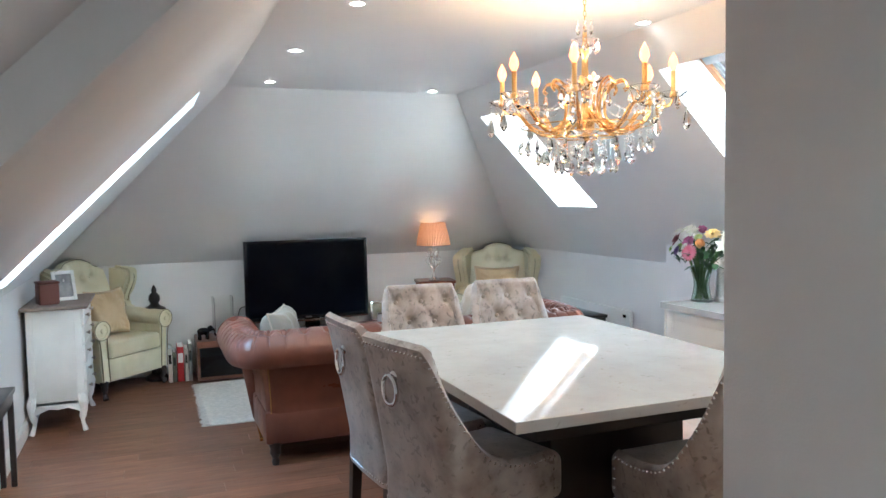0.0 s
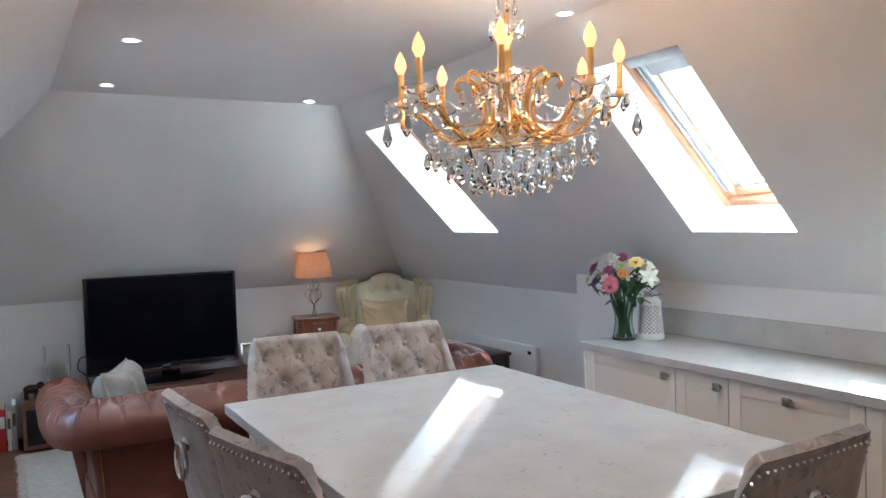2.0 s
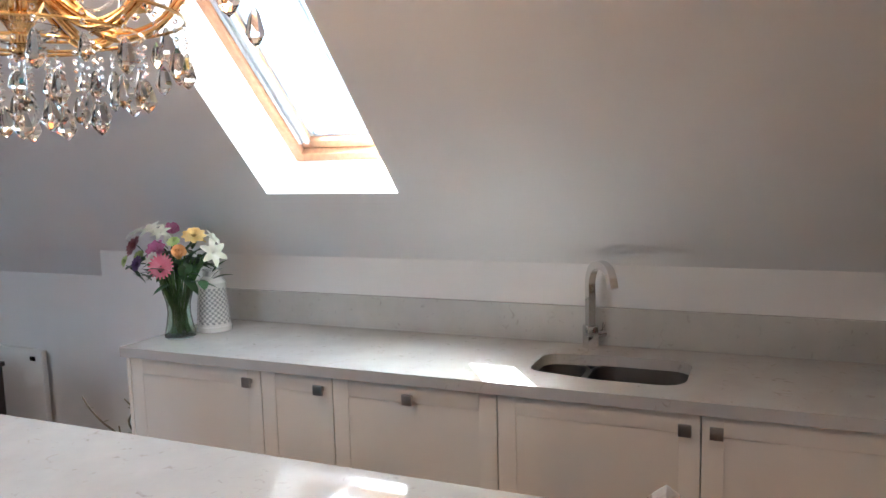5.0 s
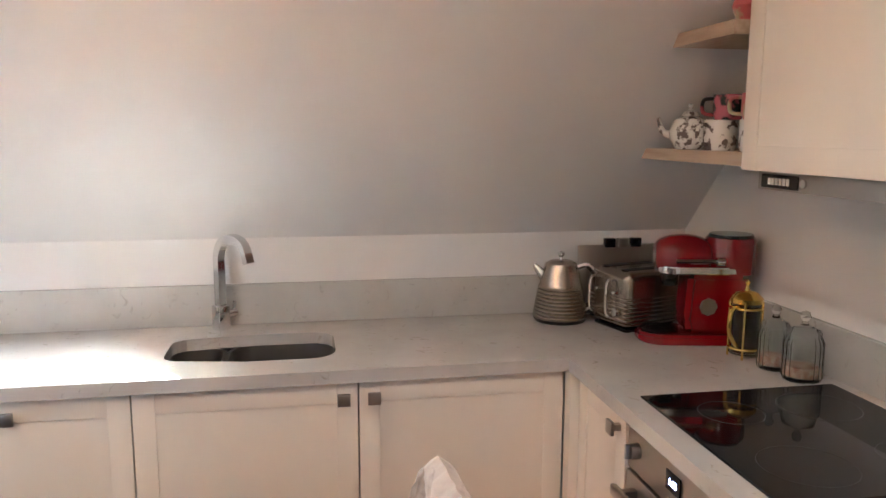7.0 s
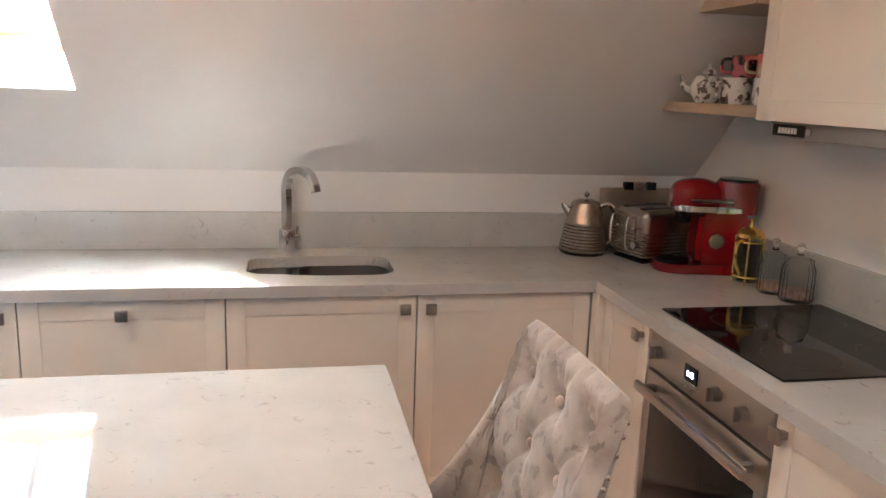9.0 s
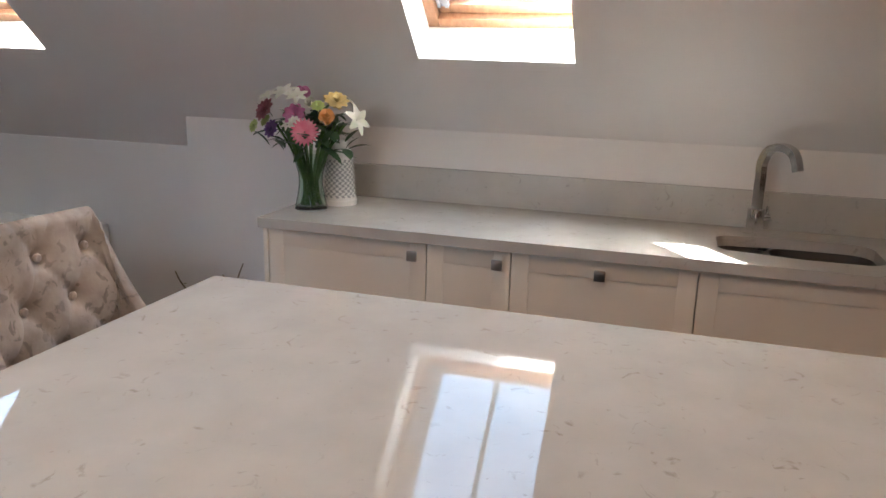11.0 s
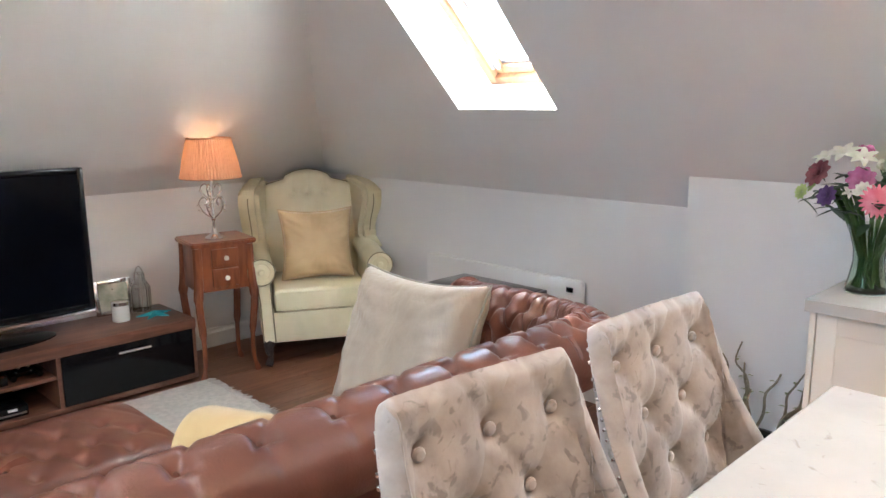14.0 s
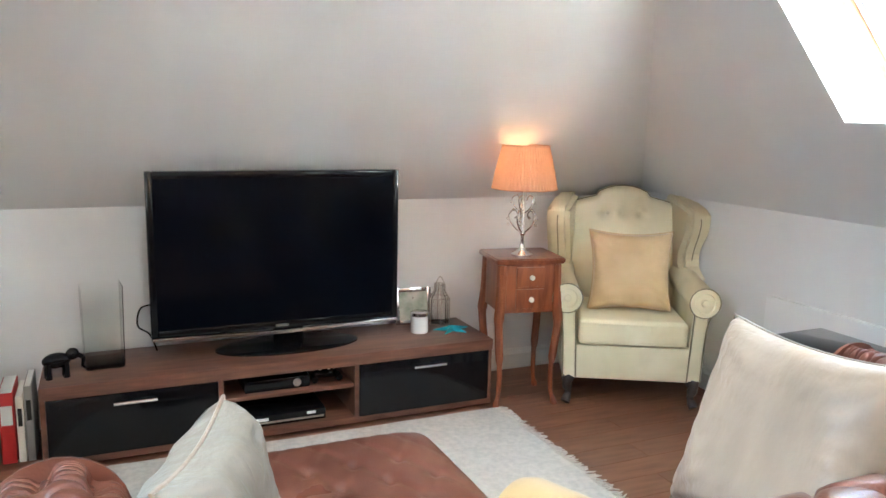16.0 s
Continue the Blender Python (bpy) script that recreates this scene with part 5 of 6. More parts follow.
# body: outer sides that slope out under the rolls
bm = bmesh.new()
bx0, bx1, by0 = 1.60, 3.56, 5.50
outl = lambda i, z: rrect(bx0 - i, by0 - i, bx1 + i, Y1, 0.06, 4)
ra = [bm.verts.new((x, y, 0.13)) for x, y in outl(0.0, 0)]
rb = [bm.verts.new((x, y, 0.42)) for x, y in outl(0.012, 0)]
rc = [bm.verts.new((x, y, 0.65)) for x, y in outl(0.045, 0)]
n = len(ra)
for a, b in ((ra, rb), (rb, rc)):
    for i in range(n):
        if min(a[i].co.y, a[(i + 1) % n].co.y) < Y1 - 0.08 or a is ra and False:
            bm.faces.new((a[i], a[(i + 1) % n], b[(i + 1) % n], b[i]))
bm.faces.new(ra[::-1])
bmesh.ops.recalc_face_normals(bm, faces=bm.faces[:])
part("outer_body", bm, M_LEATHER, sofa)
bm = bmesh.new()
for x, y in [(bx0 + 0.005, by0 - 0.004)]:
    for i in range(34):
        z = 0.15 + i * 0.0145
        c = bmesh.ops.create_icosphere(bm, subdivisions=1, radius=0.005)
        f = max(0, (z - 0.42)) / 0.23 * 0.033 + 0.012 * min(1, (z - 0.13) / 0.29)
        bmesh.ops.translate(bm, verts=c["verts"], vec=(x + 0.018 - f * 0.5, y - f + 0.006, z))
part("nail_trim", bm, M_BRASS, sofa, "brass nail heads", kind="stuff")
part("seat_base", B(X0 + 0.08, Y0 + 0.06, 0.13, X1 - 0.08, Y1 + 0.01, 0.33, 0.02), M_LEATHER, sofa)
for i in range(3):
    w = (X1 - X0 - 0.24) / 3
    bm = bmesh.new()
    box(bm, X0 + 0.12 + i * w + 0.004, Y0 + 0.12, 0.33, X0 + 0.12 + (i + 1) * w - 0.004, Y1 + 0.02, 0.455, 0.03, 4)
    part("seat_cushion", bm, M_LEATHER, sofa)
for x, y in ((1.66, 5.56), (3.50, 5.56)):
    part("leg", L([(0, 0), (0.02, 0), (0.024, 0.02), (0.018, 0.04), (0.034, 0.07), (0.03, 0.10), (0.04, 0.125), (0.04, 0.14), (0, 0.14)], 16, at=(x - 0.02, y - 0.03, 0)), M_BLACKWOOD, sofa, "turned dark wooden leg")
for x in (1.62, 3.52):
    bm = bmesh.new()
    lathe(bm, [(0, 0.04), (0.012, 0.04), (0.026, 0.10), (0.03, 0.14), (0, 0.14)], 12, at=(x, 6.02, 0))
    lathe(bm, [(0, -0.01), (0.022, -0.01), (0.022, 0.01), (0, 0.01)], 14, m=pose(x, 6.02, 0.022, 0, 90))
    part("castor", bm, M_BRASS, sofa, "brass castor")

# footstool
fs = thing("footstool", "chestnut leather footstool with a shallow-buttoned top on the rug", "footstool")
FX0, FX1, FY0, FY1, FZ = 1.73, 2.60, 6.32, 6.90, 0.43
fb = [Vector((FX0 + 0.10 + 0.145 * i + (0.07 if j % 2 else 0), FY0 + 0.08 + 0.13 * j, FZ)) for i in range(5) for j in range(3)]


def ftop(u, v):
    a, b = 2 * u - 1, 2 * v - 1
    k = (1 - abs(a) ** 7) * (1 - abs(b) ** 7)
    p = Vector((FX0 + (FX1 - FX0) * u, FY0 + (FY1 - FY0) * v, FZ - 0.09 + 0.09 * max(0, k) ** 0.35))
    t = sum(math.exp(-((p.x - q.x) ** 2 + (p.y - q.y) ** 2) / 0.0008) for q in fb)
    cr = 0.0
    for s in (((p.x - fb[0].x) / 0.145 + (p.y - fb[0].y) / 0.26), ((p.x - fb[0].x) / 0.145 - (p.y - fb[0].y) / 0.26)):
        cr += 0.004 * math.exp(-(abs(s - round(s)) / 0.1) ** 2)
    p.z -= (0.016 * min(1, t) + cr) * max(0, k)
    return p


bm = bmesh.new()
surf(bm, ftop, 90, 60)
part("top", bm, M_LEATHER, fs).data.set_sharp_from_angle(angle=radians(80))
part("frame", B(FX0 + 0.004, FY0 + 0.004, 0.12, FX1 - 0.004, FY1 - 0.004, 0.355, 0.01), M_LEATHER, fs)
for x in (FX0 + 0.06, FX1 - 0.06):
    for y in (FY0 + 0.06, FY1 - 0.06):
        part("foot", L([(0, 0.012), (0.02, 0.012), (0.03, 0.06), (0.03, 0.12), (0, 0.12)], 12, at=(x, y, 0)), M_BLACKWOOD, fs)


def cushion(name, label, x, y, z, w, h, t, rz, tilt, mt, pipe=None, roll_=0, cat="cushion"):
    e = thing(name, label, cat, x, y, z, 0)
    e.matrix_world = pose(x, y, z, 0, 0, rz) @ pose(0, 0, 0, tilt, roll_, 0)
    bm = bmesh.new()
    pillow(bm, w, h, t, n=40, pinch=0.12)
    for v in bm.verts:
        r_ = math.hypot(v.co.x / w, v.co.z / h) * 2
        a_ = math.atan2(v.co.z, v.co.x)
        for ca, cb in ((1, 1), (1, -1), (-1, 1), (-1, -1)):
            da, db = ca - 2 * v.co.x / w, cb - 2 * v.co.z / h
            dd = math.hypot(da, db)
            if abs(v.co.y) > 0.004 and dd < 1.3:
                v.co.y += math.copysign(0.011 * min(1, dd / 0.2) * (1 - dd / 1.3) * math.sin(9 * math.atan2(db * cb, da * ca) + 1.5 * ca + 5 * dd), v.co.y)
        v.co.y += math.copysign(0.010 * max(0, r_ - 0.3) * math.sin(11 * a_ + 3 * r_) * max(0, 1.15 - r_) * 2, v.co.y) if abs(v.co.y) > 0.004 else 0
    part("cover", bm, mt, e).data.set_sharp_from_angle(angle=radians(120))
    pts = []
    N = 64
    for i in range(N):
        s = i / N * 4
        k, f = int(s), (s - int(s)) * 2 - 1
        a, b = ((f, 1), (1, -f), (-f, -1), (-1, f))[k]
        px = a * (1 - 0.12 * (1 - b * b) * abs(a) ** 3)
        pz = b * (1 - 0.12 * (1 - a * a) * abs(b) ** 3)
        pts.append((px * w / 2, 0, pz * h / 2))
    part("piping", T(pts, 0.005, 6, closed=True), pipe or mt, e)
    return e


cushion("cushion", "large plump ivory satin cushion with piping on the sofa", 3.13, 5.84, 0.70, 0.54, 0.54, 0.22, -84, -22, M_CUSH_IVORY, M_CUSH_GREY)
cushion("cushion", "grey satin cushion with pale piping leaning on the sofa arm", 1.78, 5.97, 0.66, 0.43, 0.44, 0.19, 67, -12, M_CUSH_GREY, M_CUSH_IVORY)
bol = thing("bolster", "pale gold satin bolster cushion lying on the sofa seat", "cushion", 2.50, 5.76, 0.575, -68)
part("cover", L([(0, -0.225), (0.07, -0.227), (0.105, -0.21), (0.115, -0.18), (0.118, 0), (0.115, 0.18), (0.105, 0.21), (0.07, 0.227), (0, 0.225)], 36, m=pose(0, 0, 0, 0, 90)), M_BOLSTER, bol)
part("end_button", L([(0, 0), (0.014, 0), (0.01, 0.006), (0, 0.007)], 12, m=pose(-0.22, 0, 0, 0, -90)), M_BOLSTER, bol)

# ---- television and its bench ----
tv = thing("television", "large flat television with a glossy black frame, switched off", "television", 2.345, 8.06, 0)
TW = 1.15
part("screen", B(-TW / 2 + 0.028, -0.031, 0.512, TW / 2 - 0.028, -0.026, 1.188, 0.001), M_SCREEN, tv, "dark blank screen", smooth=False)
bm = bmesh.new()
box(bm, -TW / 2, -0.034, 0.480, -TW / 2 + 0.03, 0.03, 1.218, 0.006)
box(bm, TW / 2 - 0.03, -0.034, 0.480, TW / 2, 0.03, 1.218, 0.006)
box(bm, -TW / 2 + 0.03, -0.034, 1.185, TW / 2 - 0.03, 0.03, 1.218, 0.006)
box(bm, -TW / 2 + 0.03, -0.034, 0.480, TW / 2 - 0.03, 0.03, 0.517, 0.006)
box(bm, -TW / 2 + 0.03, -0.025, 0.517, TW / 2 - 0.03, 0.03, 1.185)
part("bezel", bm, M_GLOSSBLACK, tv)
bm = bmesh.new()
prism(bm, [(-TW / 2, 0.486), (-TW / 4, 0.479), (0, 0.475), (TW / 4, 0.479), (TW / 2, 0.486), (TW / 2, 0.472), (0, 0.457), (-TW / 2, 0.472)], -0.046, -0.02, axis="y", bev=0.004)
part("trim", bm, M_CHROME, tv, "silver curved trim under the screen")
part("rear_housing", B(-0.4, 0.03, 0.58, 0.4, 0.09, 1.1, 0.02), M_GLOSSBLACK, tv)
part("maker_plate", B(-0.03, -0.0362, 0.492, 0.03, -0.0342, 0.502), M_NICKEL, tv)
part("foot", L([(0, 0.366), (0.345, 0.366), (0.345, 0.374), (0.32, 0.382), (0, 0.39)], 48, squash=(1, 0.42), at=(0.05, 0.06, 0)), M_GLOSSBLACK, tv, "glossy oval foot")
part("neck", B(-0.02, 0.04, 0.38, 0.12, 0.09, 0.56, 0.01), M_GLOSSBLACK, tv)

BX0, BX1, BY0, BY1, BZ = 1.33, 3.385, 7.87, 8.32, 0.366
tb = thing("television_bench", "long walnut television bench with gloss black doors and open shelves", "television bench")
part("top", B(BX0, BY0, BZ - 0.055, BX1, BY1, BZ, 0.002), M_WALNUT, tb)
part("bottom", B(BX0, BY0 + 0.01, 0.02, BX1, BY1, 0.05, 0.002), M_WALNUT, tb)
for x in (BX0, 2.03, 2.655, BX1 - 0.02):
    part("side", B(x, BY0 + 0.012, 0.05, x + 0.02, BY1, BZ - 0.055), M_WALNUT, tb)
part("shelf", B(2.05, BY0 + 0.03, 0.195, 2.655, BY1 - 0.02, 0.213, 0.002), M_WALNUT, tb)
# near-black back: the shade deep in the shelves is put into its colour
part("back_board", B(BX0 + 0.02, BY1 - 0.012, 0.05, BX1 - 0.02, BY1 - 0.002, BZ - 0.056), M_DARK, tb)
for xa, xb, hx in ((BX0 + 0.022, 2.028, 1.69), (2.677, BX1 - 0.022, 3.03)):
    d = part("door", B(xa, BY0 + 0.002, 0.052, xb, BY0 + 0.02, BZ - 0.058, 0.002), M_GLOSSBLACK, tb, "gloss black drop door")
    bm = bmesh.new()
    tube(bm, [(hx - 0.085, BY0 - 0.022, 0.272), (hx + 0.085, BY0 - 0.022, 0.272)], 0.007, 8)
    tube(bm, [(hx - 0.06, BY0 - 0.02, 0.272), (hx - 0.06, BY0 + 0.004, 0.272)], 0.004, 6)
    tube(bm, [(hx + 0.06, BY0 - 0.02, 0.272), (hx + 0.06, BY0 + 0.004, 0.272)], 0.004, 6)
    part("handle", bm, M_CHROME, d, "chrome bar handle")
db = thing("games_console", "black games console box on the open shelf", "games console", 2.30, 8.03, 0.214)
part("case", B(-0.15, -0.1, 0, 0.15, 0.12, 0.055, 0.004), M_GLOSSBLACK, db)
part("power_ring", L([(0, 0), (0.02, 0), (0.018, 0.002), (0, 0.002)], 16, m=pose(0.09, -0.1, 0.028, 90)), M_NICKEL, db)
gp = thing("game_controller", "black game controller lying on the open shelf", "game controller", 2.54, 7.99, 0.214)
part("shell", T(curve_pts([(-0.06, -0.04, 0.018), (-0.05, 0.01, 0.026), (0, 0.02, 0.028), (0.05, 0.01, 0.026), (0.06, -0.04, 0.018)], 16), [0.016] * 5 + [0.022] * 7 + [0.016] * 5, 10), M_GLOSSBLACK, gp)
for s in (-0.022, 0.022):
    part("stick", L([(0, 0.048), (0.008, 0.048), (0.008, 0.058), (0, 0.06)], 10, at=(s, 0.015, 0)), M_NICKEL, gp)
rc_ = thing("media_box", "black and silver media recorder in the bottom of the bench", "media player", 2.33, 8.04, 0.05)
part("case", B(-0.19, -0.13, 0.004, 0.19, 0.12, 0.058, 0.004), M_GLOSSBLACK, rc_)
part("front_trim", B(-0.18, -0.134, 0.018, 0.18, -0.129, 0.026), M_NICKEL, rc_)
part("label_plate", B(-0.17, -0.134, 0.03, -0.08, -0.1295, 0.044), M_PLASTIC_W, rc_)
part("display", B(0.10, -0.134, 0.038, 0.14, -0.1295, 0.05), M_PLASTIC_W, rc_)

# things on the bench
ele = thing("elephant_figurine", "small black carved elephant figurine on the walnut bench", "figurine", 1.395, 8.0, BZ, 12)
bm = bmesh.new()
surf(bm, lambda u, v: Vector((0.05 * math.cos(math.pi * v), 0.026 * math.sin(math.pi * v) * math.cos(2 * math.pi * u), 0.065 + 0.03 * math.sin(math.pi * v) * math.sin(2 * math.pi * u))), 14, 12, cu=True)
surf(bm, lambda u, v: Vector((0.055 + 0.024 * math.cos(math.pi * v), 0.02 * math.sin(math.pi * v) * math.cos(2 * math.pi * u), 0.082 + 0.024 * math.sin(math.pi * v) * math.sin(2 * math.pi * u))), 12, 9, cu=True)
for x in (-0.03, 0.03):
    for y in (-0.014, 0.014):
        lathe(bm, [(0, 0), (0.012, 0), (0.010, 0.06), (0, 0.06)], 8, at=(x, y, 0))
tube(bm, curve_pts([(0.07, 0, 0.08), (0.092, 0, 0.06), (0.088, 0, 0.03), (0.1, 0, 0.022)], 8), [0.01, 0.009, 0.008, 0.007, 0.006, 0.005, 0.005], 7)
bmesh.ops.remove_doubles(bm, verts=bm.verts[:], dist=0.0003)
ele.scale = (1.12, 1.12, 1.12)
part("carving", bm, M_GLOSSBLACK, ele)
gv = thing("glass_vase", "tall square clear glass vase on the walnut bench", "vase", 1.575, 8.12, BZ, 4)
bm = bmesh.new()
prof_ = [(0.078, 0.0), (0.080, 0.02), (0.084, 0.36), (0.080, 0.36), (0.075, 0.02)]
rg = [[bm.verts.new((sx * r, sy * r, z)) for sx, sy in ((-1, -1), (1, -1), (1, 1), (-1, 1))] for r, z in prof_]
for a, b in zip(rg, rg[1:]):
    for i in range(4):
        bm.faces.new((a[i], a[(i + 1) % 4], b[(i + 1) % 4], b[i]))
bm.faces.new(rg[0][::-1]); bm.faces.new(rg[-1])
part("glass", bm, M_THINGLASS, gv, smooth=False)
tagged(part("television_cable", T(curve_pts([(1.80, 8.12, 0.62), (1.735, 8.14, 0.60), (1.72, 8.14, 0.52), (1.77, 8.16, 0.47), (1.80, 8.2, 0.38)], 20), 0.004, 6), M_GLOSSBLACK), "thin black cable looped behind the television", "cable")
cj = thing("candle_jar", "white candle jar with a silver lid on the bench", "candle", 3.08, 8.12, BZ)
cj.scale = (1.22, 1.22, 1.22)
part("jar", L([(0, 0), (0.036, 0), (0.038, 0.005), (0.038, 0.075), (0, 0.075)], 24), M_CERAMIC, cj)
part("lid", L([(0.039, 0.073), (0.039, 0.088), (0.036, 0.09), (0, 0.09)], 24), M_CHROME, cj)
pf = thing("photo_frame", "small silver and gold photo frame standing on the bench", "photo frame", 3.11, 8.27, BZ, -4)
pf.scale = (1.2, 1.2, 1.2)
m = pose(0, 0, 0, -10)
bm = bmesh.new()
for q in ((-0.085, 0, -0.065, 0.165), (0.065, 0, 0.085, 0.165), (-0.065, 0, 0.065, 0.02), (-0.065, 0.145, 0.065, 0.165)):
    box(bm, q[0], -0.006, q[1], q[2], 0.006, q[3], 0.003, m=m)
part("frame", bm, M_CHROME, pf)
bm = bmesh.new()
box(bm, -0.065, 0.0, 0.02, 0.065, 0.004, 0.145, m=m)
part("picture", bm, mat("landscape_print", (0.55, 0.52, 0.42), 0.3, col2=(0.20, 0.24, 0.16), scale=12), pf)
bm = bmesh.new()
tube(bm, [(0, 0.02, 0.12), (0, 0.075, 0.0)], 0.004, 5)
part("strut", bm, M_CHROME, pf)
gl = thing("glass_lantern", "small wire-framed glass bottle lantern on the bench", "lantern", 3.245, 8.24, BZ, 15)
gl.scale = (1.3, 1.3, 1.3)
part("bottle", L([(0, 0), (0.042, 0), (0.044, 0.01), (0.044, 0.11), (0.022, 0.14), (0.022, 0.165), (0.019, 0.165), (0.019, 0.14), (0.040, 0.108), (0.040, 0.008), (0, 0.006)], 8), M_GLASS, gl, smooth=False)
bm = bmesh.new()
for i in range(6):
    a = i * math.pi / 3
    tube(bm, [(0.046 * math.cos(a), 0.046 * math.sin(a), 0), (0.046 * math.cos(a), 0.046 * math.sin(a), 0.11), (0.024 * math.cos(a), 0.024 * math.sin(a), 0.142), (0.024 * math.cos(a), 0.024 * math.sin(a), 0.168)], 0.0018, 5)
tube(bm, curve_pts([(-0.024, 0, 0.168), (0, 0, 0.20), (0.024, 0, 0.168)], 10), 0.002, 5)
for z, r in ((0.003, 0.046), (0.11, 0.046), (0.168, 0.024)):
    tube(bm, [(r * math.cos(i * math.pi / 3), r * math.sin(i * math.pi / 3), z) for i in range(6)], 0.002, 5, closed=True)
part("wire_frame", bm, M_NICKEL, gl)
sf = thing("starfish", "turquoise painted starfish ornament lying on the bench", "ornament", 3.255, 8.09, BZ, 12)
sf.scale = (1.25, 1.25, 1.25)
bm = bmesh.new()
c0 = bm.verts.new((0, 0, 0.022))
rim = []
for i in range(10):
    a = i * math.pi / 5
    r = 0.085 if i % 2 == 0 else 0.022
    rim.append(bm.verts.new((r * math.cos(a), r * math.sin(a) * 0.8, 0.004 if i % 2 == 0 else 0.008)))
lo_ = [bm.verts.new((v.co.x, v.co.y, 0)) for v in rim]
for i in range(10):
    bm.faces.new((c0, rim[i], rim[(i + 1) % 10]))
    bm.faces.new((rim[i], lo_[i], lo_[(i + 1) % 10], rim[(i + 1) % 10]))
part("star", bm, mat("turquoise_paint", (0.03, 0.32, 0.36), 0.5, col2=(0.02, 0.22, 0.28), scale=40, bump=0.3), sf)

# books standing on the floor beside the bench
for i, (x, w, h, dpt, c) in enumerate(((1.09, 0.035, 0.30, 0.21, (0.62, 0.58, 0.5)), (1.13, 0.03, 0.27, 0.2, (0.14, 0.15, 0.10)), (1.168, 0.055, 0.31, 0.23, (0.42, 0.02, 0.02)), (1.23, 0.028, 0.29, 0.21, (0.66, 0.62, 0.55)), (1.263, 0.03, 0.33, 0.23, (0.30, 0.28, 0.26)))):
    b = thing("book", ("tall red bound book standing on the floor" if i == 2 else "tall pale bound book standing on the floor"), "book", x, 8.03, 0, 0, "books beside the bench")
    part("cover", B(0, 0, 0, w, dpt, h, 0.002), mat("book_cloth", c, 0.6, bump=0.1), b)
    part("pages", B(0.004, 0.004, h - 0.004, w - 0.004, dpt + 0.001, h + 0.0005), M_WHITE, b)
    part("title_bar", B(0.006, -0.0012, h * 0.55, w - 0.006, 0.0, h * 0.82), M_PLASTIC_W if i == 2 else M_DARK, b)

# ---- side table and lamp ----
st = thing("side_table", "cherry wood side table with two small drawers and curved legs", "side table", 3.585, 7.965, 0, -10)
bm = bmesh.new()
prism(bm, [(x, y) for x, y in rrect(-0.185, -0.165, 0.185, 0.165, 0.02, 3)], 0.755, 0.782, axis="z", bev=0.006)
part("top", bm, M_CHERRY, st)
part("case", B(-0.155, -0.145, 0.50, 0.155, 0.145, 0.755, 0.004), M_CHERRY, st)
for z in (0.525, 0.638):
    d = part("drawer", B(-0.075, -0.155, z, 0.075, -0.14, z + 0.10, 0.003), M_CHERRY, st)
    part("knob", L([(0.004, 0), (0.006, 0.008), (0.014, 0.016), (0.013, 0.024), (0, 0.028)], 14, m=pose(0, -0.155, z + 0.05, 90)), M_CERAMIC, d, "white ceramic knob")
for sx in (-1, 1):
    for sy in (-1, 1):
        bm = bmesh.new()
        x, y = sx * 0.145, sy * 0.13
        tube(bm, curve_pts([(x, y, 0.75), (x * 1.04, y * 1.04, 0.55), (x * 1.10, y * 1.10, 0.44), (x * 0.98, y * 0.98, 0.22), (x * 0.99, y * 0.99, 0.08), (x * 1.12, y * 1.12, 0.0)], 25), [0.026] * 5 + [0.028] * 5 + [0.022] * 5 + [0.014] * 5 + [0.012] * 3 + [0.018] * 3, 8)
        part("leg", bm, M_CHERRY, st, "curved tapering leg")
lamp = thing("table_lamp", "lit table lamp with a pleated peach shade and curled crystal stem", "table lamp", 3.56, 7.92, 0.782)
part("base", L([(0, 0), (0.055, 0), (0.055, 0.008), (0.03, 0.022), (0.016, 0.04), (0.014, 0.06), (0, 0.06)], 24), M_CHROME, lamp)
part("stem", L([(0.012, 0.055), (0.009, 0.10), (0.016, 0.115), (0.008, 0.13), (0.007, 0.34), (0, 0.34)], 14), M_CHROME, lamp)
for k in range(5):
    a = 2 * math.pi * k / 5
    bm = bmesh.new()
    tube(bm, curve_pts([(0.01, 0, 0.12), (0.05, 0, 0.15), (0.075, 0, 0.20), (0.05, 0, 0.235), (0.028, 0, 0.21), (0.045, 0, 0.19)], 22), 0.0035, 6)
    tube(bm, curve_pts([(0.01, 0, 0.22), (0.045, 0, 0.25), (0.06, 0, 0.29), (0.035, 0, 0.31), (0.02, 0, 0.285)], 18), 0.003, 6)
    bmesh.ops.transform(bm, matrix=Matrix.Rotation(a, 4, "Z"), verts=bm.verts[:])
    part("scroll", bm, M_CHROME, lamp)
    bm = bmesh.new()
    for rr_, zz in ((0.078, 0.19), (0.05, 0.235), (0.062, 0.275), (0.075, 0.16)):
        bead(bm, (rr_ * math.cos(a + 0.2), rr_ * math.sin(a + 0.2), zz), 0.008)
    part("bead", bm, M_CRYSTAL, lamp, "crystal bead", smooth=False)
bm = bmesh.new()
NP = 120
rg = [[bm.verts.new((r * (1 + 0.014 * (1 if i % 2 else -1)) * math.cos(2 * math.pi * i / NP), r * (1 + 0.014 * (1 if i % 2 else -1)) * math.sin(2 * math.pi * i / NP), z)) for i in range(NP)] for r, z in ((0.165, 0.345), (0.15, 0.43), (0.133, 0.50), (0.118, 0.56))]
for a, b in zip(rg, rg[1:]):
    for i in range(NP):
        bm.faces.new((a[i], a[(i + 1) % NP], b[(i + 1) % NP], b[i]))
shade_mat = M_SHADE
nt = shade_mat.node_tree
tr = nt.nodes.new("ShaderNodeBsdfTranslucent")
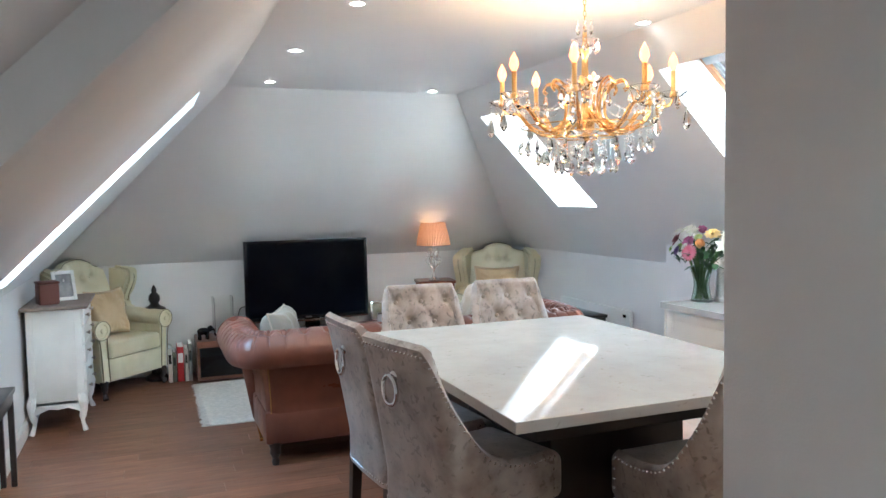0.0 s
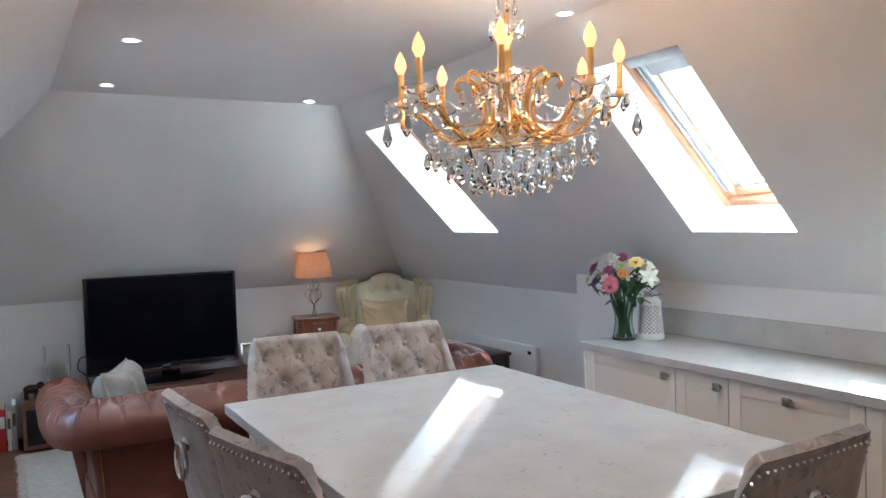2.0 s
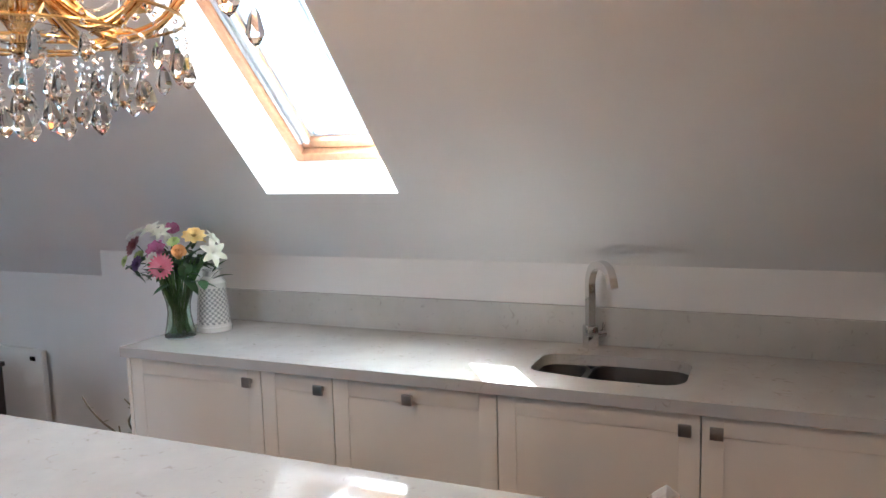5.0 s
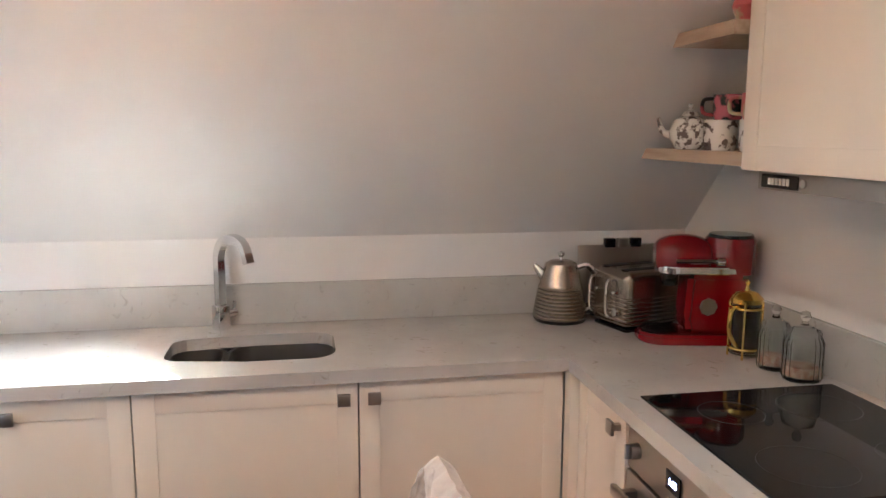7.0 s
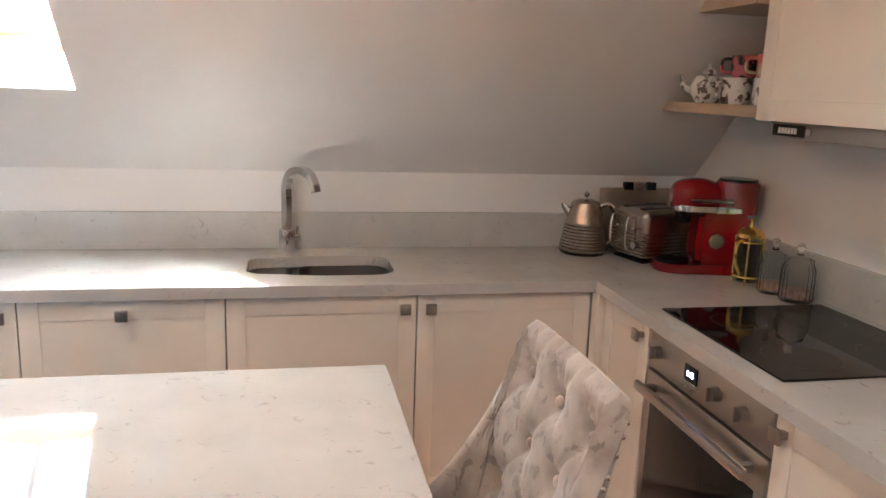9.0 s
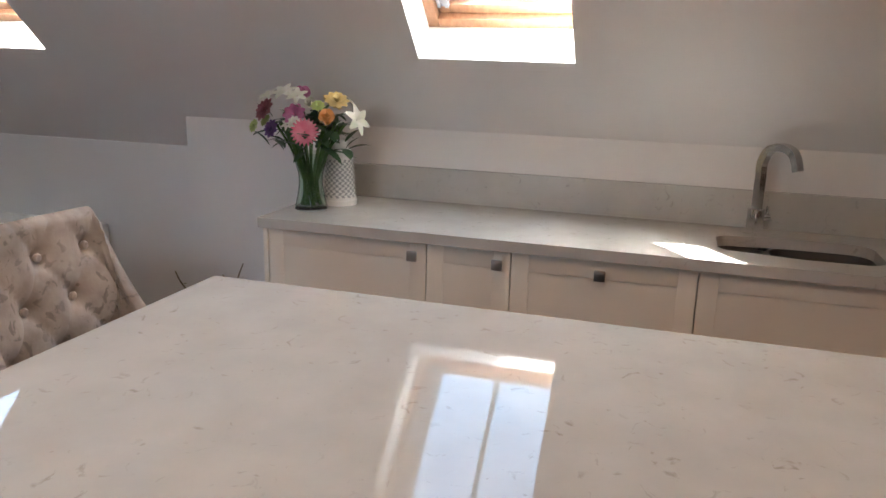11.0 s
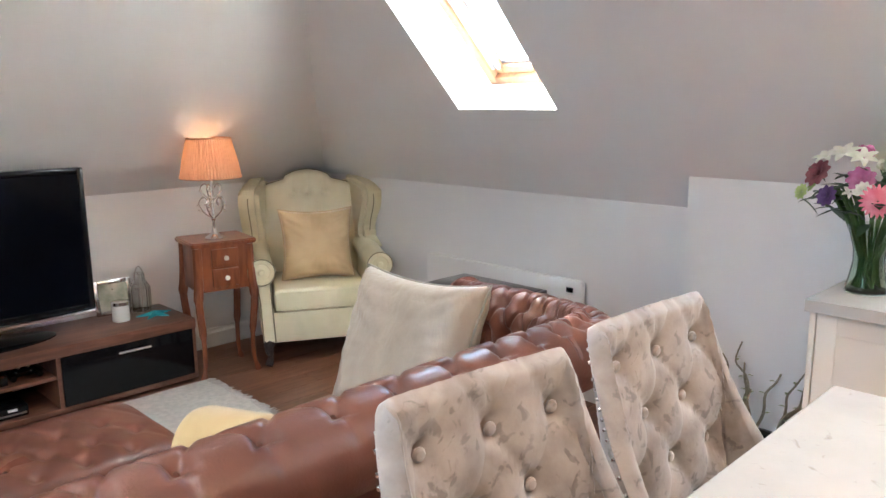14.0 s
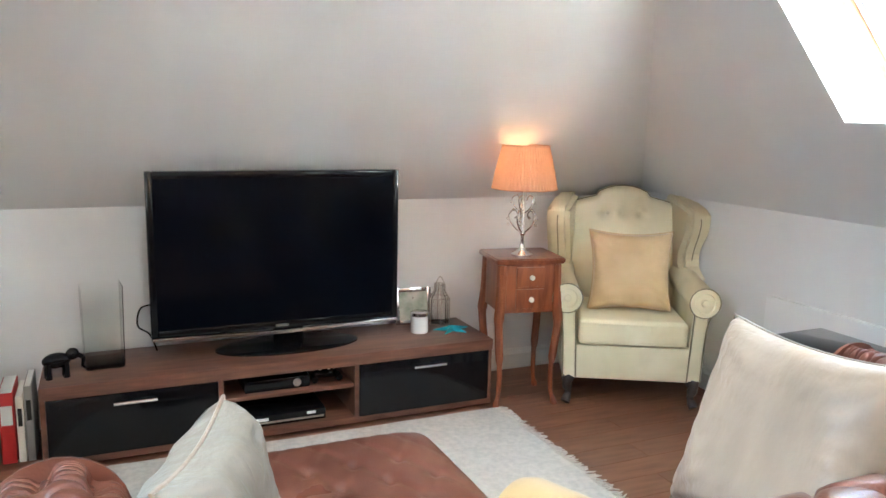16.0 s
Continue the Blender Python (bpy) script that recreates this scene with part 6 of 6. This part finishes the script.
tr.inputs[0].default_value = (0.68, 0.46, 0.34, 1)
mx = nt.nodes.new("ShaderNodeMixShader")
mx.inputs[0].default_value = 0.5
out = nt.nodes["Material Output"]
nt.links.new(nt.nodes["Principled BSDF"].outputs[0], mx.inputs[1])
nt.links.new(tr.outputs[0], mx.inputs[2])
nt.links.new(mx.outputs[0], out.inputs[0])
part("shade", bm, shade_mat, lamp, "pleated peach fabric shade", smooth=False)
for r, z in ((0.166, 0.345), (0.119, 0.56)):
    bm = bmesh.new()
    tube(bm, [(r * math.cos(i * math.pi / 20), r * math.sin(i * math.pi / 20), z) for i in range(40)], 0.004, 6, closed=True)
    part("shade_trim", bm, M_SHADE, lamp)
part("bulb", L([(0, 0.34), (0.012, 0.35), (0.014, 0.38), (0.028, 0.42), (0.024, 0.45), (0, 0.46)], 14), mat("lit_lamp_bulb", (1, 0.7, 0.4), 0.5, emit=(1.0, 0.5, 0.2), power=0.6), lamp)
bulb_light("table_lamp_light", (3.56, 7.92, 0.782 + 0.47), LAMP_W, (1.0, 0.50, 0.20), 0.03)


# ---- wing chairs ----
def wing_chair(x, y, rz, label):
    e = thing("wing_chair", label, "armchair", x, y, 0, rz, "cream leather wing chairs")
    # front looks to -y, origin at the middle of the footprint
    bm = bmesh.new()
    bm2 = [(-0.30, 0.40), (0.30, 0.40)]

    def bk(side):
        def g(u, v):
            a = 2 * u - 1
            top = 1.085 - 0.075 * abs(a) ** 1.5 - (0.02 if 0.42 < abs(a) else 0.0) + 0.02 * math.exp(-(a / 0.35) ** 4)
            z = 0.42 + (top - 0.42) * v
            yy = 0.17 + 0.16 * (z - 0.42)
            t = 0.0
            if side < 0:
                for bx in (-0.09, 0.0, 0.09):
                    t += 0.032 * math.exp(-((a * 0.30 - bx) ** 2 + (z - 0.95) ** 2) / 0.0008)
                for bx in (-0.09, 0.0, 0.09):
                    t += 0.008 * math.exp(-((a * 0.30 - bx) ** 2) / 0.0001) * (1 if z > 0.95 else 0)
            bulge = 0.035 * math.sin(math.pi * v) * (1 - a * a) if side < 0 else 0
            rim = 0.03 * ((v > 0.99) or abs(a) > 0.99)
            return Vector((a * (0.31 + 0.035 * v), yy + (0.0 if side < 0 else 0.13) - bulge + t + (rim if side < 0 else -rim), z))
        return g
    NU, NV = 60, 40
    a = surf(bm, bk(-1), NU, NV)
    b = surf(bm, bk(1), NU, NV)
    for i in range(NU - 1):
        bm.faces.new((a[i][-1], b[i][-1], b[i + 1][-1], a[i + 1][-1]))
    for c in (0, NU - 1):
        for j in range(NV - 1):
            bm.faces.new((a[c][j], a[c][j + 1], b[c][j + 1], b[c][j]))
    bmesh.ops.recalc_face_normals(bm, faces=bm.faces[:])
    back = part("backrest", bm, M_CHAIR, e)
    back.data.set_sharp_from_angle(angle=radians(70))
    for bx in (-0.09, 0, 0.09):
        part("button", L([(0, 0), (0.010, 0), (0.007, 0.006), (0, 0.007)], 10, m=pose(bx, 0.17 + 0.16 * 0.53 + 0.0, 0.95, 90)), M_CHAIR, back)
    for s in (-1, 1):
        bm = bmesh.new()
        # wing: outline seen from the side (y, z)
        ol = curve_pts([(0.37, 0.55), (0.38, 0.80), (0.385, 1.02), (0.34, 1.055), (0.24, 1.045), (0.10, 1.015), (0.05, 0.98), (0.055, 0.88), (0.10, 0.78), (0.12, 0.70), (0.05, 0.60), (0.20, 0.55)], 44, closed=True)
        prism(bm, [(p.x, p.y) for p in [Vector((q[0], q[1], 0)) for q in ol]], 0.275 * s, 0.402 * s, axis="x", bev=0.026)
        for v in bm.verts:
            v.co.x += s * (-0.035 + 0.085 * (0.385 - v.co.y) / 0.335)
        part("wing", bm, M_CHAIR, e)
        # arm roll
        bm = bmesh.new()
        AR = 0.072
        pts = curve_pts([(s * 0.345, -0.33, 0.575), (s * 0.345, -0.1, 0.585), (s * 0.345, 0.12, 0.60), (s * 0.335, 0.25, 0.63)], 16)
        tube(bm, pts, AR, 18)
        part("arm_roll", bm, M_CHAIR, e)
        part("arm_scroll", L([(0, 0), (AR + 0.006, 0), (AR + 0.003, 0.012), (AR - 0.02, 0.014), (AR - 0.024, 0.008), (0.02, 0.010), (0.016, 0.018), (0, 0.02)], 24, m=pose(s * 0.345, -0.33, 0.575, 90)), M_CHAIR, e)
        bm = bmesh.new()
        prism(bm, [(s * 0.275, 0.145), (s * 0.352, 0.145), (s * 0.365, 0.40), (s * 0.375, 0.575), (s * 0.30, 0.575), (s * 0.29, 0.40)], -0.33, 0.30, axis="y", bev=0.012)
        part("arm_side", bm, M_CHAIR, e)
        bm = bmesh.new()
        tube(bm, curve_pts([(s * 0.283, -0.336, 0.155), (s * 0.295, -0.336, 0.42), (s * 0.298, -0.338, 0.52), (s * 0.29, -0.34, 0.575)], 14), 0.004, 6)
        tube(bm, curve_pts([(s * 0.35, -0.336, 0.155), (s * 0.362, -0.336, 0.42), (s * 0.385, -0.338, 0.52)], 14), 0.004, 6)
        tube(bm, [(s * 0.345 + (AR + 0.005) * math.cos(i * math.pi / 12), -0.345, 0.575 + (AR + 0.005) * math.sin(i * math.pi / 12)) for i in range(24)], 0.003, 6, closed=True)
        part("piping", bm, M_PIPING, e, "dark piping")
        part("front_leg", T(curve_pts([(s * 0.31, -0.29, 0.16), (s * 0.325, -0.315, 0.12), (s * 0.315, -0.305, 0.06), (s * 0.33, -0.33, 0.015)], 12), [0.034] * 4 + [0.026] * 3 + [0.018] * 3 + [0.024] * 3, 10), M_BLACKWOOD, e, "dark curved front leg")
        part("back_leg", T([(s * 0.29, 0.29, 0.2), (s * 0.29, 0.36, 0.0)], [0.026, 0.02], 4), M_BLACKWOOD, e, "dark back leg")
    bm = bmesh.new()
    w = [(-0.30 + 0.6 * i / 40) for i in range(41)]
    tube(bm, [bk(-1)(0.003, j / 12) + Vector((-0.003, -0.0, 0)) for j in range(8, 13)] + [bk(-1)(i / 40, 1.0) + Vector((0, -0.002, 0.002)) for i in range(1, 40)] + [bk(-1)(0.997, j / 12) for j in range(12, 7, -1)], 0.0028, 6)
    for s in (-1, 1):
        tube(bm, [(s * (0.335 + 0.033 - 0.03 + 0.085 * (0.385 - p.x) / 0.335 - 0.035), p.x, p.y) for p in [Vector((q[0], q[1], 0)) for q in curve_pts([(0.385, 1.0), (0.34, 1.038), (0.24, 1.023), (0.10, 0.988), (0.046, 0.95), (0.051, 0.88), (0.096, 0.78), (0.116, 0.70)], 30)]], 0.0028, 6)
    part("edge_piping", bm, M_PIPING, e, "dark piping round the back and wings")
    part("seat_rail", B(-0.30, -0.33, 0.145, 0.30, 0.30, 0.33, 0.012), M_CHAIR, e)
    bm = bmesh.new()
    box(bm, -0.28, -0.345, 0.325, 0.28, 0.20, 0.465, 0.035, 4)
    for v in bm.verts:
        if v.co.z > 0.42:
            v.co.z += 0.022 * math.cos(v.co.x / 0.28 * 1.5) * math.cos((v.co.y + 0.07) / 0.27 * 1.4)
    part("seat_cushion", bm, M_CHAIR, e)
    bm = bmesh.new()
    for z in (0.345, 0.447):
        tube(bm, [(x, -0.346, z) for x in (-0.27, 0, 0.27)], 0.003, 6)
    part("cushion_piping", bm, M_CHAIR, e)
    return e


wing_chair(4.22, 7.90, -29, "pale cream-green leather wing chair in the corner by the lamp")
cushion("cushion", "square tan satin cushion standing on the wing chair", 4.195, 7.84, 0.675, 0.45, 0.44, 0.14, -29, -11, M_CUSH_TAN)
wing_chair(0.60, 8.03, 46, "pale cream-green leather wing chair beside the white chest")
cushion("cushion", "square tan satin cushion leaning in the second wing chair", 0.62, 7.985, 0.665, 0.40, 0.40, 0.13, 46, -11, M_CUSH_TAN)

# ---- white chest of drawers ----
cd = thing("chest_of_drawers", "white painted chest of drawers with a grey-brown wooden top", "chest of drawers", 0.35, 7.14, 0, 90)
# front looks to +x
M_CHESTTOP = mat("grey_brown_top", (0.30, 0.24, 0.21), 0.4, col2=(0.24, 0.19, 0.165), scale=5, stretch=(1, 9, 9))
part("top", B(-0.40, -0.215, 0.862, 0.40, 0.205, 0.885, 0.006), M_CHESTTOP, cd, "grey-brown wooden top")
part("body", B(-0.36, -0.17, 0.20, 0.36, 0.175, 0.862, 0.004), M_WHITE, cd)
for s in (-1, 1):
    bm = bmesh.new()
    box(bm, s * 0.36 - 0.001, -0.13, 0.25, s * 0.365, -0.12, 0.82)
    box(bm, s * 0.36 - 0.001, 0.13, 0.25, s * 0.365, 0.14, 0.82)
    part("side_moulding", bm, M_WHITE, cd)
    bm = bmesh.new()
    prism(bm, [(-0.17, 0.22), (-0.17, 0.12), (-0.12, 0.15), (-0.06, 0.175), (0, 0.165), (0.06, 0.175), (0.12, 0.15), (0.175, 0.12), (0.175, 0.22)], s * 0.345, s * 0.36, axis="x")
    part("side_apron", bm, M_WHITE, cd)
for i in range(5):
    z = 0.225 + i * 0.127
    d = part("drawer", B(-0.33, -0.185, z, 0.33, -0.165, z + 0.118, 0.004), M_WHITE, cd)
    for hx in (-0.18, 0.18):
        part("drawer_pull", L([(0.005, 0), (0.006, 0.01), (0.014, 0.016), (0.012, 0.026), (0, 0.028)], 12, m=pose(hx, -0.185, z + 0.06, 90)), M_NICKEL, d, "dark metal drawer pull")
for sx in (-1, 1):
    for sy in (-1, 1):
        x, y = sx * 0.335, 0.0025 + sy * 0.15
        part("leg", T(curve_pts([(x, y, 0.26), (x + sx * 0.02, y + sy * 0.015, 0.18), (x + sx * 0.0, y, 0.08), (x + sx * 0.02, y + sy * 0.02, 0.0)], 15), [0.032] * 5 + [0.024] * 5 + [0.014] * 3 + [0.018] * 3, 8), M_WHITE, cd, "curved white leg")
bx = thing("leather_box", "round-edged reddish brown box on the chest", "box", 0.30, 6.95, 0.885, 20)
part("body", B(-0.065, -0.065, 0, 0.065, 0.065, 0.145, 0.012), mat("brown_box", (0.16, 0.06, 0.045), 0.5, bump=0.2), bx)
part("lid", B(-0.068, -0.068, 0.145, 0.068, 0.068, 0.162, 0.006), mat("brown_box_lid", (0.13, 0.05, 0.038), 0.5, bump=0.2), bx)
pf2 = thing("photo_frame", "white wooden photo frame standing on the chest", "photo frame", 0.40, 7.12, 0.885, 25)
m = pose(0, 0, 0, -14)
bm = bmesh.new()
for q in ((-0.08, 0, -0.055, 0.22), (0.055, 0, 0.08, 0.22), (-0.055, 0, 0.055, 0.025), (-0.055, 0.195, 0.055, 0.22)):
    box(bm, q[0], -0.007, q[1], q[2], 0.007, q[3], 0.003, m=m)
part("frame", bm, M_WHITE, pf2)
bm = bmesh.new()
box(bm, -0.055, 0, 0.025, 0.055, 0.004, 0.195, m=m)
part("picture", bm, mat("grey_print", (0.22, 0.23, 0.24), 0.3, col2=(0.40, 0.40, 0.40), scale=10), pf2)
part("strut", T([(0, 0.03, 0.15), (0, 0.11, 0.0)], 0.005, 5), M_WHITE, pf2)

fi = thing("carved_finial", "black turned ornament standing in the corner by the wing chair", "ornament", 1.0, 8.22, 0)
part("pedestal", L([(0, 0), (0.10, 0), (0.10, 0.03), (0.05, 0.06), (0.035, 0.3), (0.05, 0.5), (0.11, 0.54), (0.11, 0.56), (0, 0.56)], 24), M_BLACKWOOD, fi)
part("turning", L([(0, 0.56), (0.105, 0.56), (0.11, 0.60), (0.09, 0.65), (0.05, 0.67), (0.035, 0.69), (0.05, 0.72), (0.045, 0.76), (0.02, 0.79), (0.025, 0.81), (0.012, 0.84), (0, 0.86)], 24), M_BLACKWOOD, fi)

# dark console table by the west wall
cn = thing("console_table", "dark stained narrow console table against the low wall", "table", 0.16, 5.1, 0)
part("top", B(-0.015, 0, 0.53, 0.085, 0.72, 0.56, 0.004), M_BLACKWOOD, cn)
part("apron", B(-0.01, 0.015, 0.47, 0.075, 0.705, 0.53, 0.002), M_BLACKWOOD, cn)
for x in (-0.008, 0.048):
    for y in (0.02, 0.665):
        part("leg", B(x, y, 0, x + 0.03, y + 0.03, 0.48, 0.003), M_BLACKWOOD, cn)

# black side table by the radiator
bt = thing("black_side_table", "black side table with a mirrored glass top behind the sofa", "side table", 4.12, 6.27, 0)
part("top", B(0, 0, 0.575, 0.34, 0.57, 0.60, 0.004), M_BLACKWOOD, bt)
part("glass_inset", B(0.02, 0.02, 0.6, 0.32, 0.55, 0.604, 0.001), M_BLACKGLASS, bt, "dark glass inset")
part("apron", B(0.02, 0.02, 0.50, 0.32, 0.55, 0.575, 0.002), M_BLACKWOOD, bt)
for x in (0.01, 0.295):
    for y in (0.01, 0.525):
        part("leg", B(x, y, 0, x + 0.035, y + 0.035, 0.575, 0.003), M_BLACKWOOD, bt)

rad = thing("panel_heater", "slim white electric panel heater on the low wall", "heater", KR - 0.055, 6.16, 0.17)
part("panel", B(0.0, 0, 0, 0.035, 1.12, 0.46, 0.008), M_RADIATOR, rad)
part("top_grille", B(0.004, 0.02, 0.455, 0.032, 1.10, 0.464, 0.002), M_WHITE, rad)
part("control", B(-0.004, 0.05, 0.40, 0.002, 0.09, 0.425, 0.001), M_GLOSSBLACK, rad, "small black thermostat display")
for y in (0.2, 0.9):
    part("bracket", B(0.03, y, 0.05, 0.054, y + 0.04, 0.40), M_WHITE, rad)

# curly willow in a pot, between the units and the low wall
wl = thing("potted_willow", "dried curly willow twigs in a dark pot on the floor", "plant", 4.33, 5.16, 0)
part("pot", L([(0, 0), (0.08, 0), (0.11, 0.02), (0.12, 0.20), (0.125, 0.21), (0.11, 0.21), (0.105, 0.18), (0, 0.18)], 24), M_BLACKWOOD, wl)
M_TWIG = mat("grey_brown_twig", (0.22, 0.19, 0.13), 0.8, col2=(0.15, 0.13, 0.09), scale=20)
rng2 = random.Random(8)
for i in range(9):
    a = rng2.uniform(0, 6.28)
    p = [Vector((0.04 * math.cos(a), 0.04 * math.sin(a), 0.17))]
    for k in range(6):
        p.append(p[-1] + Vector((0.03 * math.cos(a) + rng2.uniform(-0.035, 0.035), 0.03 * math.sin(a) + rng2.uniform(-0.035, 0.035), rng2.uniform(0.045, 0.075))))
    part("twig", T(curve_pts(p, 24), [0.008 - 0.0002 * q for q in range(25)], 5), M_TWIG, wl, "curled dry twig")
    for q in range(2, 6):
        leaf(wl, tuple(p[q]), 0.03, 0.014, rng2.uniform(0, 360), 20, mt=mat("dry_leaf", (0.22, 0.24, 0.12), 0.7) if (i == 0 and q == 2) else bpy.data.materials["dry_leaf"])

# ---- rug ----
rug = thing("rug", "off-white woven rug with short fringes at both ends", "rug")
bm = bmesh.new()
surf(bm, lambda u, v: Vector((1.33 + 2.07 * u, 6.5 + 1.34 * v, 0.010 + 0.0025 * math.sin(40 * u) * math.sin(31 * v))), 90, 60)
r = bmesh.ops.extrude_face_region(bm, geom=bm.faces[:])
bmesh.ops.translate(bm, verts=[v for v in r["geom"] if isinstance(v, bmesh.types.BMVert)], vec=(0, 0, -0.009))
bmesh.ops.recalc_face_normals(bm, faces=bm.faces[:])
part("weave", bm, M_RUG, rug)
for x, s in ((1.33, -1), (3.40, 1)):
    bm = bmesh.new()
    rg3 = random.Random(5)
    for i in range(110):
        y = 6.505 + 1.33 * i / 109
        l = rg3.uniform(0.04, 0.065)
        tube(bm, [(x - s * 0.005, y, 0.007), (x + s * l * 0.5, y + rg3.uniform(-0.008, 0.008), 0.006), (x + s * l, y + rg3.uniform(-0.014, 0.014), 0.004)], [0.005, 0.004, 0.002], 4)
    part("fringe", bm, M_RUG, rug, kind="stuff")

# ---- skirting boards ----
def skirt(a, b, nrm):
    bm = bmesh.new()
    d = Vector((b[0] - a[0], b[1] - a[1], 0))
    l = d.length
    m = Matrix.Identity(4)
    d.normalize()
    m.col[0][:3], m.col[1][:3], m.col[3][:3] = d, Vector((nrm[0], nrm[1], 0)), Vector((a[0], a[1], 0))
    vs = prism(bm, [(0, 0), (0.016, 0), (0.016, 0.09), (0.008, 0.105), (0.006, 0.118), (0, 0.12)], 0, l, axis="x")
    bmesh.ops.transform(bm, matrix=m, verts=vs)
    bmesh.ops.recalc_face_normals(bm, faces=bm.faces[:])
    structure(part("baseboard", bm, M_WHITE, smooth=False))


skirt((KL, YT), (KR, YT), (0, -1))
skirt((KR, YS), (KR, YT - 0.016), (-1, 0))
skirt((KB, YS), (KR - 0.016, YS), (0, 1))
skirt((KB, 4.85), (KB, YS), (-1, 0))
skirt((KL, YB), (KL, 2.02), (1, 0))
skirt((KL, 2.10), (KL, YT - 0.016), (1, 0))
skirt((1.97, YB), (1.97, 2.10), (-1, 0))

# ---- floor of planks ----
M_PLANK = mat("brown_floorboard", (0.20, 0.088, 0.048), 0.33, col2=(0.14, 0.058, 0.032), scale=3.0, stretch=(1.2, 9, 9), detail=9, rvar=0.08, bump=0.015, bscale=30)
nt = M_PLANK.node_tree
oi = nt.nodes.new("ShaderNodeObjectInfo")
hs = nt.nodes.new("ShaderNodeHueSaturation")
mr = nt.nodes.new("ShaderNodeMapRange")
mr.inputs[3].default_value, mr.inputs[4].default_value = 0.80, 1.22
bs = nt.nodes["Principled BSDF"]
src = bs.inputs["Base Color"].links[0].from_socket
nt.links.new(oi.outputs["Random"], mr.inputs[0])
nt.links.new(mr.outputs[0], hs.inputs["Value"])
nt.links.new(src, hs.inputs["Color"])
nt.links.new(hs.outputs[0], bs.inputs["Base Color"])
floor = bpy.data.objects["floor"]
PW, PL = 0.145, 1.30
pb = bmesh.new()
box(pb, 0.0006, 0.0006, -0.006, PL - 0.0006, PW - 0.0006, 0.0, 0.0012, 1)
pme = bpy.data.meshes.new("floorboard")
pb.to_mesh(pme)
pb.free()
pme.materials.append(M_PLANK)
cache = {}
row = 0
y = YB
while y < YT - 0.01:
    w = min(PW, YT - y)
    x = KL - ((row * 0.47) % 1.0) * PL
    while x < KR - 0.01:
        xa, xb = max(x, KL), min(x + PL, KR)
        if xb - xa > 0.02:
            if xb - xa > PL - 0.001 and w > PW - 0.001:
                me = pme
            else:
                b2 = bmesh.new()
                box(b2, 0.0006, 0.0006, -0.006, xb - xa - 0.0006, w - 0.0006, 0.0, 0.0012, 1)
                me = bpy.data.meshes.new("floorboard")
                b2.to_mesh(me)
                b2.free()
                me.materials.append(M_PLANK)
            o = new("floorboard", me)
            o.location = (xa, y, 0)
            o.parent = floor
        x += PL
    y += PW
    row += 1
